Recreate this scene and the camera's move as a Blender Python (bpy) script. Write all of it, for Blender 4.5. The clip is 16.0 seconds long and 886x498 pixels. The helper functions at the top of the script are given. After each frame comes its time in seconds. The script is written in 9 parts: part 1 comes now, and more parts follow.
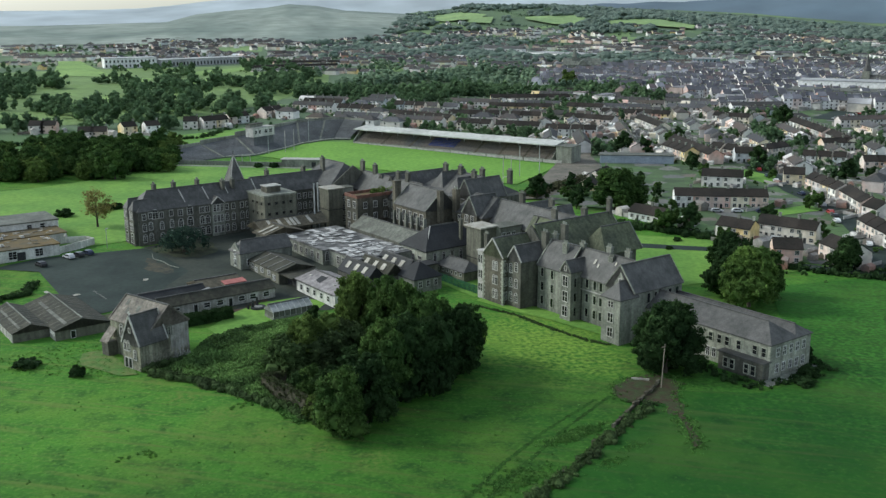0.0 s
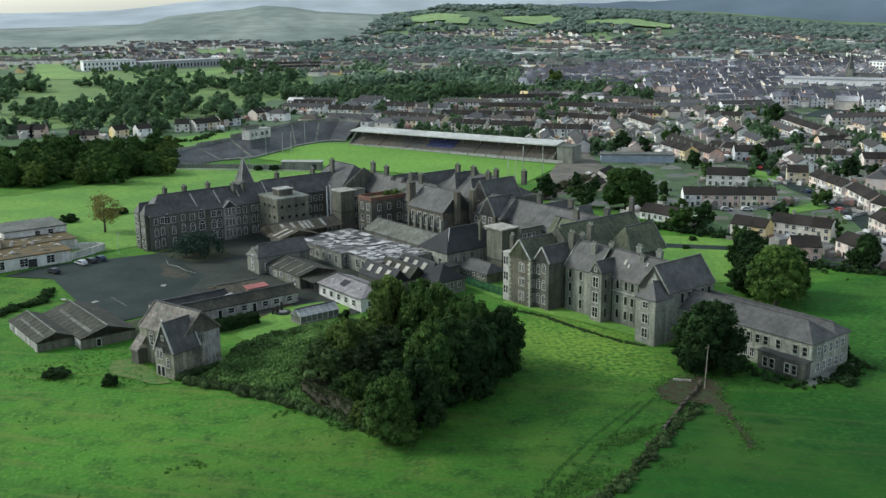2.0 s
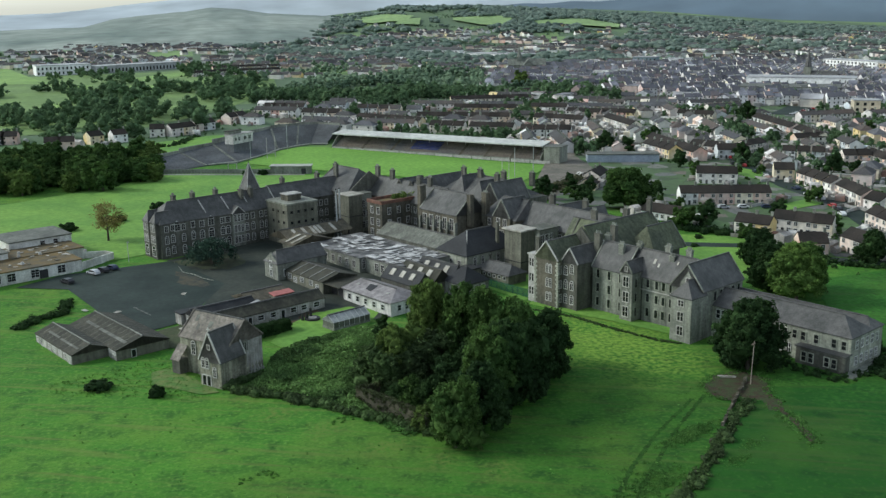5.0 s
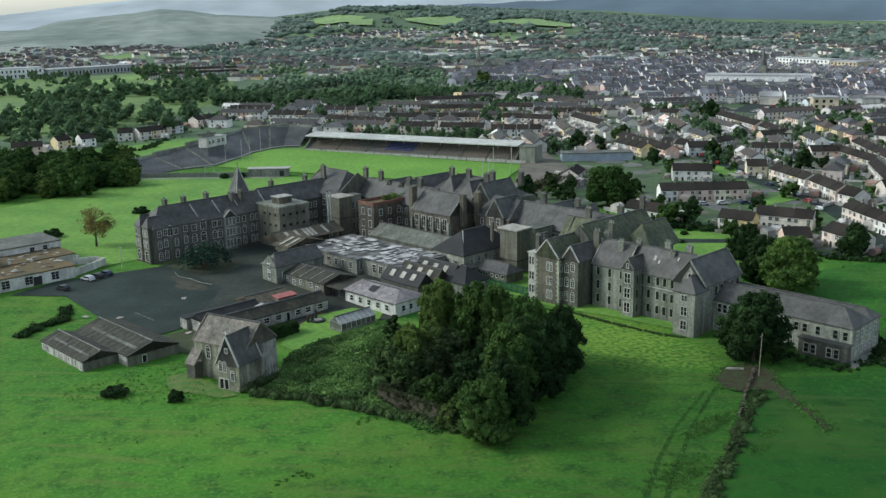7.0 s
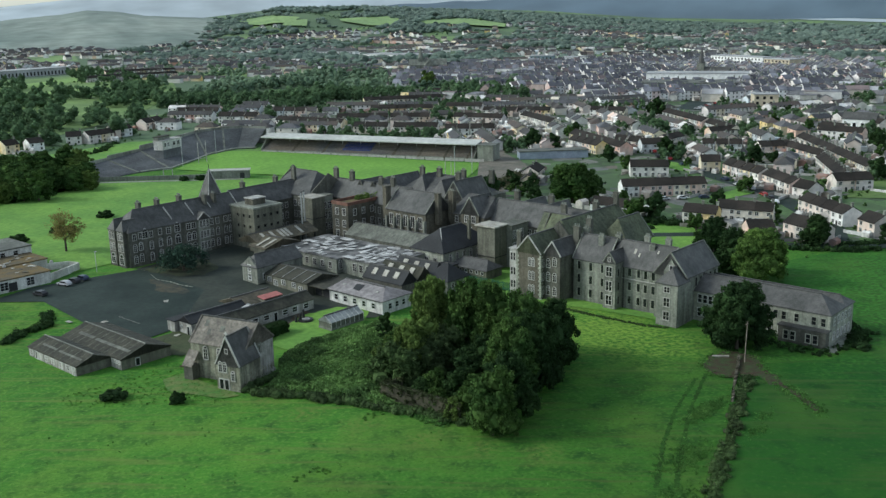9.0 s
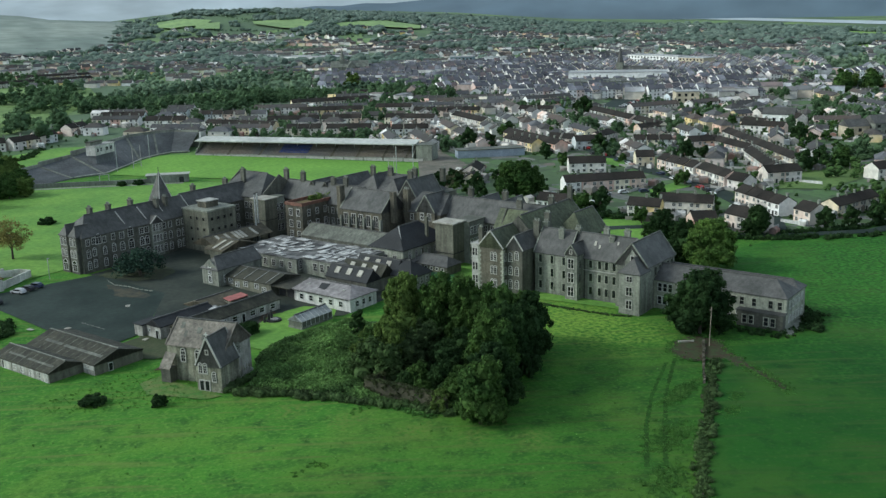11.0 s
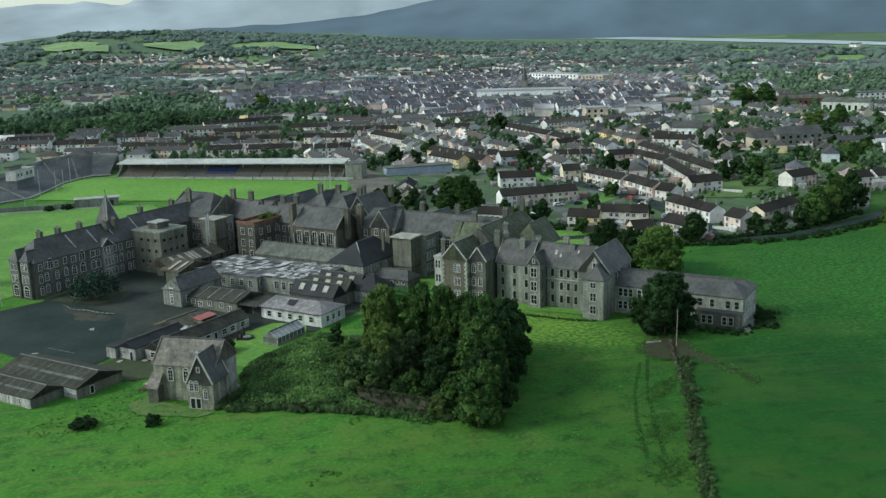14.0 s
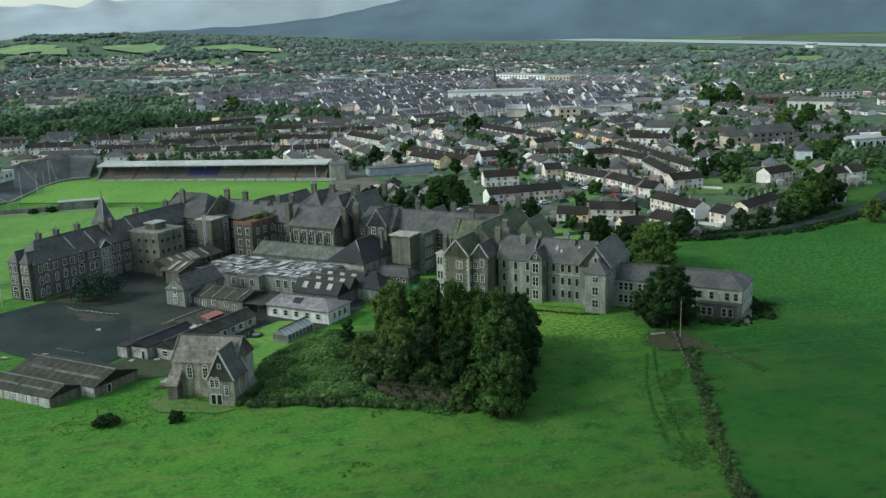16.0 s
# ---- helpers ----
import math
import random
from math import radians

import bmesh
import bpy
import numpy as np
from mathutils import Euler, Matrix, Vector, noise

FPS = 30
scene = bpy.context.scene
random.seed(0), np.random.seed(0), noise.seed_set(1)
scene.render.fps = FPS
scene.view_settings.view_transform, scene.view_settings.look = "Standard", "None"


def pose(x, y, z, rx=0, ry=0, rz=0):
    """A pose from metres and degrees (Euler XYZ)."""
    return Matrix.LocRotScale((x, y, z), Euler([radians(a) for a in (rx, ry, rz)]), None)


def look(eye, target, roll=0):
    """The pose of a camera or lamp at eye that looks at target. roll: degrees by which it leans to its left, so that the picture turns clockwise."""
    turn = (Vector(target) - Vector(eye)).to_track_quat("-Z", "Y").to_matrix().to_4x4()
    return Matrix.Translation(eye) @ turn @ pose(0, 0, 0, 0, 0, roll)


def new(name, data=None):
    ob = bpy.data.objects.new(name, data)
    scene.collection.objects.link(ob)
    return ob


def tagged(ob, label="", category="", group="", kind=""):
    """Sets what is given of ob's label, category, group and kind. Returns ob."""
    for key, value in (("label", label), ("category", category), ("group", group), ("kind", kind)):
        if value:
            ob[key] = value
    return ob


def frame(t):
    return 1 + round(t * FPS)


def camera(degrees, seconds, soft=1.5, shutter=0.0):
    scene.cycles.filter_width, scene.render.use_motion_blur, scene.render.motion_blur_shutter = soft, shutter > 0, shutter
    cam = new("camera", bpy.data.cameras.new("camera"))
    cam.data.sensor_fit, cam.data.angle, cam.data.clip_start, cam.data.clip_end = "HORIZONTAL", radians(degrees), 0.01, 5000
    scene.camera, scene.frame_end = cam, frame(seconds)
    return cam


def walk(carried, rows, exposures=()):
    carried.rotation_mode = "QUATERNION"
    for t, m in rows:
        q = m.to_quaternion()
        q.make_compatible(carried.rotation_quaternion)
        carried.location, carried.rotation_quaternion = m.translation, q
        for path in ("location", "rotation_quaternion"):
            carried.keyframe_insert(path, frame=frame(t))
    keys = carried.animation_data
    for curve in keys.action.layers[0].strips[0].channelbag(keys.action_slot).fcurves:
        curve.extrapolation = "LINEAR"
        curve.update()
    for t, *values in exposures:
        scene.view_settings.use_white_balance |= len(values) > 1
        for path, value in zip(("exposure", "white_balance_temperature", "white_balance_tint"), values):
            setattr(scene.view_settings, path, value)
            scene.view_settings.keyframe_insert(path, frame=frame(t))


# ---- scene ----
cam = camera(47.41, 16.0, soft=1.4)

# seconds, eye (x, y, z), yaw, pitch, roll in degrees
PATH = (
    (0, 68.53, -19.06, 75.01, -12.594, -13.682, -0.214),
    (0.5, 65.65, -17.59, 74.88, -12.809, -13.671, -0.284),
    (1, 62.64, -16.16, 74.76, -13.065, -13.660, -0.368),
    (1.5, 59.51, -14.85, 74.74, -13.495, -13.655, -0.429),
    (2, 56.10, -13.57, 74.92, -14.151, -13.659, -0.484),
    (2.5, 52.77, -12.36, 74.98, -14.829, -13.651, -0.568),
    (3, 49.39, -11.38, 75.24, -15.446, -13.684, -0.607),
    (3.5, 46.08, -10.34, 75.41, -15.923, -13.692, -0.703),
    (4, 42.78, -9.59, 75.53, -16.302, -13.673, -0.733),
    (6.5, 25.99, -7.17, 76.63, -19.405, -13.691, -0.984),
    (7, 22.65, -6.70, 76.78, -20.215, -13.697, -1.043),
    (7.5, 19.24, -6.34, 76.96, -21.122, -13.710, -1.046),
    (8, 15.89, -6.05, 77.08, -22.048, -13.732, -1.115),
    (8.5, 12.55, -5.78, 77.20, -23.018, -13.751, -1.151),
    (9, 9.17, -5.18, 77.24, -24.095, -13.765, -1.207),
    (11.5, -7.45, -2.19, 76.95, -30.362, -13.749, -1.599),
    (12, -10.76, -1.51, 76.94, -31.589, -13.765, -1.701),
    (12.5, -14.04, -0.53, 76.97, -32.682, -13.788, -1.746),
    (13, -17.40, 0.38, 77.14, -33.704, -13.324, -1.733),
    (13.5, -20.80, 1.37, 77.18, -34.589, -12.819, -1.703),
    (14, -23.89, 2.46, 77.07, -35.377, -12.810, -1.749),
    (14.5, -27.07, 3.41, 77.11, -36.122, -12.808, -1.788),
    (15, -30.07, 4.23, 77.02, -36.704, -12.778, -1.802),
    (15.5, -33.06, 5.21, 77.05, -37.254, -12.795, -1.845),
    (16, -36.00, 6.17, 76.95, -37.746, -12.765, -1.848),
)


def eye_pose(x, y, z, yaw, pitch, roll):
    """A level camera turned by yaw, tilted by pitch and leaned by roll."""
    return pose(x, y, z, 0, 0, yaw) @ pose(0, 0, 0, 90 + pitch) @ pose(0, 0, 0, 0, 0, roll)


walk(cam, [(row[0], eye_pose(*row[1:])) for row in PATH], exposures=((0, 0.58, 6100, 1), (8, 0.50, 6000, 0), (12, 0.44, 5900, -5), (16, 0.40, 5900, -6)))

# ---- world and sun ----
world = bpy.data.worlds.new("sky")
scene.world = world
world.use_nodes = True
wn = world.node_tree.nodes
sky = wn.new("ShaderNodeTexSky")
sky.sky_type = "NISHITA"
sky.sun_disc = False
SUN_ELEVATION, SUN_AZIMUTH = 34.0, -66.0      # degrees; azimuth from +y towards +x
sky.sun_elevation, sky.sun_rotation = radians(SUN_ELEVATION), radians(SUN_AZIMUTH)
sky.dust_density, sky.air_density = 1.2, 1.0
grey = wn.new("ShaderNodeHueSaturation")
grey.inputs["Saturation"].default_value = 0.45     # thin overcast
world.node_tree.links.new(sky.outputs[0], grey.inputs["Color"])
world.node_tree.links.new(grey.outputs[0], wn["Background"].inputs["Color"])
wn["Background"].inputs["Strength"].default_value = 0.15
sun = new("sun", bpy.data.lights.new("sun", "SUN"))
sun.data.energy, sun.data.angle, sun.data.color = 1.5, radians(12), (1.0, 0.95, 0.86)
_e, _a = radians(SUN_ELEVATION), radians(SUN_AZIMUTH)
_way = Vector((math.sin(_a) * math.cos(_e), math.cos(_a) * math.cos(_e), math.sin(_e)))
sun.matrix_world = look(tuple(_way * 300), (0, 0, 0))


# ---- materials ----
def ramp_mix(nt, fac, c0, c1):
    m = nt.nodes.new("ShaderNodeMix")
    m.data_type = "RGBA"
    nt.links.new(fac, m.inputs[0])
    for i, c in ((6, c0), (7, c1)):
        if hasattr(c, "is_linked"):
            nt.links.new(c, m.inputs[i])
        else:
            m.inputs[i].default_value = (*c, 1)
    return m.outputs[2]


def noise_fac(nt, scale, detail=4, lo=0.35, hi=0.65, vec=None):
    n = nt.nodes.new("ShaderNodeTexNoise")
    n.inputs["Scale"].default_value, n.inputs["Detail"].default_value = scale, detail
    if vec is not None:
        nt.links.new(vec, n.inputs["Vector"])
    r = nt.nodes.new("ShaderNodeMapRange")
    r.inputs[1].default_value, r.inputs[2].default_value = lo, hi
    nt.links.new(n.outputs["Fac"], r.inputs[0])
    return r.outputs[0]


def world_vec(nt, scale=(1, 1, 1)):
    g = nt.nodes.new("ShaderNodeNewGeometry")
    m = nt.nodes.new("ShaderNodeVectorMath")
    m.operation = "MULTIPLY"
    m.inputs[1].default_value = scale
    nt.links.new(g.outputs["Position"], m.inputs[0])
    return m.outputs[0]


def bump(nt, bsdf, height, strength, distance):
    b = nt.nodes.new("ShaderNodeBump")
    b.inputs["Strength"].default_value, b.inputs["Distance"].default_value = strength, distance
    nt.links.new(height, b.inputs["Height"])
    nt.links.new(b.outputs[0], bsdf.inputs["Normal"])


def material(name, base, dark, scale, rough=0.85, fine=None, island=0.0, objects=0.0, relief=0.0, metal=0.0, bricks=None, stretch=(1, 1, 1), palette=None, spec=0.3, streak=0.0, leafy=0.0):
    """A procedural surface: a broad stain (scale, cycles a metre), a fine grain, a change from piece to piece, relief, and courses of blocks."""
    mat = bpy.data.materials.new(name)
    mat.use_nodes = True
    nt = mat.node_tree
    bsdf = nt.nodes["Principled BSDF"]
    bsdf.inputs["Roughness"].default_value, bsdf.inputs["Metallic"].default_value = rough, metal
    bsdf.inputs["Specular IOR Level"].default_value = spec
    vec = world_vec(nt, stretch)
    first = base
    if palette:
        ramp = nt.nodes.new("ShaderNodeValToRGB")
        ramp.color_ramp.interpolation = "CONSTANT"
        while len(ramp.color_ramp.elements) < len(palette):
            ramp.color_ramp.elements.new(0.5)
        for i, c in enumerate(palette):
            ramp.color_ramp.elements[i].position = i / len(palette)
            ramp.color_ramp.elements[i].color = (*c, 1)
        if island:
            src = nt.nodes.new("ShaderNodeNewGeometry").outputs["Random Per Island"]
        else:
            src = nt.nodes.new("ShaderNodeObjectInfo").outputs["Random"]
        nt.links.new(src, ramp.inputs[0])
        first = ramp.outputs[0]
    col = ramp_mix(nt, noise_fac(nt, scale, 5, vec=vec), first, dark)
    grain = noise_fac(nt, fine or scale * 9, 3, 0.2, 0.8, vec)
    hsv = nt.nodes.new("ShaderNodeHueSaturation")
    nt.links.new(col, hsv.inputs["Color"])
    val = nt.nodes.new("ShaderNodeMapRange")
    val.inputs[3].default_value, val.inputs[4].default_value = 0.72, 1.28
    nt.links.new(grain, val.inputs[0])
    value = val.outputs[0]
    for amount, socket, kind in ((island, "Random Per Island", "ShaderNodeNewGeometry"), (objects, "Random", "ShaderNodeObjectInfo")):
        if amount and not palette:
            r = nt.nodes.new("ShaderNodeMapRange")
            r.inputs[3].default_value, r.inputs[4].default_value = 1 - amount, 1 + amount
            nt.links.new(nt.nodes.new(kind).outputs[socket], r.inputs[0])
            mul = nt.nodes.new("ShaderNodeMath")
            mul.operation = "MULTIPLY"
            nt.links.new(value, mul.inputs[0])
            nt.links.new(r.outputs[0], mul.inputs[1])
            value = mul.outputs[0]
    nt.links.new(value, hsv.inputs["Value"])
    colour, height = hsv.outputs[0], grain
    if bricks:
        vo = nt.nodes.new("ShaderNodeTexVoronoi")
        vo.feature = "F1"
        vo.inputs["Scale"].default_value = bricks
        st = nt.nodes.new("ShaderNodeVectorMath")
        st.operation = "MULTIPLY"
        st.inputs[1].default_value = (1, 1, 1.7)
        nt.links.new(vec, st.inputs[0])
        nt.links.new(st.outputs[0], vo.inputs["Vector"])
        sep = nt.nodes.new("ShaderNodeSeparateColor")
        nt.links.new(vo.outputs["Color"], sep.inputs[0])
        h2 = nt.nodes.new("ShaderNodeHueSaturation")
        r = nt.nodes.new("ShaderNodeMapRange")
        r.inputs[3].default_value, r.inputs[4].default_value = 0.86, 1.15
        nt.links.new(sep.outputs[0], r.inputs[0])
        nt.links.new(r.outputs[0], h2.inputs["Value"])
        nt.links.new(colour, h2.inputs["Color"])
        colour = h2.outputs[0]
    if streak:
        run = nt.nodes.new("ShaderNodeVectorMath")
        run.operation = "MULTIPLY"
        run.inputs[1].default_value = (0.9, 0.9, 0.09)
        nt.links.new(world_vec(nt), run.inputs[0])
        h3 = nt.nodes.new("ShaderNodeHueSaturation")
        r = nt.nodes.new("ShaderNodeMapRange")
        r.inputs[3].default_value, r.inputs[4].default_value = 1 + streak * 0.6, 1 - streak
        nt.links.new(noise_fac(nt, 1.0, 5, 0.3, 0.72, run.outputs[0]), r.inputs[0])
        nt.links.new(r.outputs[0], h3.inputs["Value"])
        nt.links.new(colour, h3.inputs["Color"])
        colour = h3.outputs[0]
    nt.links.new(colour, bsdf.inputs["Base Color"])
    if relief:
        bump(nt, bsdf, height, 0.6, relief)
    if leafy:
        thin = nt.nodes.new("ShaderNodeBsdfTranslucent")
        nt.links.new(colour, thin.inputs["Color"])
        both = nt.nodes.new("ShaderNodeMixShader")
        both.inputs[0].default_value = leafy
        nt.links.new(bsdf.outputs[0], both.inputs[1])
        nt.links.new(thin.outputs[0], both.inputs[2])
        nt.links.new(both.outputs[0], nt.nodes["Material Output"].inputs["Surface"])
    return mat


STONE_DARK = material("dark rubble stone", (0.119, 0.116, 0.095), (0.071, 0.071, 0.059), 0.12, bricks=2.6, relief=0.05, streak=0.35)
STONE_GREY = material("grey limestone", (0.233, 0.240, 0.200), (0.138, 0.144, 0.122), 0.15, bricks=2.4, relief=0.04, streak=0.4)
STONE_BROWN = material("brown rubble stone", (0.122, 0.109, 0.081), (0.071, 0.068, 0.054), 0.15, bricks=2.7, relief=0.05, streak=0.4)
STONE_PALE = material("pale rubble limestone", (0.314, 0.323, 0.266), (0.199, 0.207, 0.171), 0.15, bricks=2.4, relief=0.04, streak=0.4)
STONE_TRIM = material("pale dressed stone", (0.42, 0.41, 0.38), (0.28, 0.27, 0.25), 0.6)
RENDER_GREY = material("grey cement render", (0.157, 0.154, 0.119), (0.095, 0.095, 0.074), 0.2, streak=0.35)
RENDER_WHITE = material("white rendered wall", (0.62, 0.61, 0.58), (0.40, 0.39, 0.36), 0.25, streak=0.3)
SLATE = material("blue-grey slate", (0.095, 0.092, 0.088), (0.057, 0.057, 0.054), 0.16, rough=0.6, fine=2.6, relief=0.03, stretch=(1, 1, 2.2), streak=0.32)
SLATE_MOSS = material("mossy slate", (0.104, 0.116, 0.068), (0.066, 0.074, 0.049), 0.14, rough=0.8, fine=1.2, relief=0.03, bricks=2.0, streak=0.35)
SLATE_PALE = material("pale weathered slate", (0.218, 0.224, 0.189), (0.123, 0.128, 0.108), 0.25, rough=0.7, fine=1.4, streak=0.35)
ROOF_BLACK = material("black felt roof", (0.035, 0.036, 0.038), (0.022, 0.023, 0.025), 0.2, rough=0.8)
SHEET_GREY = material("weathered corrugated sheet", (0.142, 0.146, 0.122), (0.081, 0.083, 0.068), 0.2, rough=0.7, stretch=(1, 1, 1), streak=0.4)
SHEET_BROWN = material("rusty brown sheet", (0.123, 0.106, 0.072), (0.067, 0.061, 0.045), 0.25, rough=0.8, streak=0.4)
SHEET_PALE = material("pale rooflight sheet", (0.42, 0.40, 0.35), (0.26, 0.24, 0.2), 0.5, rough=0.6)
SHEET_WHITE = material("peeling white roof coating", (0.68, 0.665, 0.65), (0.19, 0.187, 0.18), 0.45, rough=0.6, fine=1.2, island=0.3)
SHEET_RED = material("red sheet roof", (0.42, 0.15, 0.13), (0.28, 0.10, 0.09), 0.6, rough=0.7)
MOSS_ROOF = material("moss grown flat roof", (0.15, 0.105, 0.042), (0.095, 0.082, 0.055), 0.3, rough=0.95)
BRICK_RED = material("red brick", (0.2, 0.098, 0.07), (0.12, 0.066, 0.05), 0.5, bricks=3.0)
FRAME_WHITE = material("white window frame", (0.60, 0.60, 0.57), (0.42, 0.42, 0.40), 1.2, rough=0.6)
IRON = material("dark iron", (0.05, 0.052, 0.05), (0.03, 0.03, 0.03), 1.0, rough=0.6, metal=0.4)
FENCE_GREEN = material("green painted steel", (0.03, 0.11, 0.06), (0.02, 0.07, 0.04), 0.8, rough=0.5)
GALV = material("galvanised steel", (0.45, 0.46, 0.46), (0.30, 0.31, 0.31), 0.8, rough=0.5, metal=0.5)
TIMBER = material("weathered timber", (0.20, 0.17, 0.13), (0.11, 0.09, 0.07), 1.2)
GLASS = material("dark window glass", (0.02, 0.022, 0.024), (0.012, 0.013, 0.014), 0.8, rough=0.12, spec=0.5)
ASPHALT = material("old asphalt", (0.025, 0.038, 0.031), (0.010, 0.020, 0.016), 0.09, rough=0.8, fine=0.9)
RENDER_DIRTY = material("grimy whitewashed wall", (0.40, 0.39, 0.36), (0.21, 0.20, 0.18), 0.4, streak=0.45)
SHEET_DARK = material("dark mossy corrugated sheet", (0.059, 0.056, 0.041), (0.032, 0.033, 0.024), 0.22, rough=0.85, fine=1.6, streak=0.4)
SLATE_BROWN = material("brown weathered slate", (0.215, 0.19, 0.16), (0.125, 0.112, 0.095), 0.3, rough=0.8, fine=1.6, bricks=2.0, streak=0.35)
STONE_STAINED = material("stained limestone", (0.285, 0.278, 0.211), (0.123, 0.121, 0.090), 0.3, bricks=2.4, relief=0.04, streak=0.6)
YARD = material("worn yard surface", (0.042, 0.048, 0.037), (0.019, 0.026, 0.021), 0.11, rough=0.85, fine=0.8)
CONCRETE = material("weathered concrete", (0.247, 0.258, 0.216), (0.152, 0.157, 0.131), 0.15, streak=0.3)
TERRACE = material("grey terrace concrete", (0.138, 0.143, 0.148), (0.085, 0.088, 0.092), 0.08)
PITCH = material("mown pitch grass", (0.150, 0.300, 0.040), (0.120, 0.25, 0.034), 0.03, rough=0.95, fine=0.5)
LAWN = material("mown lawn", (0.15, 0.28, 0.045), (0.10, 0.215, 0.036), 0.05, rough=0.95, fine=0.7)
EARTH = material("bare muddy ground", (0.072, 0.045, 0.029), (0.034, 0.030, 0.018), 0.3, rough=0.95, fine=1.5, relief=0.1)
BARK = material("bark", (0.085, 0.07, 0.055), (0.05, 0.042, 0.034), 0.8, relief=0.03)
LEAF = material("leaves", (0.070, 0.122, 0.031), (0.040, 0.080, 0.023), 0.14, rough=0.9, fine=1.4, island=0.4, spec=0.1, leafy=0.3)
LEAF_DARK = material("dark leaves", (0.036, 0.068, 0.022), (0.022, 0.045, 0.016), 0.14, rough=0.9, fine=1.4, island=0.35, spec=0.1, leafy=0.3)
LEAF_OLIVE = material("olive leaves", (0.122, 0.178, 0.045), (0.078, 0.12, 0.032), 0.2, rough=0.9, fine=1.4, island=0.35, spec=0.1, leafy=0.3)
LEAF_BROWN = material("browning leaves", (0.24, 0.22, 0.07), (0.17, 0.14, 0.05), 0.2, rough=0.8, fine=1.4, island=0.3, leafy=0.3)
LEAF_BLUE = material("blue-green needles", (0.040, 0.072, 0.048), (0.026, 0.046, 0.034), 0.3, rough=0.9, fine=1.4, island=0.35, spec=0.1)
BRAMBLE = material("bramble leaves", (0.170, 0.285, 0.085), (0.058, 0.104, 0.036), 0.09, rough=0.9, fine=0.9, island=0.4, spec=0.1, leafy=0.25)
HEDGE = material("dark brambles", (0.064, 0.105, 0.036), (0.044, 0.066, 0.027), 0.12, rough=0.9, fine=0.9, island=0.4, spec=0.1, leafy=0.2)
MOULD_STONE = material("mouldy dark walling", (0.075, 0.066, 0.046), (0.04, 0.042, 0.026), 0.4, rough=0.95, fine=1.6, relief=0.05)
IVY = material("old ivy", (0.070, 0.088, 0.036), (0.040, 0.050, 0.024), 0.2, rough=0.9, fine=0.9, island=0.4, spec=0.1, leafy=0.2)
WEED = material("pasture weeds", (0.092, 0.19, 0.045), (0.062, 0.14, 0.033), 0.3, rough=0.9, fine=1.2, island=0.35, spec=0.1, leafy=0.25)



# ---- the lie of the land and the site's own axes ----
def step(lo, hi, v):
    t = np.clip((v - lo) / (hi - lo), 0, 1)
    return t * t * (3 - 2 * t)


def ground_z(x, y):
    near = 2 * step(225, 300, y) * (1 - 0.5 * step(150, 240, x))
    far, az = np.hypot(x - 15, y), np.degrees(np.arctan2(x - 15, y))
    crest = np.interp(az, (-40, -4, 1, 5, 9, 11, 15, 20, 24, 30, 36, 42, 48, 90), (0, 0, 0, 2, 12, 32, 58, 56, 48, 36, 10, 0, 0, 0))
    hills = step(1750, 2750, far) * crest * (1 + 0.10 * np.sin(x * 0.0043 + 1) * np.cos(y * 0.0037)) * (np.abs(az) < 90)
    return near + hills


SITE_TURN, SITE_X, SITE_Y = 24.0, 147.0, 215.7
_c, _s = math.cos(radians(SITE_TURN)), math.sin(radians(SITE_TURN))


def site(a, b):
    """World x, y of a point of the hospital's plan: a along its facades' normal, b along its length."""
    return SITE_X + a * _c - b * _s, SITE_Y + a * _s + b * _c


def on_site(a, b, z=0.0, turn=0.0):
    x, y = site(a, b)
    return pose(x, y, float(ground_z(x, y)) + z, 0, 0, SITE_TURN + turn)


def inside(p, poly):
    x, y = p
    hit = False
    for (x0, y0), (x1, y1) in zip(poly, poly[1:] + poly[:1]):
        if (y0 > y) != (y1 > y) and x < (x1 - x0) * (y - y0) / (y1 - y0) + x0:
            hit = not hit
    return hit


# open ground that no tree or house stands on: fields on the hill, in the plain to the west, and east of the town
HILL_FIELDS = [
    [(551, 2345), (591, 2442), (649, 2402), (698, 2320), (650, 2226), (580, 2230)],
    [(615, 2178), (652, 2272), (699, 2265), (661, 2147)],
    [(769, 2246), (890, 2260), (901, 2207), (832, 2076), (785, 2099), (757, 2203)],
    [(883, 2062), (940, 2164), (1067, 2188), (1084, 2030), (1045, 1960), (976, 2063)],
    [(320, 2156), (360, 2445), (417, 2393), (366, 2072)],
    [(201, 2280), (221, 2475), (279, 2454), (256, 2247)],
]
WEST_FIELDS = [
    [(-96, 1107), (-131, 1414), (-104, 1413), (-51, 1164), (-25, 1098)],
    [(-18, 1062), (7, 1051), (8, 991), (-2, 938), (-9, 986)],
    [(9, 963), (15, 1023), (68, 1023), (65, 939)],
    [(83, 943), (86, 999), (127, 980), (123, 932)],
    [(48, 1072), (47, 1144), (99, 1211), (137, 1237), (89, 1131)],
    [(-17, 777), (-21, 845), (-12, 870), (-4, 790)],
    [(20, 803), (17, 867), (32, 863), (44, 819)],
]
EAST_FIELDS = [
    [(1290, 912), (1455, 1004), (1487, 932), (1288, 797), (1208, 811)],
    [(1476, 1225), (1685, 1387), (1646, 1233), (1459, 1090), (1450, 1135)],
    [(1232, 1005), (1270, 987), (1162, 905), (1153, 936)],
    [(622, 441), (669, 471), (671, 423), (642, 408)],
]
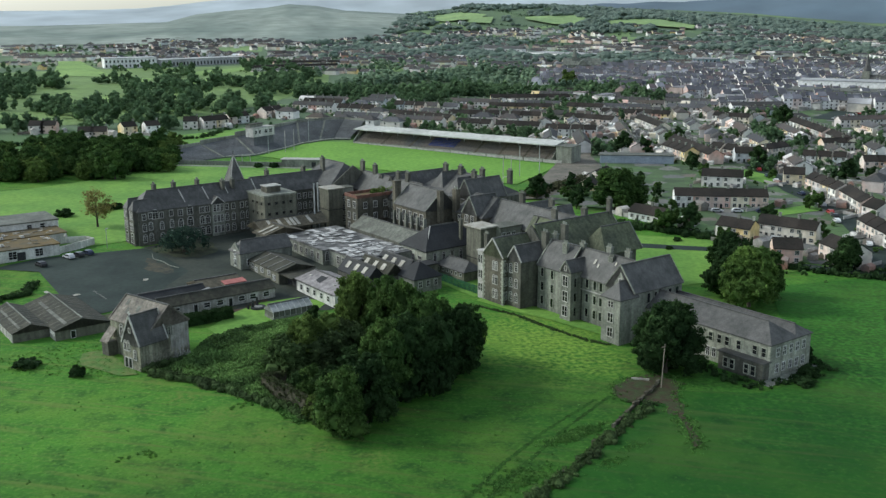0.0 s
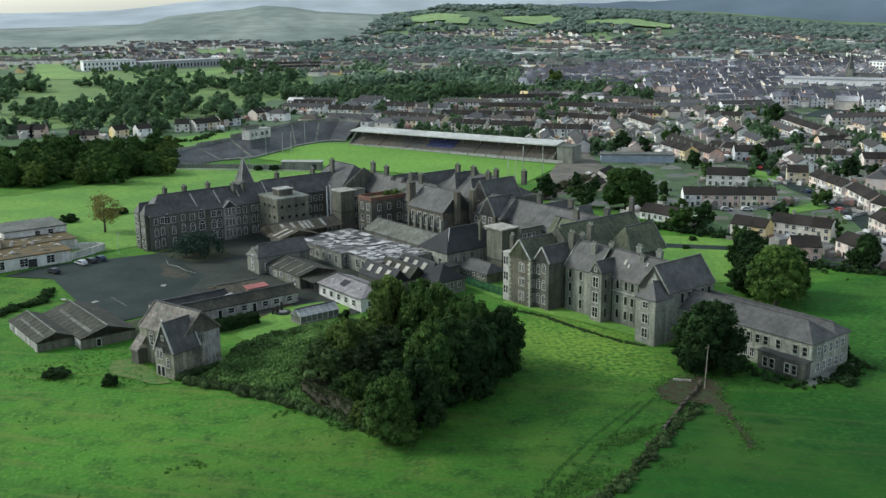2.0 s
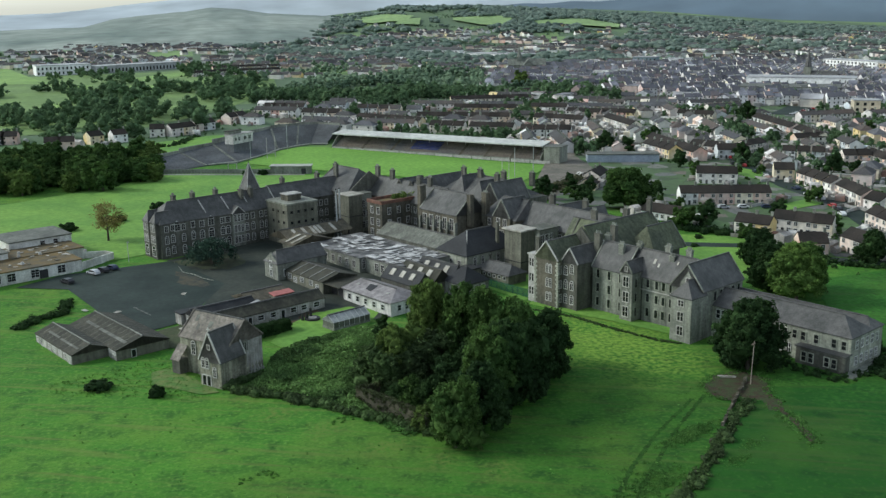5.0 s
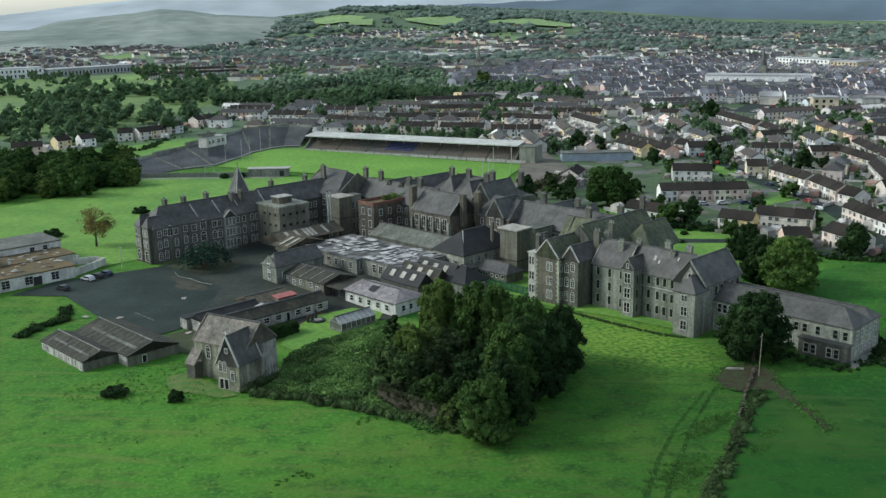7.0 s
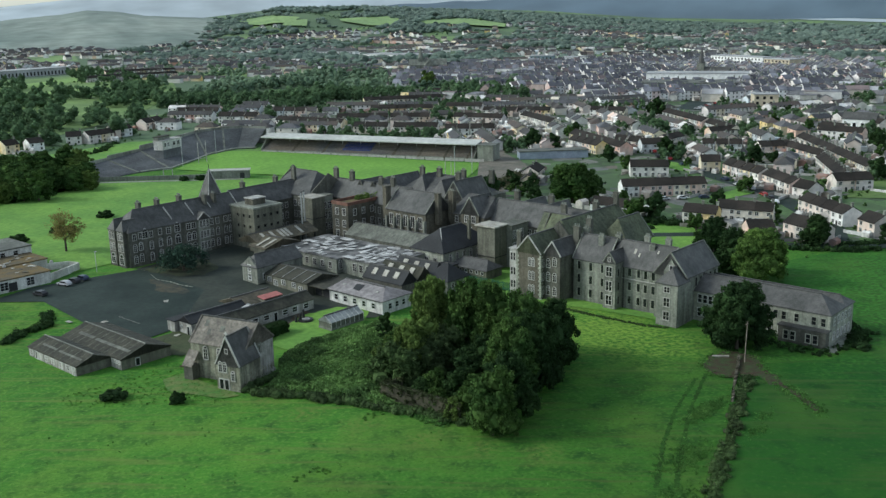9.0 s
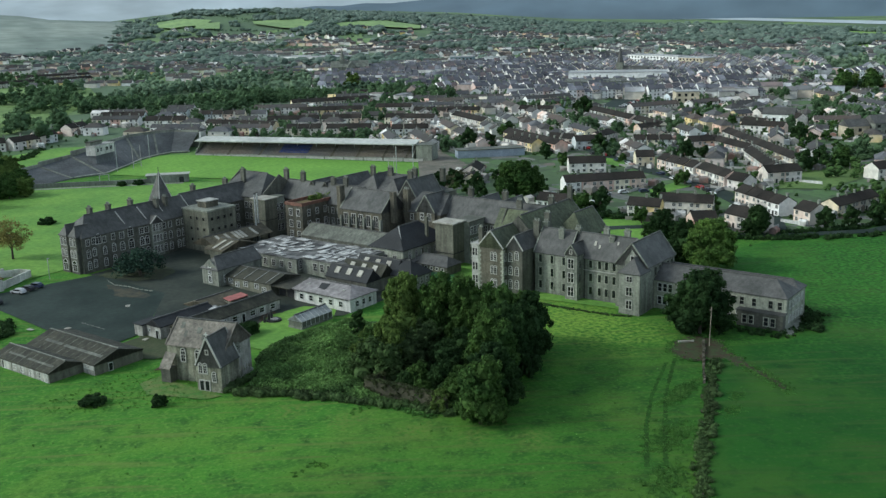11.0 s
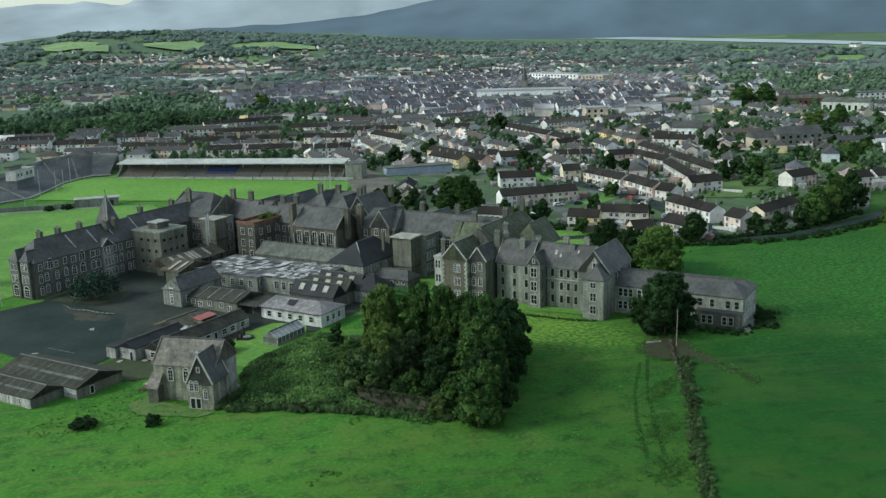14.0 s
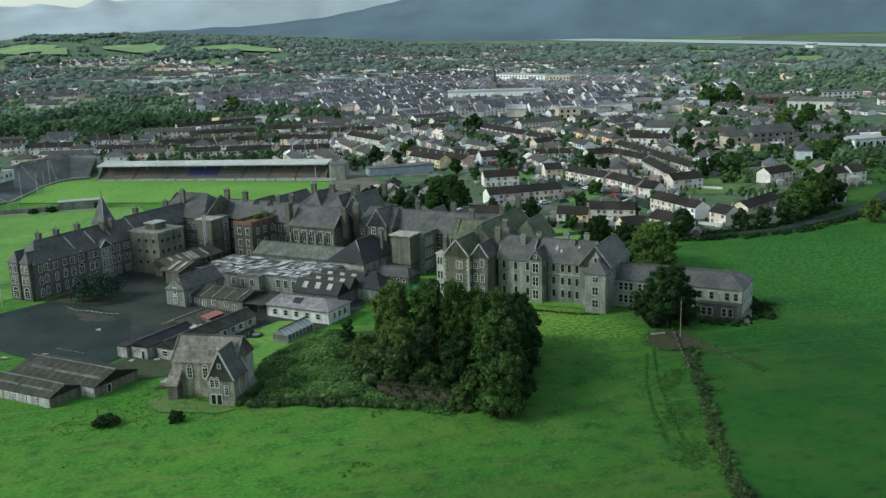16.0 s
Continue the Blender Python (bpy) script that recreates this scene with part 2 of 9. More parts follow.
SCRUB_FIELDS = [
    [(305, 279), (337, 298), (384, 302), (350, 274), (320, 267)],
    [(418, 318), (434, 285), (409, 272), (393, 289)],
]


def in_field(x, y):
    return any(inside((x, y), f) for f in HILL_FIELDS + WEST_FIELDS + EAST_FIELDS + SCRUB_FIELDS)


# ---- mesh helpers ----
def part(name, bm, mat, parent=None, label="", m=None):
    if isinstance(bm, bmesh.types.BMesh):
        bmesh.ops.recalc_face_normals(bm, faces=bm.faces)
        me = bpy.data.meshes.new(name)
        bm.to_mesh(me)
        bm.free()
    else:
        me = bm
    if not me.materials:
        me.materials.append(mat)
    ob = new(name, me)
    if parent is not None:
        ob.parent = parent
    if m is not None:
        ob.matrix_basis = m
    return tagged(ob, label=label)


def thing(name, label, category, m, group=""):
    ob = new(name)
    ob.matrix_basis = m
    ob.empty_display_size = 0.5
    return tagged(ob, label, category, group)


def add_box(bm, x0, x1, y0, y1, z0, z1, bevel=0.0):
    vs = [bm.verts.new((x, y, z)) for z in (z0, z1) for x, y in ((x0, y0), (x1, y0), (x1, y1), (x0, y1))]
    for f in ((3, 2, 1, 0), (4, 5, 6, 7), (0, 1, 5, 4), (1, 2, 6, 5), (2, 3, 7, 6), (3, 0, 4, 7)):
        bm.faces.new([vs[i] for i in f])
    return vs


def add_prism(bm, ring, dx, dy, dz):
    """A closed ring of points pushed along a way."""
    lo = [bm.verts.new(p) for p in ring]
    hi = [bm.verts.new((p[0] + dx, p[1] + dy, p[2] + dz)) for p in ring]
    n = len(ring)
    bm.faces.new(lo[::-1])
    bm.faces.new(hi)
    for i in range(n):
        bm.faces.new((lo[i], lo[(i + 1) % n], hi[(i + 1) % n], hi[i]))


def add_bar(bm, p, q, w):
    """A square bar from p to q."""
    p, q = Vector(p), Vector(q)
    d = (q - p).normalized()
    s = d.cross(Vector((0, 0, 1)))
    s = (s if s.length > 1e-3 else Vector((1, 0, 0))).normalized() * w / 2
    t = s.cross(d).normalized() * w / 2
    add_prism(bm, [tuple(p + s * i + t * j) for i, j in ((-1, -1), (1, -1), (1, 1), (-1, 1))], *(q - p))


def box_bm(*args):
    bm = bmesh.new()
    add_box(bm, *args)
    return bm


def from_arrays(name, verts, faces, mat):
    """A mesh from arrays; faces all have the same number of corners."""
    me = bpy.data.meshes.new(name)
    verts, faces = np.asarray(verts, np.float32), np.asarray(faces, np.int32)
    me.vertices.add(len(verts))
    me.vertices.foreach_set("co", verts.ravel())
    k = faces.shape[1]
    me.loops.add(faces.size)
    me.loops.foreach_set("vertex_index", faces.ravel())
    me.polygons.add(len(faces))
    me.polygons.foreach_set("loop_start", np.arange(0, faces.size, k, dtype=np.int32))
    me.polygons.foreach_set("loop_total", np.full(len(faces), k, np.int32))
    me.polygons.foreach_set("use_smooth", np.zeros(len(faces), bool))
    me.update()
    me.validate()
    me.materials.append(mat)
    return me


# ---- ground: one sheet out to the horizon ----
def ground_material(name="fields", tone=1.0, warm=1.0, even=0.0):
    mat = bpy.data.materials.new(name)
    mat.use_nodes = True
    nt = mat.node_tree
    bsdf = nt.nodes["Principled BSDF"]
    bsdf.inputs["Roughness"].default_value = 0.95
    bsdf.inputs["Specular IOR Level"].default_value = 0.15
    vec = world_vec(nt)
    mix = lambda r, g, b: (r * tone * warm * 0.93, g * tone, b * tone * 0.84)
    meadow = ramp_mix(nt, noise_fac(nt, 0.012, 4, 0.38, 0.62, vec), mix(0.076, 0.200, 0.026), mix(0.044, 0.138, 0.021))
    meadow = ramp_mix(nt, noise_fac(nt, 0.05, 6, 0.46, 0.70, vec), meadow, mix(0.120, 0.215, 0.034))
    meadow = ramp_mix(nt, noise_fac(nt, 0.22, 8, 0.46 + even, 0.74 + even, vec), meadow, mix(0.028, 0.086, 0.017))
    meadow = ramp_mix(nt, noise_fac(nt, 1.1, 6, 0.48 + even, 0.72 + even, vec), meadow, mix(0.122, 0.240, 0.042))
    meadow = ramp_mix(nt, noise_fac(nt, 2.0, 6, 0.54 + even, 0.80 + even, vec), meadow, mix(0.030, 0.088, 0.017))
    rot = nt.nodes.new("ShaderNodeVectorRotate")
    rot.inputs["Angle"].default_value = radians(28)
    nt.links.new(vec, rot.inputs["Vector"])
    for width, lo, hi, tint in ((0.7, 0.54, 0.80, mix(0.125, 0.150, 0.045)), (0.22, 0.60, 0.90, mix(0.046, 0.115, 0.024)), (0.33, 0.57, 0.74, mix(0.130, 0.185, 0.045))):
        streak = nt.nodes.new("ShaderNodeVectorMath")
        streak.operation = "MULTIPLY"
        streak.inputs[1].default_value = (width * 0.07, width, 1)
        nt.links.new(rot.outputs[0], streak.inputs[0])
        meadow = ramp_mix(nt, noise_fac(nt, 1.0, 5, lo, hi, streak.outputs[0]), meadow, tint)
    # darker grass towards the field wall: cloud shade put into the colour
    shade_axis = nt.nodes.new("ShaderNodeVectorMath")
    shade_axis.operation = "DOT_PRODUCT"
    shade_axis.inputs[1].default_value = (0.407, -0.914, 0)
    nt.links.new(vec, shade_axis.inputs[0])
    wave = nt.nodes.new("ShaderNodeTexNoise")
    wave.inputs["Scale"].default_value, wave.inputs["Detail"].default_value = 0.03, 4
    nt.links.new(vec, wave.inputs["Vector"])
    wide = nt.nodes.new("ShaderNodeMath")
    wide.operation = "MULTIPLY_ADD"
    wide.inputs[1].default_value = 46
    nt.links.new(wave.outputs["Fac"], wide.inputs[0])
    nt.links.new(shade_axis.outputs["Value"], wide.inputs[2])
    reach = nt.nodes.new("ShaderNodeMapRange")
    reach.inputs[1].default_value, reach.inputs[2].default_value = -104, -58
    nt.links.new(wide.outputs[0], reach.inputs[0])
    grass = nt.nodes.new("ShaderNodeHueSaturation")
    grass.inputs["Value"].default_value, grass.inputs["Saturation"].default_value, grass.inputs["Hue"].default_value = 0.60, 1.0, 0.508
    nt.links.new(meadow, grass.inputs["Color"])
    meadow = ramp_mix(nt, reach.outputs[0], meadow, grass.outputs[0])
    # two sunlit stretches put into the grass colour, before the infirmary and far up the eastern field; worn spots
    # follow
    worn = [(site(a, b), 5.5, 3.0, mix(0.135, 0.165, 0.045)) for a, b in ((-98.5, 8), (-97, -3), (-95, -15), (-92, -29), (-88, -40), (-83, -49))]
    for (px, py), near_edge, far_edge, tint in [(site(-19, -14), 20, 7, mix(0.215, 0.310, 0.056)), (site(-20, -31), 19, 7, mix(0.205, 0.300, 0.054)), (site(75, -85), 95, 40, mix(0.100, 0.245, 0.036))] + worn:
        away = nt.nodes.new("ShaderNodeVectorMath")
        away.operation = "DISTANCE"
        away.inputs[1].default_value = (px, py, 0)
        nt.links.new(vec, away.inputs[0])
        ragged = nt.nodes.new("ShaderNodeMath")
        ragged.operation = "MULTIPLY_ADD"
        ragged.inputs[1].default_value = far_edge * 1.6
        nt.links.new(noise_fac(nt, 0.12, 6, 0.25, 0.75, vec), ragged.inputs[0])
        nt.links.new(away.outputs["Value"], ragged.inputs[2])
        part_of = nt.nodes.new("ShaderNodeMapRange")
        part_of.inputs[1].default_value, part_of.inputs[2].default_value = near_edge + far_edge, near_edge - far_edge
        nt.links.new(ragged.outputs[0], part_of.inputs[0])
        # dry: the tint of the painted sunlit stretches and of the worn spots
        dry = ramp_mix(nt, noise_fac(nt, 0.9, 7, 0.4, 0.7, vec), meadow, tint)
        meadow = ramp_mix(nt, part_of.outputs[0], meadow, dry)
    cell = nt.nodes.new("ShaderNodeTexVoronoi")
    cell.inputs["Scale"].default_value = 0.0065
    nt.links.new(vec, cell.inputs["Vector"])
    sep = nt.nodes.new("ShaderNodeSeparateColor")
    nt.links.new(cell.outputs["Color"], sep.inputs[0])
    # far fields greyer than the meadow: some haze is put into their colour
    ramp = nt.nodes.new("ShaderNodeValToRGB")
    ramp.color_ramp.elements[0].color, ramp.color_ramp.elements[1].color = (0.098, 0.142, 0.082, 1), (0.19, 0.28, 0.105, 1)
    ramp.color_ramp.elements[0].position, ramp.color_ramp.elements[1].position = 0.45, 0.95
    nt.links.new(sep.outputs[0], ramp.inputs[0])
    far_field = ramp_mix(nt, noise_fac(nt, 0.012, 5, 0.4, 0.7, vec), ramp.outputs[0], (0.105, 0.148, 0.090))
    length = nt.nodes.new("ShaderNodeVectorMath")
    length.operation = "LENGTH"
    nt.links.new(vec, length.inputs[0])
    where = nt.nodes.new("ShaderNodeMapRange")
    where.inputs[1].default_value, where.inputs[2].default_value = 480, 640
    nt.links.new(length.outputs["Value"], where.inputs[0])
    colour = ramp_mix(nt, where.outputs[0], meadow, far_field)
    nt.links.new(colour, bsdf.inputs["Base Color"])
    bump(nt, bsdf, noise_fac(nt, 0.5, 8, 0.2, 0.8, vec), 0.5, 0.35)
    return mat


def grid_sheet(name, mat, half, n, power):
    t = np.linspace(-1, 1, n)
    axis = np.sign(t) * np.abs(t) ** power * half
    gx, gy = np.meshgrid(axis + 100, axis + 200)
    verts = np.stack([gx, gy, ground_z(gx, gy)], -1).reshape(-1, 3)
    i = np.arange(n * n).reshape(n, n)
    faces = np.stack([i[:-1, :-1], i[:-1, 1:], i[1:, 1:], i[1:, :-1]], -1).reshape(-1, 4)
    return from_arrays(name, verts, faces, mat)


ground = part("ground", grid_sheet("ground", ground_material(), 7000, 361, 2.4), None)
for p in ground.data.polygons:
    p.use_smooth = True
tagged(ground, "green rolling pasture and fields reaching the hills", "ground", kind="structure")


def sheet(name, points, mat, label, lift=0.06, thick=0.5, category="ground", on="site", ragged=0.0):
    """A flat piece of ground of its own surface, following the land, cut into a fan of small cells."""
    bm = bmesh.new()
    vs = []
    if ragged:
        rng = random.Random(len(points))
        worn = []
        for (x0, y0), (x1, y1) in zip(points, list(points[1:]) + [points[0]]):
            n = max(1, int(math.hypot(x1 - x0, y1 - y0) / (ragged * 2.2)))
            worn += [(x0 + (x1 - x0) * k / n + rng.uniform(-ragged, ragged), y0 + (y1 - y0) * k / n + rng.uniform(-ragged, ragged)) for k in range(n)]
        points = worn
    for p in points:
        x, y = site(*p) if on == "site" else p
        vs.append(bm.verts.new((x, y, 0)))
    f = bm.faces.new(vs)
    if f.normal.z < 0 or True:
        f.normal_update()
        if f.normal.z < 0:
            f.normal_flip()
    bmesh.ops.triangulate(bm, faces=bm.faces)
    for _ in range(3):
        bmesh.ops.subdivide_edges(bm, edges=[e for e in bm.edges if e.calc_length() > 12], cuts=1, use_grid_fill=True)
        bmesh.ops.triangulate(bm, faces=[g for g in bm.faces if len(g.verts) > 4])
    for v in bm.verts:
        v.co.z = float(ground_z(v.co.x, v.co.y)) + lift + 0.12
    return tagged(part(name, bm, mat), label, category, kind="structure")


# ---- pieces of a building ----
class House:
    """A building on the site: its base at the plan point (a, b); parts are given in plan coordinates and heights above its ground."""

    def __init__(self, name, label, category, a, b, group="", turn=0.0):
        self.a, self.b = a, b
        self.ob = thing(name, label, category, on_site(a, b, 0.0, turn), group)

    def walls(self, a0, a1, b0, b1, eave, mat, ridge=None, axis="b", gables=(True, True), label="", name="wall"):
        """A solid block down into the ground, with gables under the roof."""
        bm = bmesh.new()
        a0, a1, b0, b1 = a0 - self.a, a1 - self.a, b0 - self.b, b1 - self.b
        add_box(bm, a0, a1, b0, b1, -2.0, eave)
        if ridge:
            mid = (a0 + a1) / 2 if axis == "b" else (b0 + b1) / 2
            for end, wanted in zip((0, 1), gables):
                if not wanted:
                    continue
                if axis == "b":
                    y = b0 if end == 0 else b1 - 0.4
                    add_prism(bm, [(a0, y, eave), (a1, y, eave), (mid, y, ridge)], 0, 0.4, 0)
                else:
                    x = a0 if end == 0 else a1 - 0.4
                    add_prism(bm, [(x, b0, eave), (x, b1, eave), (x, mid, ridge)], 0.4, 0, 0)
        return part(name, bm, mat, self.ob, label)

    def roof(self, a0, a1, b0, b1, eave, ridge, mat, axis="b", hips=(0.0, 0.0), over=0.35, thick=0.22, label="", coping=None, name="roof"):
        """A pitched roof with its ridge along an axis; hips: how far each end of the ridge draws in."""
        a0, a1, b0, b1 = a0 - self.a, a1 - self.a, b0 - self.b, b1 - self.b
        if axis == "a":
            s0, s1, w0, w1 = a0, a1, b0, b1
        else:
            s0, s1, w0, w1 = b0, b1, a0, a1
        slope = (ridge - eave) / ((w1 - w0) / 2)
        mid = (w0 + w1) / 2
        e0, e1 = s0 - (over if hips[0] else 0.12), s1 + (over if hips[1] else 0.12)
        low = eave - over * slope
        top = [(e0, w0 - over, low), (e1, w0 - over, low), (e1, w1 + over, low), (e0, w1 + over, low), (e0 + hips[0], mid, ridge), (e1 - hips[1], mid, ridge)]
        put = (lambda s, w, z: (s, w, z)) if axis == "a" else (lambda s, w, z: (w, s, z))
        bm = bmesh.new()
        hi = [bm.verts.new(put(s, w, z + thick)) for s, w, z in top]
        lo = [bm.verts.new(put(s, w, z)) for s, w, z in top]
        for f in ((0, 1, 5, 4), (2, 3, 4, 5), (3, 0, 4), (1, 2, 5)):
            bm.faces.new([hi[i] for i in f])
            bm.faces.new([lo[i] for i in f[::-1]])
        for i in range(4):
            j = (i + 1) % 4
            bm.faces.new((lo[i], lo[j], hi[j], hi[i]))
        ob = part(name, bm, mat, self.ob, label)
        cap = bmesh.new()
        add_bar(cap, put(e0 + hips[0], mid, ridge + thick), put(e1 - hips[1], mid, ridge + thick), 0.35)
        part("ridge_tiles", cap, SLATE if mat is not SLATE_PALE else SLATE_PALE, ob)
        if coping:
            for end, hip in ((e0, hips[0]), (e1, hips[1])):
                if not hip:
                    c = bmesh.new()
                    for w in (w0 - over, w1 + over):
                        add_bar(c, put(end, w, low + thick), put(end, mid, ridge + thick + 0.06), 0.3)
                    part("coping", c, coping, ob)
        return ob

    def flat(self, a0, a1, b0, b1, z, mat, thick=0.3, over=0.25, label="", name="roof"):
        bm = bmesh.new()
        add_box(bm, a0 - self.a - over, a1 - self.a + over, b0 - self.b - over, b1 - self.b + over, z, z + thick)
        return part(name, bm, mat, self.ob, label)

    def chimney(self, a, b, z0, z1, w=1.0, d=1.8, mat=None, pots=3):
        bm = bmesh.new()
        x, y = a - self.a, b - self.b
        add_box(bm, x - w / 2, x + w / 2, y - d / 2, y + d / 2, z0, z1)
        add_box(bm, x - w / 2 - 0.12, x + w / 2 + 0.12, y - d / 2 - 0.12, y + d / 2 + 0.12, z1, z1 + 0.25)
        ob = part("chimney", bm, mat or STONE_DARK, self.ob)
        for k in range(pots):
            pot = bmesh.new()
            bmesh.ops.create_cone(pot, cap_ends=True, segments=8, radius1=0.2, radius2=0.15, depth=0.7)
            part("chimney_pot", pot, CONCRETE, ob, m=pose(x, y + (k - (pots - 1) / 2) * d / max(pots, 1), z1 + 0.6))
        return ob

    def windows(self, face, at, spots, w=1.1, h=1.9, kind="sash", surround=None):
        """Windows in a wall that faces -a, +a, -b or +b at the plan line `at`; spots are (along, sill height)."""
        turn = {"-b": 0, "+a": 90, "+b": 180, "-a": 270}[face]
        for along, z in spots:
            if face[1] == "b":
                x, y = along - self.a, at - self.b
            else:
                x, y = at - self.a, along - self.b
            window(self.ob, pose(x, y, z, 0, 0, turn), w, h, kind, surround)


def quoins(house, a, b, top, da=1, db=1):
    """Alternating dressed corner stones up a corner at (a, b); da, db: towards which side the walls run."""
    k, z = 0, 0.0
    while z < top - 0.5:
        la, lb = (0.85, 0.5) if k % 2 else (0.5, 0.85)
        x, y = a - house.a, b - house.b
        part("quoin", box_bm(min(x - da * 0.05, x + da * la), max(x - da * 0.05, x + da * la), min(y - db * 0.05, y + db * lb), max(y - db * 0.05, y + db * lb), z + 0.04, z + 0.56), STONE_PALE, house.ob)
        k, z = k + 1, z + 0.6


def flashing(house, p, q):
    """A strip of pale lead laid down a roof slope."""
    bm = bmesh.new()
    add_bar(bm, (p[0] - house.a, p[1] - house.b, p[2]), (q[0] - house.a, q[1] - house.b, q[2]), 0.32)
    part("lead_flashing", bm, STONE_TRIM, house.ob)


def roof_patch(house, a0, a1, b0, b1, z0, z1, mat, name="rooflight", label="small pale rooflight"):
    """A thin pane laid on a roof slope that rises with a."""
    bm = bmesh.new()
    add_prism(bm, [(a0 - house.a, b0 - house.b, z0), (a1 - house.a, b0 - house.b, z1), (a1 - house.a, b1 - house.b, z1), (a0 - house.a, b1 - house.b, z0)], -0.06, 0, 0.1)
    part(name, bm, mat, house.ob, label)


def add_lattice(bm, xs, zs, y0, y1):
    """One frame with its bars, in one piece: every even column and row of cells is solid, the rest is open."""
    n, m = len(xs) - 1, len(zs) - 1
    solid = lambda i, k: 0 <= i < n and 0 <= k < m and (i % 2 == 0 or k % 2 == 0)
    vs = {}

    def vert(i, k, y):
        if (i, k, y) not in vs:
            vs[i, k, y] = bm.verts.new((xs[i], y, zs[k]))
        return vs[i, k, y]

    for i in range(n):
        for k in range(m):
            if not solid(i, k):
                continue
            for y in (y0, y1):
                bm.faces.new([vert(i + p, k + q, y) for p, q in ((0, 0), (1, 0), (1, 1), (0, 1))])
            for di, dk, ends in ((-1, 0, ((0, 0), (0, 1))), (1, 0, ((1, 0), (1, 1))), (0, -1, ((0, 0), (1, 0))), (0, 1, ((0, 1), (1, 1)))):
                if not solid(i + di, k + dk):
                    (p, q), (r, t) = ends
                    bm.faces.new((vert(i + p, k + q, y0), vert(i + r, k + t, y0), vert(i + r, k + t, y1), vert(i + p, k + q, y1)))


_windows = {}


def window(parent, m, w, h, kind, surround):
    """A window: dressed surround and bars, with its dark pane as a part. It looks towards -y."""
    key = (w, h, kind, surround.name if surround else "")
    if key not in _windows:
        bm, pane = bmesh.new(), bmesh.new()
        s = 0.2 if surround else 0.1
        uprights = {"sash": (0,), "pair": (0,), "plain": (), "small": ()}.get(kind, (0,))
        rails = {"sash": (0.5,), "pair": (0.5,), "plain": (0.5,), "small": ()}.get(kind, (0.33, 0.66))
        xs, zs, bw = [-w / 2 - s, -w / 2], [-s, 0], 0.07 if kind == "pair" else 0.03
        for v in uprights:
            xs += [v * w - bw, v * w + bw]
        for u in rails:
            zs += [u * h - 0.03, u * h + 0.03]
        xs, zs = xs + [w / 2, w / 2 + s], zs + [h, h + s]
        add_lattice(bm, xs, zs, -0.16, 0.05)
        if kind == "arch":
            for k in range(8):
                ring = []
                for q, r in ((k, w / 2 + s), (k + 1, w / 2 + s), (k + 1, w / 2), (k, w / 2)):
                    ang = math.pi * q / 8
                    ring.append((r * math.cos(ang), -0.16, h + s * 0.5 + r * math.sin(ang)))
                add_prism(bm, ring, 0, 0.2, 0)
            add_prism(pane, [(w / 2 * math.cos(math.pi * q / 8), -0.03, h + s * 0.5 + w / 2 * math.sin(math.pi * q / 8)) for q in range(9)], 0, 0.06, 0)
        add_box(pane, -w / 2, w / 2, -0.03, 0.03, 0, h)
        bmesh.ops.recalc_face_normals(bm, faces=bm.faces)
        me, pm = bpy.data.meshes.new("window"), bpy.data.meshes.new("pane")
        bm.to_mesh(me), pane.to_mesh(pm)
        bm.free(), pane.free()
        me.materials.append(surround or FRAME_WHITE)
        pm.materials.append(GLASS)
        _windows[key] = me, pm
    me, pm = _windows[key]
    ob = part("window", me, None, parent, m=m)
    part("pane", pm, None, ob)
    return ob


def span(lo, hi, n):
    return [lo + (hi - lo) * (i + 0.5) / n for i in range(n)]


def grid_spots(lo, hi, n, sills):
    return [(x, z) for x in span(lo, hi, n) for z in sills]


# ---- west wing of the asylum, ending in a hipped pavilion ----
west = House("asylum_wing", "long three-storey dark stone asylum wing with slate roof", "building", -40, 123)
west.walls(-61, -20, 118, 129, 10.9, STONE_DARK)
west.roof(-61, -20, 118, 129, 10.9, 16.0, SLATE, axis="a", hips=(5.5, 0), coping=STONE_TRIM)
for b0 in (119.0, 123.6):
    west.walls(-62.2, -60.9, b0, b0 + 3.6, 11.2, STONE_DARK, name="bay")
    west.roof(-62.2, -57, b0, b0 + 3.6, 11.2, 13.8, SLATE, axis="a", hips=(1.2, 0), over=0.2, name="bay_roof")
    west.windows("-a", -62.2, [(b0 + 1.0, z) for z in (4.9, 8.4)] + [(b0 + 2.6, z) for z in (4.9, 8.4)], 0.9, 1.6, "arch", STONE_TRIM)
    west.windows("-a", -62.2, [(b0 + 1.8, 0.9)], 2.0, 1.9, "arch", STONE_TRIM)
for z, kind in ((1.1, "arch"), (4.6, "arch"), (8.2, "sash")):
    west.windows("-b", 118.0, [(a, z) for a in (-47.4, -40.2, -38.3)], 1.35, 1.7, "arch" if z < 8 else "cross", STONE_TRIM)
    west.windows("-b", 118.0, [(a, z) for a in (-31.6, -29.3, -26.2, -24.2)], 1.0, 1.7, kind, STONE_TRIM)
    west.windows("-b", 118.0, [(a, z + (0.25 if k % 2 else 0)) for k, a in enumerate((-59.2, -57.2, -53.6, -50.4))], 1.0, 1.7, kind, STONE_TRIM)
west.windows("-b", 118.0, [(-44.2, 4.6), (-44.2, 8.2), (-55.6, 8.2)], 1.7, 1.8, "arch", STONE_TRIM)
for a, low in ((-46.5, 12.0), (-38.5, 12.0), (-31, 11.6)):
    flashing(west, (a + 0.8, 122.6, 15.6), (a + 1.3, 119.0, low))
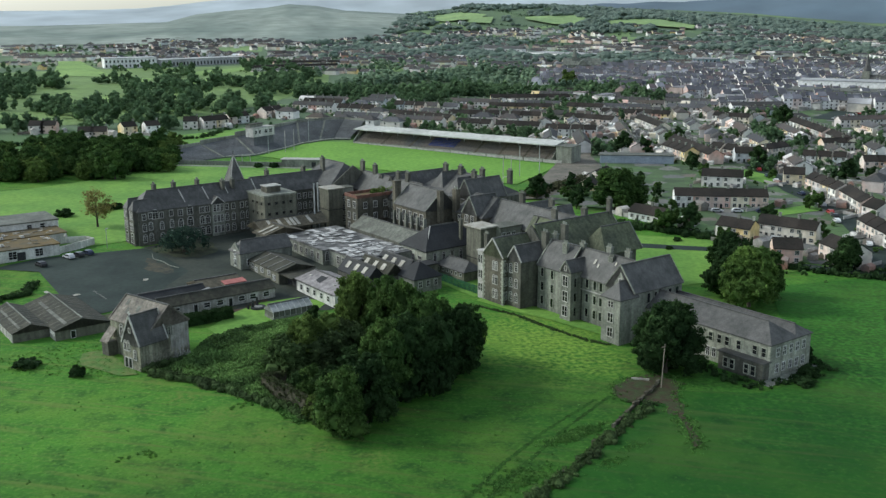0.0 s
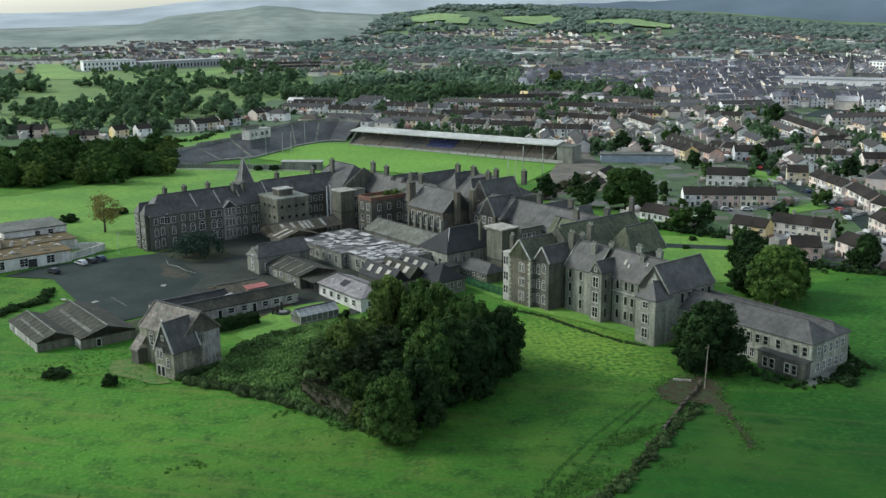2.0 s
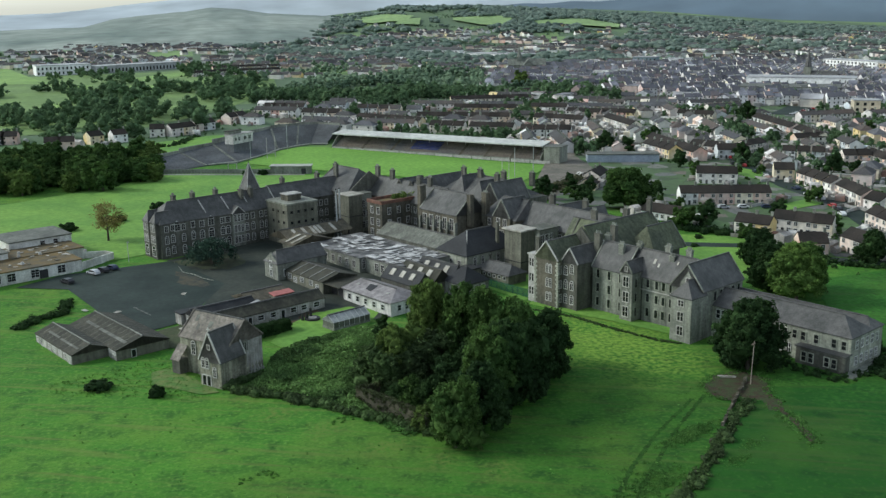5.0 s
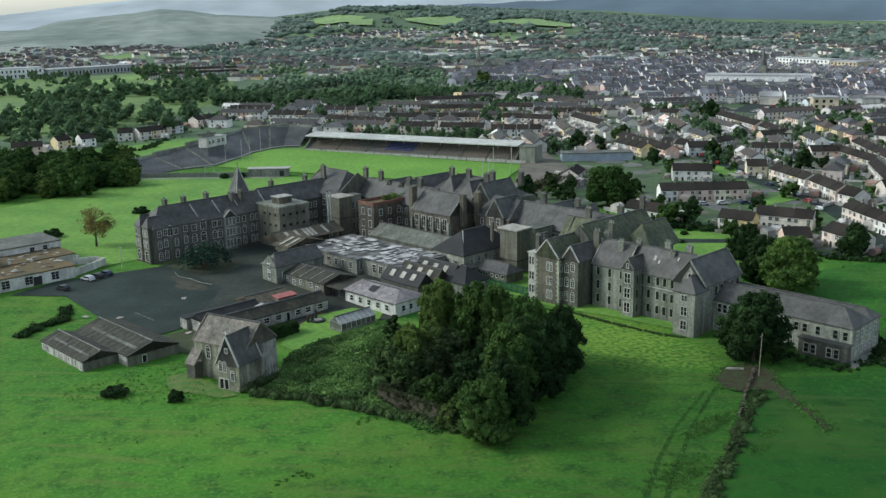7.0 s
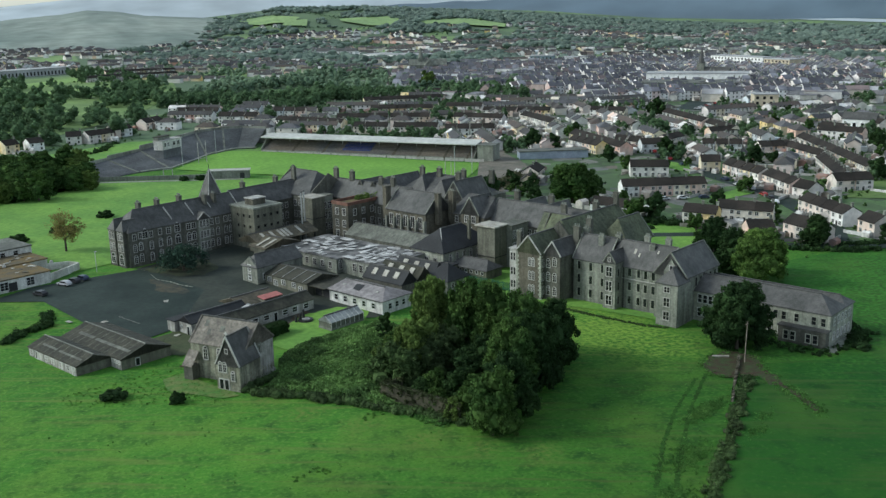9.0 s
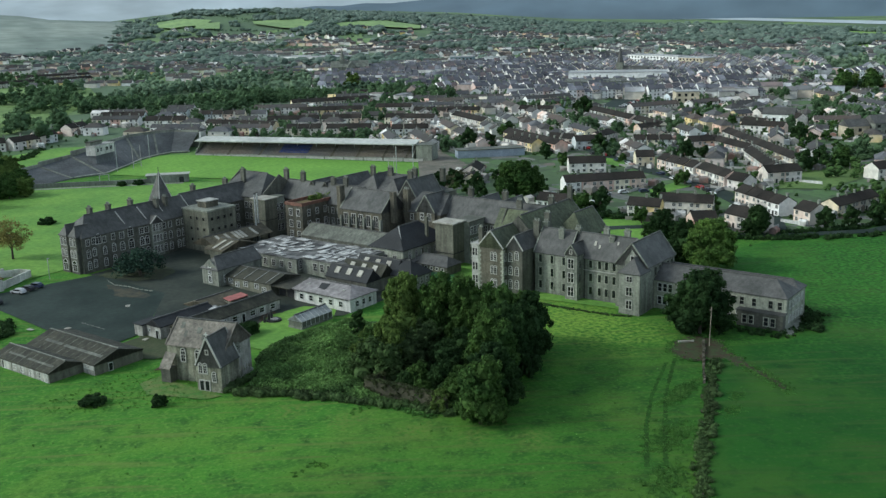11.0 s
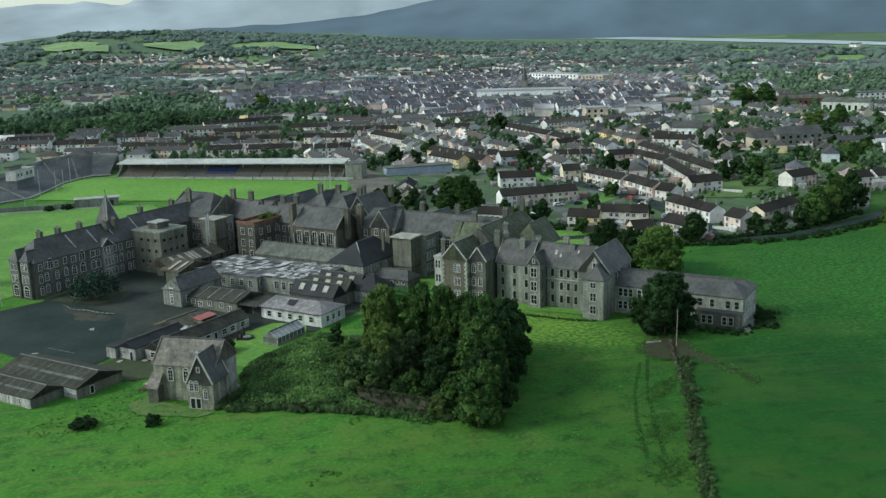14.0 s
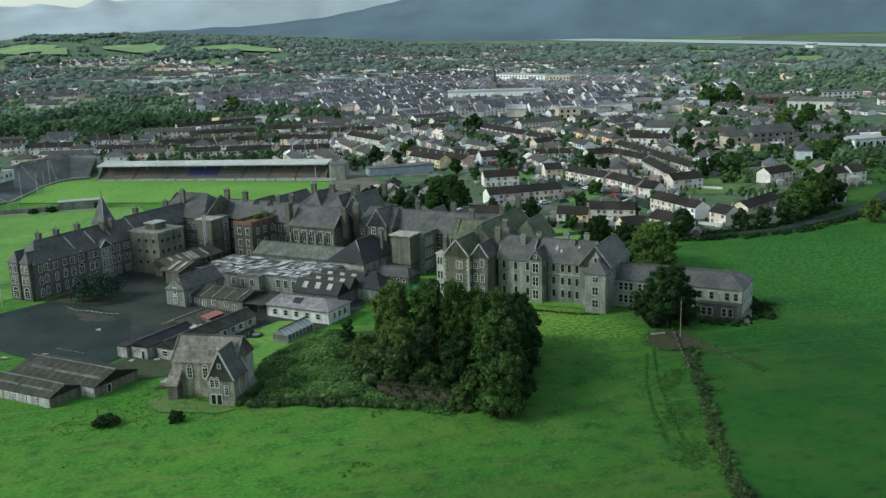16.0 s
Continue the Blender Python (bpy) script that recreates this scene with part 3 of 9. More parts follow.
west.walls(-37.2, -32.8, 117.0, 118.2, 10.6, STONE_GREY, ridge=12.6, axis="b", gables=(True, False), name="entrance_bay", label="pale dressed stone entrance bay")
west.roof(-37.2, -32.8, 117.0, 121, 10.6, 12.6, SLATE, axis="b", over=0.15, coping=STONE_TRIM, name="entrance_roof")
west.windows("-b", 117.0, grid_spots(-36.8, -33.2, 3, (1.3, 4.8, 8.2)), 0.75, 2.1, "cross", STONE_TRIM)
west.walls(-46.5, -41.5, 116.0, 118.2, 3.4, STONE_GREY, name="ground_floor_bay")
west.flat(-46.5, -41.5, 116.0, 118.2, 3.4, SLATE, name="bay_top")
west.windows("-b", 116.0, [(-45.3, 0.9), (-44, 0.9), (-42.7, 0.9)], 0.9, 1.9, "cross", STONE_TRIM)
for a in (-53, -46.5, -38.5, -31, -27.5):
    west.chimney(a, 124.6 if a < -35 else 121.8, 14.2, 17.6 if a < -35 else 17.0)

# ---- stair turret with a steep spire ----
spire = House("spire_turret", "square stone turret with a steep slate spire", "tower", -23, 129.6)
spire.walls(-25.4, -20.6, 127.2, 132, 14.5, STONE_DARK)
bm = bmesh.new()
bmesh.ops.create_cone(bm, cap_ends=True, segments=4, radius1=3.9, radius2=0.05, depth=9.4)
bmesh.ops.rotate(bm, cent=(0, 0, 0), matrix=Matrix.Rotation(radians(45), 3, "Z"), verts=bm.verts)
part("spire", bm, SLATE, spire.ob, m=pose(0, 0, 19.1))
for i, j in ((-1, -1), (1, -1), (1, 1), (-1, 1)):
    bm = bmesh.new()
    add_bar(bm, (i * 2.76, j * 2.76, 14.4), (0, 0, 23.9), 0.25)
    part("hip_ridge", bm, STONE_TRIM, spire.ob)
bm = bmesh.new()
add_bar(bm, (0, 0, 23.8), (0, 0, 25.4), 0.14)
part("finial", bm, IRON, spire.ob)

# ---- north-west range and its corner pavilion ----
range_nw = House("asylum_range", "slate-roofed three-storey stone range of the asylum", "building", -6, 124)
range_nw.walls(-20, 12, 119, 129, 11.6, STONE_DARK)
range_nw.roof(-20, 14, 119, 129, 11.6, 16.4, SLATE, axis="a", coping=STONE_GREY)
range_nw.windows("-b", 119, grid_spots(-12, 1, 6, (1.2, 4.8)), 1.0, 1.6, "arch", STONE_TRIM)
range_nw.windows("-b", 119, grid_spots(-12, 1, 6, (8.4,)), 1.0, 1.7, "sash", STONE_TRIM)
for a in (-13, 1):
    range_nw.chimney(a, 125.5, 15, 18.0)
pavilion = House("corner_pavilion", "tall stone corner pavilion with hipped slate roof", "building", 11, 121)
pavilion.walls(3, 22, 111, 131, 12.6, STONE_DARK, ridge=19.2, axis="b")
pavilion.roof(3, 22, 111, 131, 12.6, 19.0, SLATE, axis="b", hips=(6, 2), coping=STONE_GREY)
pavilion.windows("-b", 111, grid_spots(3.6, 10, 3, (1.4, 5.0, 8.8)), 1.2, 1.9, "pair", STONE_TRIM)
pavilion.windows("-a", 3, grid_spots(112, 119, 3, (1.4, 5.0, 8.8)), 1.2, 1.9, "pair", STONE_TRIM)
pavilion.chimney(8, 124, 16, 20.6)

# ---- north range, behind the courts ----
range_n = House("asylum_range", "long slate-roofed stone range behind the courts", "building", 17, 96)
range_n.walls(12, 22, 78, 112, 11.6, STONE_DARK)
range_n.roof(12, 22, 76, 113, 11.6, 16.8, SLATE, axis="b")
range_n.windows("-a", 12, grid_spots(80, 110, 12, (1.2, 4.8, 8.4)), 0.9, 1.8, "sash", STONE_TRIM)
for b, top in ((104, 19.6), (90, 18.8), (84.5, 19.4), (112, 20)):
    range_n.chimney(17, b, 15.5, top)
for b in (93, 99):
    range_n.walls(20, 26, b - 3, b + 3, 12.5, STONE_DARK, ridge=17.3, axis="a", name="cross_gable")
    range_n.roof(16, 26, b - 3, b + 3, 12.5, 17.2, SLATE, axis="a", over=0.2, coping=STONE_DARK, name="cross_roof")

# ---- tall hall with pointed windows ----
hall = House("asylum_hall", "stone hall with buttresses and tall white-traced windows", "building", 14, 71)
hall.walls(8, 20, 62, 79, 11.8, STONE_BROWN, ridge=17.4, axis="b")
hall.roof(8, 20, 62, 79, 11.8, 17.2, SLATE, axis="b", coping=STONE_GREY)
hall.windows("-a", 8, [(b, 6.9) for b in span(62.8, 78.4, 5)], 1.5, 3.4, "pair", STONE_TRIM)
hall.windows("-a", 8, [(b, 2.2) for b in span(62.8, 78.4, 5)], 1.4, 1.9, "pair", STONE_TRIM)
for b in [62.3, 65.9, 69.1, 72.2, 75.3, 78.7]:
    bm = bmesh.new()
    add_prism(bm, [(-7.0, b - 71 - 0.35, -1), (-7.0, b - 71 + 0.35, -1), (-6.0, b - 71 + 0.35, -1), (-6.0, b - 71 - 0.35, -1)], 0.3, 0, 10.5)
    part("buttress", bm, STONE_GREY, hall.ob)
hall.chimney(10, 80.6, 8, 18.3, 2.4, 1.4, STONE_BROWN, 0)
hall.chimney(12.5, 60.8, 8, 17.6, 1.4, 1.6, STONE_BROWN, 0)

# ---- central block with steep clustered roofs ----
centre = House("asylum_centre", "central stone block with clustered steep slate gables", "building", 36, 80)
centre.walls(26, 48, 62, 96, 12.5, STONE_DARK)
centre.roof(26, 48, 66, 92, 12.5, 18.0, SLATE, axis="b", hips=(5, 5))
for b, a0, top, hip in ((95, 24, 17.4, 0.0), (84, 28, 18.4, 2.6), (74, 27, 17.8, 2.2), (66, 26, 18.6, 0.0)):
    centre.walls(a0, 37, b - 3.9, b + 3.9, 13.0, STONE_DARK, ridge=top if not hip else None, axis="a", name="gable_front")
    centre.roof(a0, 40, b - 3.9, b + 3.9, 13.0, top, SLATE, axis="a", over=0.2, hips=(hip, 0), coping=STONE_GREY, name="gable_roof")
for a, b in ((35, 88), (36, 81), (38, 72), (33, 70), (43, 64)):
    centre.chimney(a, b, 16, 20.2)

# ---- gabled cross wing and the range to the east ----
cross = House("asylum_cross_wing", "gabled stone cross wing with paired windows", "building", 24, 52)
cross.walls(17, 32, 46, 60, 11.6, STONE_BROWN)
cross.roof(17, 32, 46, 60, 11.6, 16.4, SLATE, axis="b", hips=(2, 2))
cross.walls(16.2, 26, 47.5, 54.5, 12.2, STONE_BROWN, ridge=17.2, axis="a", name="gable_front")
cross.roof(16.2, 26, 47.5, 54.5, 12.2, 17.2, SLATE, axis="a", over=0.2, coping=STONE_GREY, name="gable_roof")
cross.windows("-a", 16.2, [(49.6, 9.6), (52.4, 9.6), (51.0, 6.0), (51.0, 2.2)], 1.2, 2.0, "pair", STONE_TRIM)
cross.windows("-a", 17, [(57, 2.0), (57, 5.6), (57, 9.0)], 1.0, 1.8, "sash", STONE_TRIM)
cross.chimney(17.5, 59.3, 9, 18.2, 1.6, 2.0, STONE_BROWN, 3)
range_e = House("asylum_range", "two-tone slate-roofed stone range with white sash windows", "building", 26, 32)
range_e.walls(20, 31, 14, 46, 11.2, STONE_DARK)
range_e.roof(20, 31, 13, 47, 11.2, 16.7, SLATE, axis="b", coping=STONE_GREY)
range_e.windows("-a", 20, grid_spots(17, 45, 11, (1.2, 4.7, 8.2)), 1.1, 1.8, "sash", STONE_TRIM)
for b, a in ((44, 31), (31, 31), (20, 22)):
    range_e.chimney(a, b, 13, 18.4)
for b in (37, 28):
    range_e.walls(29, 36, b - 3, b + 3, 11.5, STONE_DARK, ridge=17.0, axis="a", name="rear_gable")
    range_e.roof(26, 36, b - 3, b + 3, 11.5, 16.8, SLATE, axis="a", over=0.2, name="rear_roof")

# ---- mossy-roofed block that joins the ranges ----
mossy = House("asylum_block", "stone block with a mossy slate roof and tall gable chimney", "building", 16, 8)
mossy.walls(3, 32, 1.5, 15.5, 11.8, STONE_DARK, ridge=19.2, axis="a")
mossy.roof(3, 32, 1.5, 15.5, 11.8, 19.0, SLATE_MOSS, axis="a", hips=(1.5, 0), coping=STONE_GREY)
mossy.walls(14, 21, 12, 22, 12.0, STONE_DARK, ridge=17.5, axis="b", name="link_wall")
mossy.roof(14, 22, 8, 24, 12.0, 17.2, SLATE_MOSS, axis="b", over=0.2, name="link_roof")
mossy.walls(18, 31, -2.5, 3, 11.5, STONE_DARK, name="rear_wing")
mossy.roof(18, 31.5, -4, 6, 11.5, 17.5, SLATE_MOSS, axis="a", over=0.2, hips=(3, 0), coping=STONE_GREY, name="rear_wing_roof")
mossy.chimney(31.6, 8.5, 12, 22.6, 0.9, 1.4)
mossy.chimney(24, 10.4, 17, 20.6, 1.2, 1.6)
mossy.chimney(10, 3.2, 13.5, 19.2, 1.3, 1.6)

# ---- dark gabled block with a white-quoined bay ----
dark = House("gabled_block", "dark rubble-stone block with twin gables and white windows", "building", -2, 8)
dark.walls(-8.2, 4, 6.2, 14.2, 12.4, STONE_BROWN, ridge=16.9, axis="a", gables=(True, False))
dark.roof(-8.2, 6, 6.2, 14.2, 12.4, 16.8, SLATE_MOSS, axis="a", over=0.15, coping=STONE_TRIM)
dark.walls(-6.6, 4, 1.2, 6.4, 12.2, STONE_DARK, ridge=16.0, axis="a", gables=(True, False), name="second_gable")
dark.roof(-6.6, 6, 1.0, 6.4, 12.2, 15.8, SLATE, axis="a", over=0.15, coping=STONE_TRIM, name="second_roof")
dark.windows("-a", -8.2, [(b, z) for b in (8.75, 9.75) for z in (1.6, 5.3, 9.0)], 0.7, 1.7, "arch", STONE_TRIM)
quoins(dark, -8.2, 14.2, 12.3, 1, -1)
quoins(dark, -8.2, 6.2, 12.3)
dark.windows("-a", -6.6, [(4.9, 1.6), (4.9, 5.3), (4.9, 9.0), (2.9, 1.6), (2.9, 5.3), (2.9, 9.6)], 1.0, 1.6, "arch", STONE_TRIM)
dark.windows("-b", 6.2, [(-7.4, 1.6), (-7.4, 5.3), (-7.4, 9.0)], 0.8, 1.9, "sash", STONE_TRIM)
dark.walls(-8.0, -4.8, 14.2, 16.6, 12.6, STONE_TRIM, name="bay", label="pale stone window bay")
dark.flat(-8.0, -4.8, 14.2, 16.6, 12.6, STONE_TRIM, name="bay_top")
dark.windows("-a", -8.0, [(15.0, 2.0), (15.0, 5.6), (15.0, 9.6), (15.9, 2.0), (15.9, 5.6), (15.9, 9.6)], 0.6, 2.0, "plain", STONE_TRIM)
bm = bmesh.new()
for k in range(16):
    add_box(bm, -6.35, -6.15 + (0.55 if k % 2 else 0.25), 5.75, 6.3, k * 0.8, k * 0.8 + 0.5)
part("quoins", bm, STONE_PALE, dark.ob)
dark.chimney(-7.2, 13.9, 12, 17.2, 0.9, 1.2)
dark.chimney(2, 1.8, 13, 18.6, 1.1, 1.8)

# ---- east front: grey limestone infirmary with bay, turret and cross gable ----
front = House("infirmary", "three-storey grey limestone infirmary with bay and corner turret", "building", 4, -14)
front.walls(-0.4, 8, -27, 0.5, 11.2, STONE_GREY, ridge=16.7, axis="b")
front.roof(-0.4, 8, -27, 0.5, 11.2, 16.6, SLATE, axis="b", coping=STONE_GREY)
front.walls(-1.8, 0, -9.6, 0.2, 11.2, STONE_GREY, name="left_front")
front.roof(-1.8, 8, -10.0, 0.4, 11.2, 16.75, SLATE, axis="b", over=0.25, name="left_roof", coping=STONE_GREY)
front.windows("-a", -1.8, [(-1.6, z) for z in (1.4, 5.0, 8.6)] + [(-5.2, z) for z in (1.4, 5.0, 8.6)] + [(-8.8, z) for z in (1.4, 5.0, 8.6)], 0.9, 2.1, "small", STONE_PALE)
front.walls(-3.8, 1, -13.8, -10.2, 12.2, STONE_GREY, ridge=14.8, axis="a", gables=(True, False), name="stair_bay")
front.roof(-3.8, 4, -13.8, -10.2, 12.2, 14.7, SLATE, axis="a", over=0.12, coping=STONE_GREY, name="stair_bay_roof")
front.windows("-a", -3.8, [(-12.0, 1.2), (-12.0, 4.9), (-12.0, 8.7)], 1.6, 2.4, "pair", STONE_TRIM)
front.windows("-a", -3.8, [(-12.0, 12.6)], 0.5, 1.0, "small", STONE_TRIM)
front.windows("-b", -13.8, [(-2.4, z) for z in (1.4, 5.0, 8.6)], 0.7, 2.0, "small", STONE_GREY)
front.windows("-a", -0.4, [(b, z) for b in (-16.0, -18.6, -20.6, -22.8, -25.8) for z in (1.4, 5.0, 8.6)], 0.9, 2.0, "small", STONE_PALE)
bm = bmesh.new()
add_box(bm, -4.6, -4.35, -13.0, 13.2, 7.8, 8.0)
part("string_course", bm, STONE_TRIM, front.ob)
front.walls(-2.6, 13.6, -33, -24.4, 11.6, STONE_GREY, ridge=17.0, axis="a")
front.roof(-2.6, 13.6, -33, -24.4, 11.6, 16.9, SLATE, axis="a", coping=STONE_GREY, name="cross_roof")
front.windows("-b", -33, [(a, z) for a in (2.2, 4.6, 7.0, 9.4, 11.8) for z in (8.4,)], 1.0, 2.2, "small", STONE_GREY)
front.windows("-b", -33, [(12, 1.4), (12, 5.0)], 1.0, 2.0, "small", STONE_GREY)
front.walls(-7.2, -2, -33.2, -27.6, 10.7, STONE_GREY, name="turret")
front.roof(-7.2, -1.6, -33.2, -27.6, 10.7, 13.8, SLATE, axis="a", hips=(2.6, 0.4), over=0.3, name="turret_roof")
front.windows("-a", -7.2, [(-30.4, 8.5)], 1.4, 1.3, "pair", STONE_TRIM)
front.windows("-a", -7.2, [(-30.4, 5.0), (-30.4, 1.6)], 1.5, 2.0, "pair", STONE_TRIM)
front.walls(-2.9, -2.2, -31.0, -27.0, 12.5, STONE_GREY, ridge=15.6, axis="a", name="attic_gable")
front.windows("-a", -2.9, [(-29.0, 12.6)], 0.7, 1.3, "small", STONE_TRIM)
for a, b, top in ((3.8, 0.0, 19.2), (1.6, -6.2, 18.2), (3.8, -10, 18.6), (5.2, -17.6, 19.0), (5.2, -23.6, 19.0), (3.0, -20.4, 17.4)):
    front.chimney(a, b, 14.5, top - 1.0, 0.9, 1.5, STONE_GREY)
for b in (-24.6, -14.2, -9.7):
    bm = bmesh.new()
    add_bar(bm, (-4.5, b + 14, 0), (-4.5, b + 14, 11), 0.14)
    part("downpipe", bm, IRON, front.ob)

# ---- long low wing with a shallow hipped roof ----
low = House("low_ward_wing", "two-storey low stone ward wing with grey hipped roof", "building", 8, -50)
low.walls(1.6, 15.4, -66.5, -33, 7.5, STONE_PALE)
low.roof(1.6, 10.6, -66.5, -32.5, 7.5, 10.6, SLATE, axis="b", hips=(4.4, 0), over=0.3)
low.roof(9.8, 15.4, -66.5, -32.5, 7.5, 9.2, SLATE, axis="b", hips=(2.4, 0), over=0.3, name="rear_roof")
low.windows("-a", 1.6, [(b, 4.6) for b in (-51.5, -53.8, -55.8, -58.8, -62.8, -65.0)], 1.0, 1.8, "plain", STONE_PALE)
low.windows("-a", 1.6, [(b, 1.2) for b in (-51.0, -52.6, -55.0)], 0.9, 1.9, "sash")
low.windows("-a", 1.6, [(b, z) for b in (-34.6, -36.0, -37.4, -39.8, -41.2) for z in (1.3, 4.7)], 1.0, 2.0, "plain")
low.walls(-0.6, 1.7, -66.5, -55.5, 3.7, STONE_DARK, name="lean_to", label="single-storey dark stone front")
low.flat(-0.6, 1.7, -66.5, -55.5, 3.7, SLATE, name="lean_to_top")
low.windows("-a", -0.6, [(b, 0.9) for b in (-57.4, -59.0, -62.6, -64.2)], 1.0, 1.9, "plain", STONE_PALE)
low.windows("-b", -66.5, grid_spots(3, 14, 5, (1.2, 4.6)), 1.0, 1.8, "sash")
bm = bmesh.new()
add_box(bm, -9.6, 9.0, -19.0, -16.4, -0.6, 0.15)
part("plinth", bm, CONCRETE, low.ob)
# small rooflights on the infirmary
for b, a, size in ((-3.2, 0.6, 0.5), (-16.4, 1.6, 0.8), (-17.8, 1.2, 0.6), (-22.6, 2.2, 0.5), (-7.0, 1.9, 0.5)):
    z = 11.2 + (a + 0.4) * 1.286 + 0.30
    roof_patch(front, a, a + size, b, b + size * 0.8, z, z + size * 1.286, SHEET_PALE)


# ---- surfaces of the grounds ----
BARE = [(-26.6, -50.3), (-20.1, -48.4), (-12.7, -51.5), (-14, -57), (-21, -61.8), (-25.6, -68.5), (-34.6, -79.4), (-36.8, -79.8), (-28.6, -68.4), (-26.0, -62.5), (-30.7, -55.5)]
sheet("car_park", [(-104.8, 118.1), (-90, 121.5), (-61, 114.5), (-60, 110), (-60, 83), (-83, 62), (-98, 61), (-96, 82.5), (-94.5, 107)], ASPHALT, "worn dark asphalt car park with faded marks", 0.05)
sheet("courtyard", [(-60, 110), (-61, 116), (-20, 118), (4, 112), (12, 110), (12, 80), (8, 62), (17, 46), (-4, 44), (-26, 30), (-46, 30), (-62, 44), (-84, 46), (-84, 60), (-62, 82)], YARD, "worn dark asphalt yard between the hospital buildings", 0.03)
sheet("lawn", [(-40, 330), (0, 300), (20, 298), (44, 310), (75, 335), (112, 352), (125, 430), (98, 446), (52, 465), (30, 440), (-10, 412), (-70, 400)], LAWN, "bright mown lawn behind the asylum", 0.04, on="world")
sheet("east_lawn", [(32, 4), (36, 50), (48, 62), (66, 48), (90, 20), (98, -12), (92, -22), (60, -14), (40, -8)], LAWN, "bright green lawn east of the asylum", 0.04)
sheet("garden_lawn", [(-76, 34), (-66, 42), (-56, 46), (-46, 44), (-42, 36), (-54, 27), (-66, 22), (-76, 24)], LAWN, "small bright lawn beside the chapel", 0.04)
sheet("court_lawn", [(-9, 17), (-8, 50), (4, 40), (10, 30), (14, 18), (5, 16)], LAWN, "bright grass court behind the green fence", 0.05)
sheet("front_verge", [(-4.5, -27), (-6.5, -10), (-9, 1), (-10.5, 14), (-8, 15), (-2, 0.4), (-0.4, -27)], LAWN, "grass verge along the infirmary front", 0.04)
sheet("drive", [(37, 54), (41, 58), (97, -2), (94, -6)], ASPHALT, "narrow asphalt drive across the lawn", 0.07)
MUD = material("muddy trampled grass", (0.046, 0.029, 0.019), (0.036, 0.058, 0.019), 0.55, rough=0.95, fine=2.2, relief=0.1)
sheet("bare_ground", BARE, MUD, "trampled bare earth under the tree", 0.05, ragged=1.2)
ROUGH = material("rough dry grass", (0.128, 0.160, 0.048), (0.066, 0.160, 0.029), 0.45, rough=0.95, fine=1.6, relief=0.08)
sheet("chapel_rough", [(-99, 33), (-104, 34), (-107, 29), (-107, 22), (-104, 16), (-100, 14.5), (-98.8, 18), (-98.8, 28)], ROUGH, "rough dry grass round the disused chapel", 0.05, ragged=1.6)
sheet("yard_path", [(-98, 38), (-84, 46), (-62, 44), (-56, 48), (-50, 46), (-60, 41), (-80, 41), (-96, 33)], EARTH, "muddy track behind the chapel", 0.04, ragged=0.8)

# tone 0.76 holds a deeper sward together with painted cloud shade
sheet("east_pasture", [(-20, -57), (-34, -63.5), (-54, -71.5), (-76, -79), (-106, -90), (-150, -110), (-150, -190), (60, -190), (150, -96), (98, -38), (60, -24), (20, -60), (14, -72), (-6, -70)], ground_material("darker pasture", 0.76, 0.82, even=0.07), "darker green pasture beyond the field wall", 0.02)
sheet("cedar_bed", [(-60.5, 113), (-52, 116.5), (-44, 115), (-41, 107), (-45, 97), (-52, 94.5), (-58, 99)], material("rough bed", (0.050, 0.062, 0.030), (0.034, 0.038, 0.024), 0.35, rough=0.95, fine=1.5), "dark rough bed around the cedar", 0.1, ragged=0.9)
sheet("bramble_bed", [(-96, 12), (-88, 17), (-82, 24), (-74, 28.5), (-62, 28.5), (-50, 27), (-42, 14), (-40, -6), (-46, -18), (-60, -28), (-72, -33), (-79, -35), (-82, -29), (-87, -12)], material("leaf litter and nettles", (0.035, 0.06, 0.018), (0.022, 0.04, 0.014), 0.3, rough=0.95), "dark nettle and leaf litter ground", 0.0)
sheet("rough_yard", [(-68, 53), (-83, 61), (-96, 60.5), (-97, 48), (-90, 41), (-76, 43), (-62, 46)], material("muddy grass", (0.060, 0.068, 0.034), (0.045, 0.062, 0.026), 0.3, rough=0.95, fine=1.5), "muddy trampled grass beside the sheds", 0.06, ragged=0.9)
# kerb of the car park
kerb = thing("kerb", "pale concrete kerb edging the car park", "kerb", on_site(-60, 100))
line = [(-30, 21.4), (-15, 17.6), (0, 13.5), (-0.7, 9.5), (-3.5, 0.8), (-2.4, -4.0), (-2.6, -9.4), (-1.5, -14.3)]
for p, q in zip(line[:-1], line[1:]):
    n = max(2, int(math.dist(p, q) / 1.6))
    for k in range(n):
        f0, f1 = k / n, (k + 0.7) / n
        bm = bmesh.new()
        add_bar(bm, (p[0] + (q[0] - p[0]) * f0, p[1] + (q[1] - p[1]) * f0, 0.2), (p[0] + (q[0] - p[0]) * f1, p[1] + (q[1] - p[1]) * f1, 0.2), 0.22)
        part("kerb_stone", bm, CONCRETE, kerb)

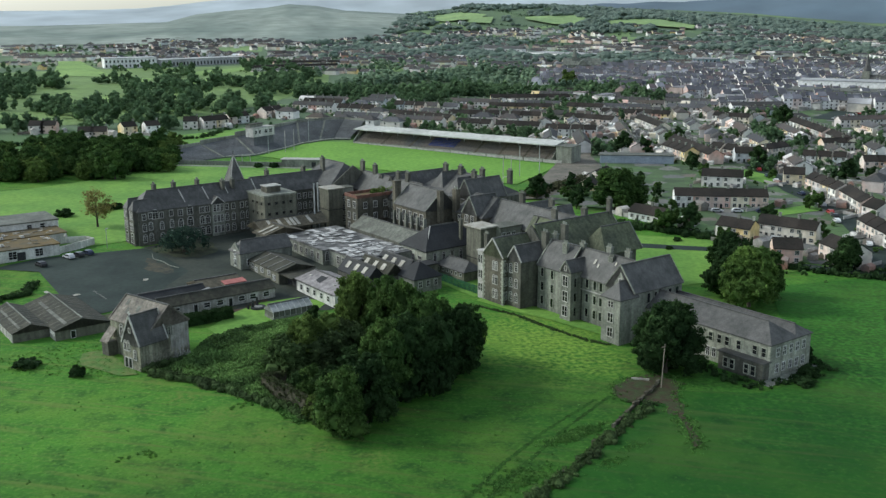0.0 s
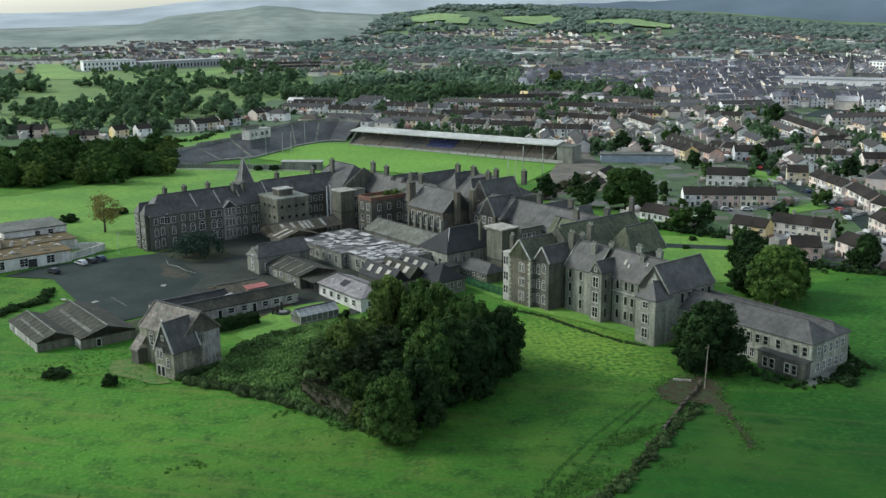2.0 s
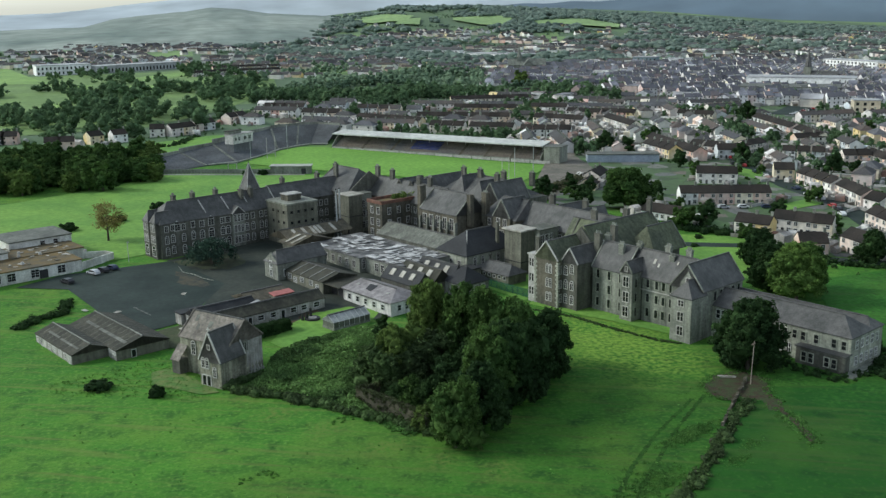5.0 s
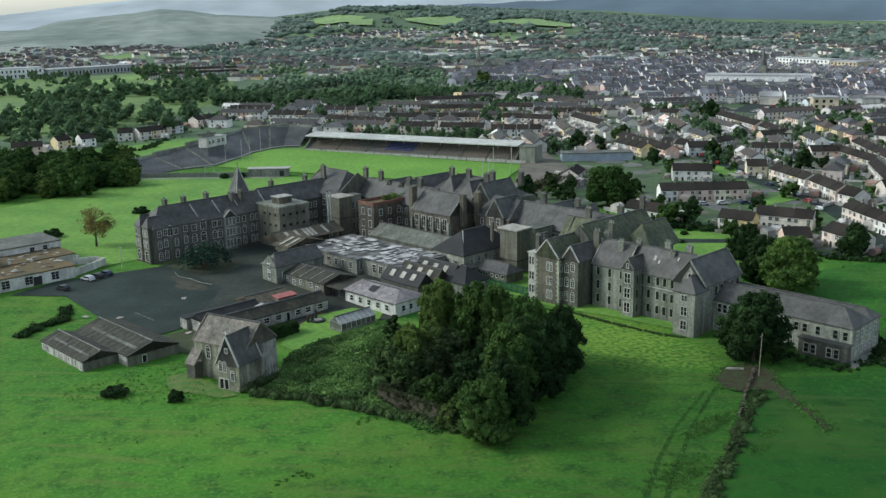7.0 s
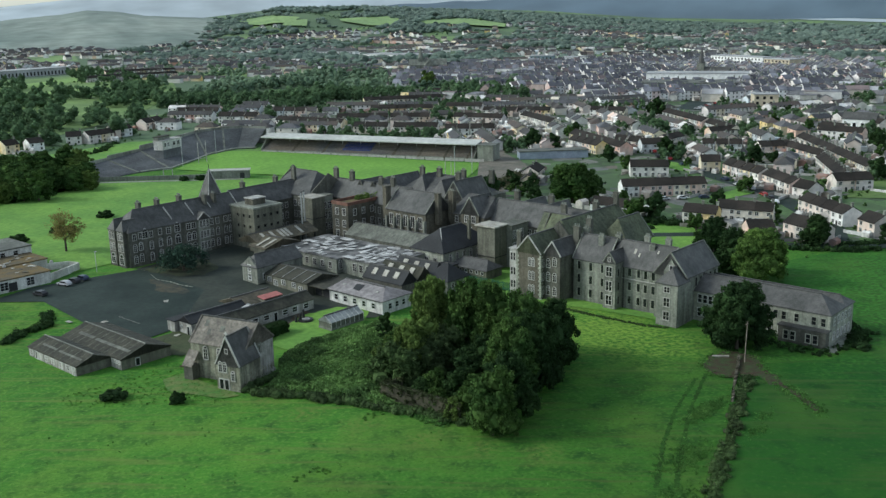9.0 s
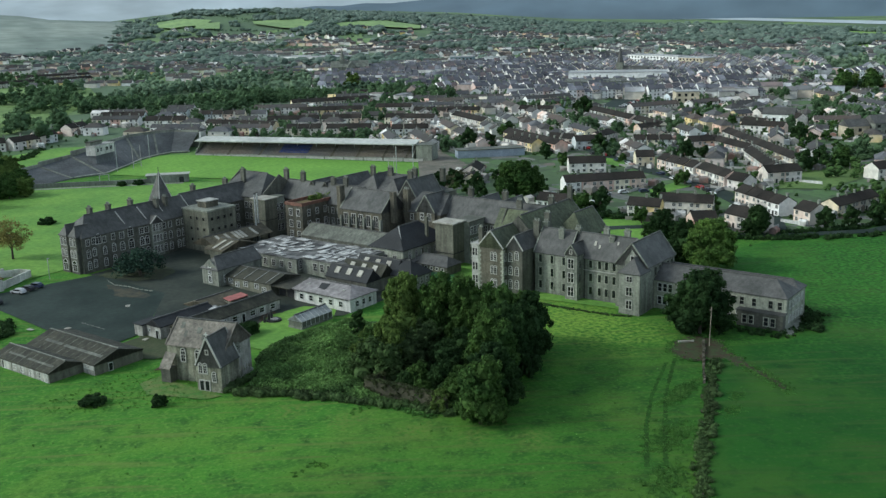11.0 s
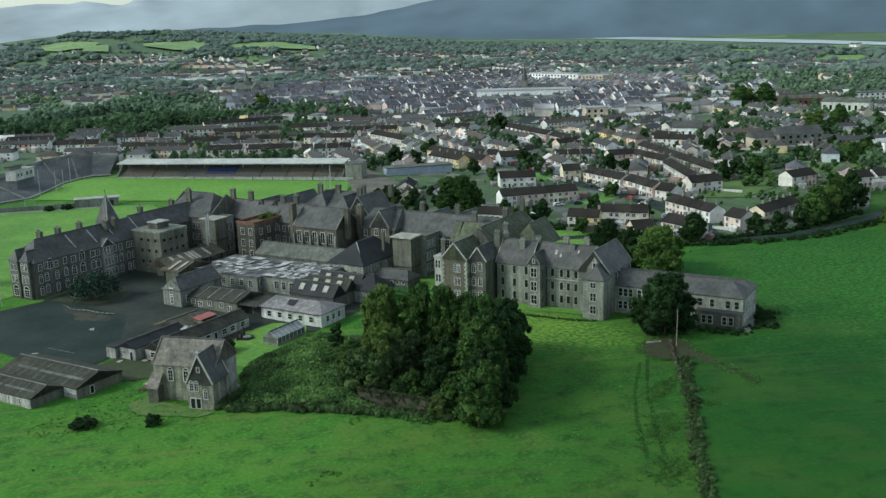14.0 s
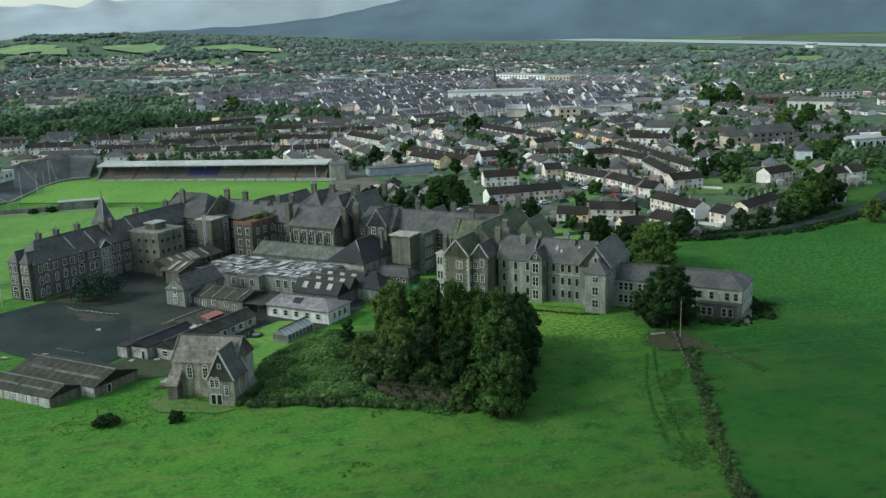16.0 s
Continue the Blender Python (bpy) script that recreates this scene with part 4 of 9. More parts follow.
sheet("worn_patch", [(-64.9, 102.6), (-63.4, 96.0), (-62.9, 84.8), (-65.8, 83.3), (-69.3, 90.3)], material("worn brown asphalt", (0.075, 0.066, 0.044), (0.035, 0.040, 0.034), 0.4, rough=0.95, fine=1.2), "worn brown patch of the car park", 0.08, ragged=0.9)
sheet("faded_marking", [(-87.9, 81.0), (-87.5, 72.0), (-87.0, 72.0), (-87.4, 81.0)], material("faded paint", (0.16, 0.16, 0.14), (0.06, 0.065, 0.06), 0.6, rough=0.9), "faded pale line on the car park", 0.09, ragged=0.2)
for k, (a, b) in enumerate(((-92.5, 79.8), (-72.9, 82.1), (-98.2, 86.7), (-80.5, 55.0), (-86.0, 57.5), (-83.0, 52.5))):
    rag = thing("litter_sheet", "crumpled pale sheet lying on the ground", "litter", on_site(a, b, 0.2, k * 50), "litter")
    bm = bmesh.new()
    add_prism(bm, [(-0.9, -0.5, 0), (0.8, -0.6, 0.12), (1.0, 0.4, 0.02), (0.1, 0.7, 0.16), (-0.8, 0.5, 0.05)], 0.05, 0.02, 0.07)
    part("sheet", bm, SHEET_PALE, rag)

# ---- boiler house tower ----
boiler = House("boiler_house", "square grey rendered tower block with flat roof and brick penthouse", "building", -18, 112)
boiler.walls(-24, -12.5, 106, 118, 13.0, RENDER_GREY)
boiler.flat(-24, -12.5, 106, 118, 13.0, CONCRETE, 0.5)
boiler.walls(-21, -16, 110, 114, 15.4, STONE_BROWN, name="penthouse", label="small brown brick penthouse")
boiler.flat(-21, -16, 110, 114, 15.4, STONE_TRIM, name="penthouse_top")
boiler.windows("-b", 106, [(a, z) for a in (-22.4, -19.8, -17.2, -14.6) for z in (3.2, 6.8, 10.2)], 1.0, 0.9, "small", RENDER_GREY)
boiler.windows("-a", -24, [(b, z) for b in (108, 111, 114) for z in (3.2, 6.8, 10.2)], 1.0, 0.9, "small", RENDER_GREY)

# ---- grey lift shafts added to the wards ----
shaft = House("lift_shaft", "grey rendered lift shaft with white flat roof", "tower", 2, 107)
shaft.walls(-1.5, 4, 104, 110, 13.2, RENDER_GREY)
shaft.flat(-1.5, 4, 104, 110, 13.2, SHEET_PALE, 0.3, 0.5)
shaft.walls(4, 9, 105.5, 110, 12.8, CONCRETE, name="landing_wall")
shaft.flat(4, 9, 105.5, 110, 12.8, SHEET_GREY, name="landing_roof")
shaft.windows("-b", 105.5, [(a, z) for a in (5.4, 7.4) for z in (1.5, 5.2, 8.6)], 1.3, 2.2, "cross")
shaft.flat(-1.5, 4, 104, 110, 6.2, IRON, 0.25, 0.08, name="band")
shaft2 = House("lift_shaft", "grey rendered lift shaft with glazed landing", "tower", 11, 36)
shaft2.walls(6.5, 12, 33.5, 40, 12.6, RENDER_GREY)
shaft2.flat(6.5, 12, 33.5, 40, 12.6, SHEET_PALE, 0.4, 0.6)
shaft2.walls(12, 20, 31.5, 37, 12.4, CONCRETE, name="landing_wall")
shaft2.flat(12, 20, 31.5, 37, 12.4, SHEET_GREY, name="landing_roof")
shaft2.windows("-b", 31.5, [(a, z) for a in (13.2, 15.0, 16.8) for z in (1.2, 4.9, 8.6)], 1.2, 2.4, "cross")
shaft2.flat(6.5, 12, 33.5, 40, 3.6, IRON, 0.25, 0.1, name="band")
annex = House("yard_annex", "low grey annex with slate roof", "shed", 2, 36)
annex.walls(-3, 4, 29, 42, 2.6, RENDER_GREY)
annex.roof(-3, 4, 29, 42, 2.6, 4.6, SLATE, axis="b", hips=(2.5, 2.5))
annex.windows("-a", -3, [(b, 1.3) for b in span(29.5, 41.5, 6)], 0.8, 0.8, "small")
annex.chimney(3, 42.5, 2, 5.2, 0.7, 0.7, RENDER_GREY, 0)

# tall twin flues
for a, b in ((-8.6, 101.0), (-6.8, 101.8)):
    flue = thing("boiler_flue", "tall pale steel flue pipe", "chimney", on_site(a, b), "boiler flues")
    bm = bmesh.new()
    bmesh.ops.create_cone(bm, cap_ends=True, segments=14, radius1=0.27, radius2=0.25, depth=17.5)
    pipe = part("pipe", bm, GALV, flue, m=pose(0, 0, 8.2))
    bm = bmesh.new()
    bmesh.ops.create_cone(bm, cap_ends=True, segments=14, radius1=0.33, radius2=0.33, depth=0.3)
    part("cowl", bm, IRON, flue, m=pose(0, 0, 16.9))

# ---- flat-topped ward ruin with brick parapet and shrubs ----
ward = House("ward_block", "roofless stone ward block with red brick parapet and shrubs on top", "building", 8, 92)
ward.walls(0, 17, 88.5, 96, 12.4, STONE_BROWN)
bm = bmesh.new()
for x0, x1, y0, y1 in ((-8.2, 9.2, -3.7, -3.2), (-8.2, -7.7, -3.7, 4.2), (-8.2, 9.2, 3.8, 4.2)):
    add_box(bm, x0, x1, y0, y1, 12.4, 13.4)
part("parapet", bm, BRICK_RED, ward.ob, "broken red brick parapet")
ward.flat(0.4, 16.6, 89, 95.5, 12.35, MOSS_ROOF, 0.2, 0, name="roof")
ward.windows("-a", 0, [(b, z) for b in (90.3, 93.6) for z in (2.0, 5.4, 9.2)], 1.2, 2.0, "cross", STONE_TRIM)
ward.windows("-b", 88.5, grid_spots(1, 16.5, 4, (1.6, 5.2, 9.0)), 1.1, 1.9, "sash", STONE_TRIM)

# ---- low buildings in the yard ----
ROOF_PATCHED = material("patched flat roof", (0.20, 0.195, 0.19), (0.04, 0.04, 0.04), 0.3, rough=0.7, fine=1.6)
kitchen = House("kitchen_block", "low stone kitchen block with peeling white patched roofs", "building", -12, 72)
kitchen.walls(-26, -6, 66, 92, 4.0, STONE_GREY)
kitchen.walls(-24, -2, 50, 66.4, 4.0, STONE_GREY, name="rear_wall")
kitchen.flat(-26, -6, 66, 92, 4.0, ROOF_PATCHED, 0.3, 0.3)
kitchen.flat(-24, -2, 50, 66.4, 4.05, ROOF_PATCHED, 0.3, 0.3, name="rear_roof")
rng = random.Random(4)
for a0, a1, b0, b1 in ((-26, -6, 67, 91), (-24, -2, 51, 66)):
    for i in range(7):
        for j in range(10):
            if rng.random() < 0.36:
                continue
            bm = bmesh.new()
            x0, y0 = a0 + (a1 - a0) * i / 7 + 12, b0 + (b1 - b0) * j / 10 - 72
            dx, dy = (a1 - a0) / 7 * rng.uniform(0.5, 1.05), (b1 - b0) / 10 * rng.uniform(0.45, 1.1)
            lift = [rng.uniform(0, 0.28) for _ in range(4)]
            ring = []
            for c, (px, py) in enumerate(((0, 0), (1, 0), (1, 1), (0, 1))):
                ring.append((x0 + dx * px + rng.uniform(-0.45, 0.4), y0 + dy * py + rng.uniform(-0.45, 0.4), 4.38 + lift[c]))
            top = 0.07
            add_prism(bm, ring, 0, 0, top)
            part("roof_sheet", bm, SHEET_WHITE, kitchen.ob)
kitchen.windows("-a", -26, grid_spots(67, 91, 7, (1.1,)), 1.2, 1.8, "cross", STONE_TRIM)
kitchen.windows("-b", 66, [(-24.6, 1.0), (-22.0, 1.0)], 1.0, 1.9, "arch", STONE_TRIM)
kitchen.windows("-a", -24, grid_spots(51, 62, 4, (1.0,)), 1.3, 2.1, "cross", STONE_TRIM)
store = House("store_range", "long grey sheet-roofed store range", "building", -2, 68)
store.walls(-5.5, 4, 52, 84, 5.4, STONE_DARK, ridge=8.2, axis="b")
store.roof(-5.5, 4, 52, 84, 5.4, 8.2, SHEET_GREY, axis="b")
laundry = House("dining_hall", "stone dining hall with steep black hipped roof", "building", 4, 48)
laundry.walls(-6, 15, 42.5, 55, 6.2, STONE_PALE)
laundry.roof(-6, 15, 42.5, 55, 6.2, 11.2, ROOF_BLACK, axis="a", hips=(6, 6), over=0.5)
laundry.windows("-b", 42.5, grid_spots(-4.5, 14, 6, (1.5,)), 0.9, 2.9, "arch", STONE_TRIM)
laundry.windows("-a", -6, grid_spots(44, 54, 3, (1.4,)), 1.2, 2.6, "cross", STONE_TRIM)
laundry.chimney(7.5, 44.0, 6, 13.2, 0.8, 0.8, RENDER_GREY, 0)
bm = bmesh.new()
add_bar(bm, (-10.2, -5.6, 5.8), (-4.2, 0.6, 11.4), 0.3)
part("hip_flashing", bm, STONE_TRIM, laundry.ob)
laundry.walls(-12, -5, 38, 42.6, 3.2, RENDER_GREY, name="porch")
laundry.flat(-12, -5, 38, 42.6, 3.2, ROOF_BLACK, name="porch_roof")
glaz = House("glazed_workshop", "low workshop with dark slate roofs and white rooflights", "building", -20, 43)
glaz.walls(-30, -12, 36, 51, 3.4, STONE_DARK)
for k, a in enumerate((-30, -24, -18)):
    glaz.roof(a, a + 6, 36, 51, 3.4, 6.4, SHEET_DARK if k == 1 else ROOF_BLACK, axis="b", over=0.15)
    for b in (39.4, 43.4, 47.6):
        bm = bmesh.new()
        add_prism(bm, [(a + 20.9, b - 43 - 0.8, 4.5), (a + 22.3, b - 43 - 0.8, 5.9), (a + 22.3, b - 43 + 0.8, 5.9), (a + 20.9, b - 43 + 0.8, 4.5)], -0.15, 0, 0.2)
        part("rooflight", bm, SHEET_PALE, glaz.ob, "white framed rooflight")
glaz.walls(-20, -11, 28.5, 37, 3.6, STONE_GREY, name="end_house")
glaz.roof(-20, -11, 28.5, 37, 3.6, 7.0, ROOF_BLACK, axis="b", hips=(4, 4), name="end_roof")
glaz.windows("-b", 28.5, [(-18, 1.2), (-15.5, 1.2), (-13, 1.2)], 0.9, 1.5, "sash", STONE_TRIM)
WARD_ROOF = material("pinkish grey sheet roof", (0.255, 0.235, 0.235), (0.17, 0.155, 0.155), 0.2, rough=0.7, fine=1.0, streak=0.35)
white = House("white_day_ward", "single-storey white rendered day ward with pale grey hipped roof", "building", -38, 40)
white.walls(-43.4, -33, 30, 50, 3.5, RENDER_WHITE)
white.roof(-43.4, -33, 30, 50, 3.5, 5.2, WARD_ROOF, axis="b", hips=(4.5, 1.5), over=0.4)
white.windows("-a", -43.4, grid_spots(31.5, 49, 5, (1.1,)), 1.25, 1.35, "plain")
white.windows("-b", 30, grid_spots(-42, -34.5, 3, (1.1,)), 1.1, 1.35, "plain")
bm = bmesh.new()
add_prism(bm, [(-3.9, 0.0, 4.05), (-1.2, 0.4, 4.95), (-1.4, 3.4, 4.88), (-3.6, 2.6, 4.15)], -0.02, 0, 0.22)
part("roof_hole", bm, ROOF_BLACK, white.ob, "dark collapsed patch of roof")
for y in (-6, 6.4):
    bm = bmesh.new()
    add_box(bm, -3.0, -2.3, y, y + 0.8, 4.2, 4.8)
    part("roof_vent", bm, STONE_TRIM, white.ob)
bm = bmesh.new()
add_bar(bm, (-5.9, -9.8, 3.3), (-5.9, 10.2, 3.3), 0.14)
part("gutter", bm, IRON, white.ob)
gablehouse = House("yard_house", "stone yard house with pale gable and purple slate roof", "house", -40, 78)
gablehouse.walls(-47.6, -31, 75.2, 81.8, 4.8, STONE_GREY, ridge=7.6, axis="a")
gablehouse.roof(-47.6, -31, 75.2, 81.8, 4.8, 7.6, SLATE, axis="a", hips=(2.2, 0))
gablehouse.windows("-a", -47.6, [(78.5, 0.9), (78.5, 3.4)], 1.0, 1.7, "sash", FRAME_WHITE)
gablehouse.windows("-b", 75.2, [(a, 1.0) for a in (-45, -41)], 1.0, 1.7, "sash", FRAME_WHITE)
wshop = House("workshop", "long low workshop with mossy corrugated lean-to roof", "workshop", -40, 66)
wshop.walls(-45, -34, 57, 75, 3.1, RENDER_GREY)
wshop.roof(-45, -34, 57, 75, 3.1, 4.6, SHEET_DARK, axis="b", over=0.4)
wshop.windows("-a", -45, [(73, 1.2), (70.4, 0.6), (67, 1.2), (62.6, 1.2), (59.8, 0.5)], 1.5, 1.3, "cross")
for b in (58.8, 63, 67.4, 71.4):
    bm = bmesh.new()
    add_bar(bm, (-5.3, b - 66, 3.35), (0.2, b - 66, 4.88), 0.14)
    part("roof_joint", bm, STONE_TRIM, wshop.ob)
garage = House("garage_row", "dark open garages with flat roof", "garage", -40, 53.5)
garage.walls(-42.5, -34, 50.6, 56.8, 3.0, RENDER_GREY)
garage.flat(-44.5, -34, 50.6, 56.8, 3.0, SHEET_DARK, 0.25)
# black panels stand in for the shade inside the open doorways
for b in (52.2, 55.2):
    bm = box_bm(-2.62, -2.48, b - 53.5 - 1.2, b - 53.5 + 1.2, 0, 2.5)
    part("door_opening", bm, ROOF_BLACK, garage.ob, "dark open garage doorway")
corr = House("coal_store", "open-sided store with brown corrugated roof and pale sheets", "shed", -19, 100)
corr.walls(-26, -8, 103.5, 106.5, 4.4, RENDER_GREY)
corr.roof(-30, -6, 96.5, 106.5, 4.4, 6.6, SHEET_BROWN, axis="a", over=0.3)
for a in (-29, -24, -18, -12, -7):
    corr.walls(a - 0.2, a + 0.2, 96.8, 97.2, 4.6, IRON, name="post")
for k, a in enumerate((-26, -22.5, -19.5, -18, -16.5, -12)):
    bm = bmesh.new()
    add_prism(bm, [(a + 19 - 0.5, -3.1, 4.86), (a + 19 + 0.5, -3.1, 4.86), (a + 19 + 0.5, 0.6, 6.5), (a + 19 - 0.5, 0.6, 6.5)], 0, -0.02, 0.12)
    part("rooflight", bm, SHEET_PALE, corr.ob, "pale translucent roof sheet")
corr2 = House("timber_store", "timber store with patched brown corrugated roof", "shed", -26, 95)
corr2.walls(-32, -18, 91.5, 96.5, 4.0, RENDER_GREY, ridge=5.8, axis="b")
corr2.roof(-32, -18, 91, 99, 4.0, 6.0, SHEET_BROWN, axis="b", over=0.2)
for b in (92.5, 95.5):
    bm = bmesh.new()
    add_prism(bm, [(-5.6, b - 95 - 0.5, 4.5), (-0.4, b - 95 - 0.5, 6.0), (-0.4, b - 95 + 0.5, 6.0), (-5.6, b - 95 + 0.5, 4.5)], 0, 0, 0.12)
    part("rooflight", bm, SHEET_PALE, corr2.ob, "pale translucent roof sheet")

# ---- sheds by the chapel ----
row = House("garden_shed_row", "long white-walled shed with dark felt roof", "shed", -66, 50)
row.walls(-82, -51, 47.8, 53.2, 2.9, RENDER_DIRTY, ridge=4.5, axis="a")
row.roof(-82, -51, 47.8, 53.2, 2.9, 4.5, SHEET_DARK, axis="a", over=0.3)
row.windows("-b", 47.8, [(a, 1.0) for a in (-78, -70, -66.5, -60.5, -57.4, -53.6)], 1.6, 1.2, "plain")
row.windows("-b", 47.8, [(a, 0.1) for a in (-73, -63.6)], 1.0, 2.1, "small")
row.windows("-a", -82, [(50.5, 1.0)], 1.6, 1.2, "plain")
row2 = House("store_shed", "white-gabled store shed with broken dark roof", "shed", -76, 57)
row2.walls(-84, -67, 54.4, 59.6, 3.0, RENDER_DIRTY, ridge=4.4, axis="a")
row2.roof(-84, -67, 54.4, 59.6, 3.0, 4.4, ROOF_BLACK, axis="a", over=0.2)
row2.windows("-a", -84, [(58.4, 1.5)], 0.5, 0.5, "small")
row2.windows("-a", -84, [(55.6, 0.1)], 0.9, 2.0, "small")
row2.walls(-85, -78, 60.0, 63.0, 2.8, RENDER_DIRTY, name="side_store")
row2.flat(-85, -78, 60.0, 63.0, 2.8, ROOF_BLACK, name="side_roof")
row3 = House("ruined_shed", "collapsing shed with rusty sheets and white debris", "shed", -64, 60)
row3.walls(-67, -57, 54.4, 63, 2.6, RENDER_GREY)
row3.roof(-68, -56, 55, 65, 2.8, 4.4, SHEET_BROWN, axis="a", over=0.2)
for k in range(7):
    bm = bmesh.new()
    x, y = -3.5 + rng.uniform(-1.5, 1.5), -6.0 + rng.uniform(-1.2, 1.2)
    add_prism(bm, [(x, y, 2.9 + k * 0.05), (x + rng.uniform(1, 2), y + 0.2, 3.1 + k * 0.05), (x + 1.6, y + rng.uniform(0.8, 1.6), 3.2 + k * 0.05), (x - 0.2, y + 1.0, 3.0 + k * 0.05)], 0, 0, 0.08)
    part("fallen_sheet", bm, SHEET_WHITE, row3.ob)
for b in (58.5, 62):
    bm = bmesh.new()
    add_prism(bm, [(-3, b - 60 - 0.3, 3.6), (2.4, b - 60 - 0.3, 3.6), (2.4, b - 60 + 0.3, 3.85), (-3, b - 60 + 0.3, 3.85)], 0, 0, 0.12)
    part("pale_sheet", bm, SHEET_PALE, row3.ob)
redroof = House("red_roofed_shed", "small open shed with a red sheet roof", "shed", -59, 56)
for a in (-62, -56):
    redroof.walls(a, a + 0.3, 53.6, 58, 3.6, RENDER_GREY, name="side_wall")
redroof.walls(-62, -55.7, 57.7, 58, 3.6, RENDER_GREY, name="back_wall")
bm = bmesh.new()
add_prism(bm, [(-2.9, -1.6, 3.7), (3.3, -1.6, 3.7), (3.3, 1.0, 4.1), (-2.9, 1.0, 4.1)], 0, 0, 0.2)
part("roof", bm, SHEET_RED, redroof.ob, "red painted sheet roof")

# ---- triple shed of weathered sheeting ----
barn = House("corrugated_shed", "wide pair of sheds with pale block walls and mossy corrugated roofs", "shed", -106, 58)
barn.walls(-115.6, -107.2, 51.4, 73, 2.1, RENDER_GREY, ridge=3.6, axis="b")
barn.walls(-107.4, -94.8, 47, 73, 2.3, RENDER_GREY, ridge=4.2, axis="b", name="inner_wall")
for k in range(6):      # paler panels between the piers of the long walls
    y = -6.4 + k * 3.58
    part("wall_panel", box_bm(-9.66, -9.6, y, y + 3.2, -0.3, 1.95), RENDER_DIRTY, barn.ob)
part("wall_panel", box_bm(-1.46, -1.4, -10.9, -6.9, -0.3, 2.1), RENDER_DIRTY, barn.ob)
for a0, a1, b0, z, top in ((-115.6, -107.2, 51.4, 2.1, 3.6), (-107.4, -94.8, 47.0, 2.3, 4.2)):
    r = barn.roof(a0, a1, b0, 73, z, top, SHEET_DARK, axis="b", over=0.2)
    mid, half = (a0 + a1) / 2 + 106, (a1 - a0) / 2
    n = int((73 - b0) / 2.2)
    for k in range(n):      # ridge caps and the seams between the sheets
        y0 = b0 - 58 + k * (73 - b0) / n
        bm = bmesh.new()
        add_bar(bm, (mid, y0, top + 0.3), (mid, y0 + (73 - b0) / n - 0.15, top + 0.3), 0.3)
        part("ridge_cap", bm, CONCRETE, r)
        for side in (-1, 1):
            bm = bmesh.new()
            add_bar(bm, (mid + side * half, y0, z + 0.2), (mid, y0, top + 0.2), 0.09)
            part("seam", bm, SHEET_GREY, r)
    for f, y0, y1 in ((0.52, b0 - 57, 4.0), (0.5, 5.0, 11.5)):
        bm = bmesh.new()
        x0, x1 = mid - half * (f + 0.10), mid - half * (f - 0.02)
        h0, h1 = z + (top - z) * (0.9 - f), z + (top - z) * (1.02 - f)
        add_prism(bm, [(x0, y0, h0 + 0.26), (x1, y0, h1 + 0.26), (x1, y1, h1 + 0.26), (x0, y1, h0 + 0.26)], 0, 0, 0.05)
        part("rooflight", bm, SHEET_GREY, r, "pale weathered strip of roof sheet")
barn.windows("-a", -115.6, [(52.6, 0.1), (69.0, 0.1)], 1.0, 1.8, "small")
barn.windows("-a", -115.6, [(b, 0.6) for b in (55.2, 58.0, 61.6, 64.6, 71.4)], 1.3, 1.1, "plain")
barn.windows("-a", -107.4, [(47.9, 1.3), (49.2, 1.3), (50.2, 1.3)], 0.9, 0.7, "plain")
barn.windows("-b", 47.0, [(-103.4, 0.1)], 1.0, 1.7, "small")
crate = thing("wooden_hutch", "low wooden hutch with a pale lid on the grass", "hutch", on_site(-95, 38))
part("body", box_bm(-1.2, 1.2, -0.8, 0.8, -0.1, 1.0), TIMBER, crate)
part("lid", box_bm(-1.35, 1.35, -0.95, 0.95, 1.0, 1.12), SHEET_PALE, crate)

# ---- mortuary chapel, disused; it stands askew to the other buildings ----
chapel = House("mortuary_chapel", "disused grey stone chapel with worn slate roof and porch wing", "chapel", -92, 24, turn=16.0)
chapel.walls(-97.0, -87.2, 19.2, 33.6, 7.8, STONE_STAINED, ridge=12.2, axis="b")
nave_roof = chapel.roof(-97.0, -87.2, 19.2, 33.6, 7.8, 12.1, SLATE_BROWN, axis="b", over=0.25, coping=SLATE_BROWN)
chapel.walls(-101.0, -95.6, 17.9, 23.8, 5.6, STONE_STAINED, ridge=11.7, axis="a", gables=(True, False), name="porch_wing")
chapel.roof(-101.0, -94.0, 17.9, 23.8, 5.6, 11.5, SLATE, axis="a", over=0.12, coping=STONE_TRIM, name="porch_roof")
chapel.windows("-a", -101.0, [(22.7, 4.0), (21.6, 4.0)], 0.75, 1.6, "arch", STONE_TRIM)
chapel.windows("-a", -101.0, [(19.6, 2.4)], 0.75, 1.5, "arch", STONE_TRIM)
chapel.windows("-a", -101.0, [(20.9, 8.2)], 0.45, 0.8, "small", STONE_TRIM)
chapel.windows("-a", -101.0, [(22.6, 0.2), (21.3, 0.2)], 0.95, 2.1, "small", STONE_TRIM)
chapel.windows("-a", -97.0, [(26.0, 4.4), (29.6, 4.4)], 1.0, 2.2, "arch", STONE_TRIM)
chapel.windows("-b", 19.2, [(-93.2, 5.8), (-92.2, 5.8)], 0.75, 1.6, "arch", STONE_GREY)
chapel.walls(-99.4, -97.0, 31.6, 33.9, 3.2, STONE_DARK, name="side_chapel")
bm = bmesh.new()
add_prism(bm, [(-7.7, 7.4, 3.1), (-7.7, 10.1, 3.1), (-4.9, 10.1, 5.9), (-4.9, 7.4, 5.9)], 0, 0, 0.2)
part("side_roof", bm, SLATE_BROWN, chapel.ob)
rng = random.Random(11)
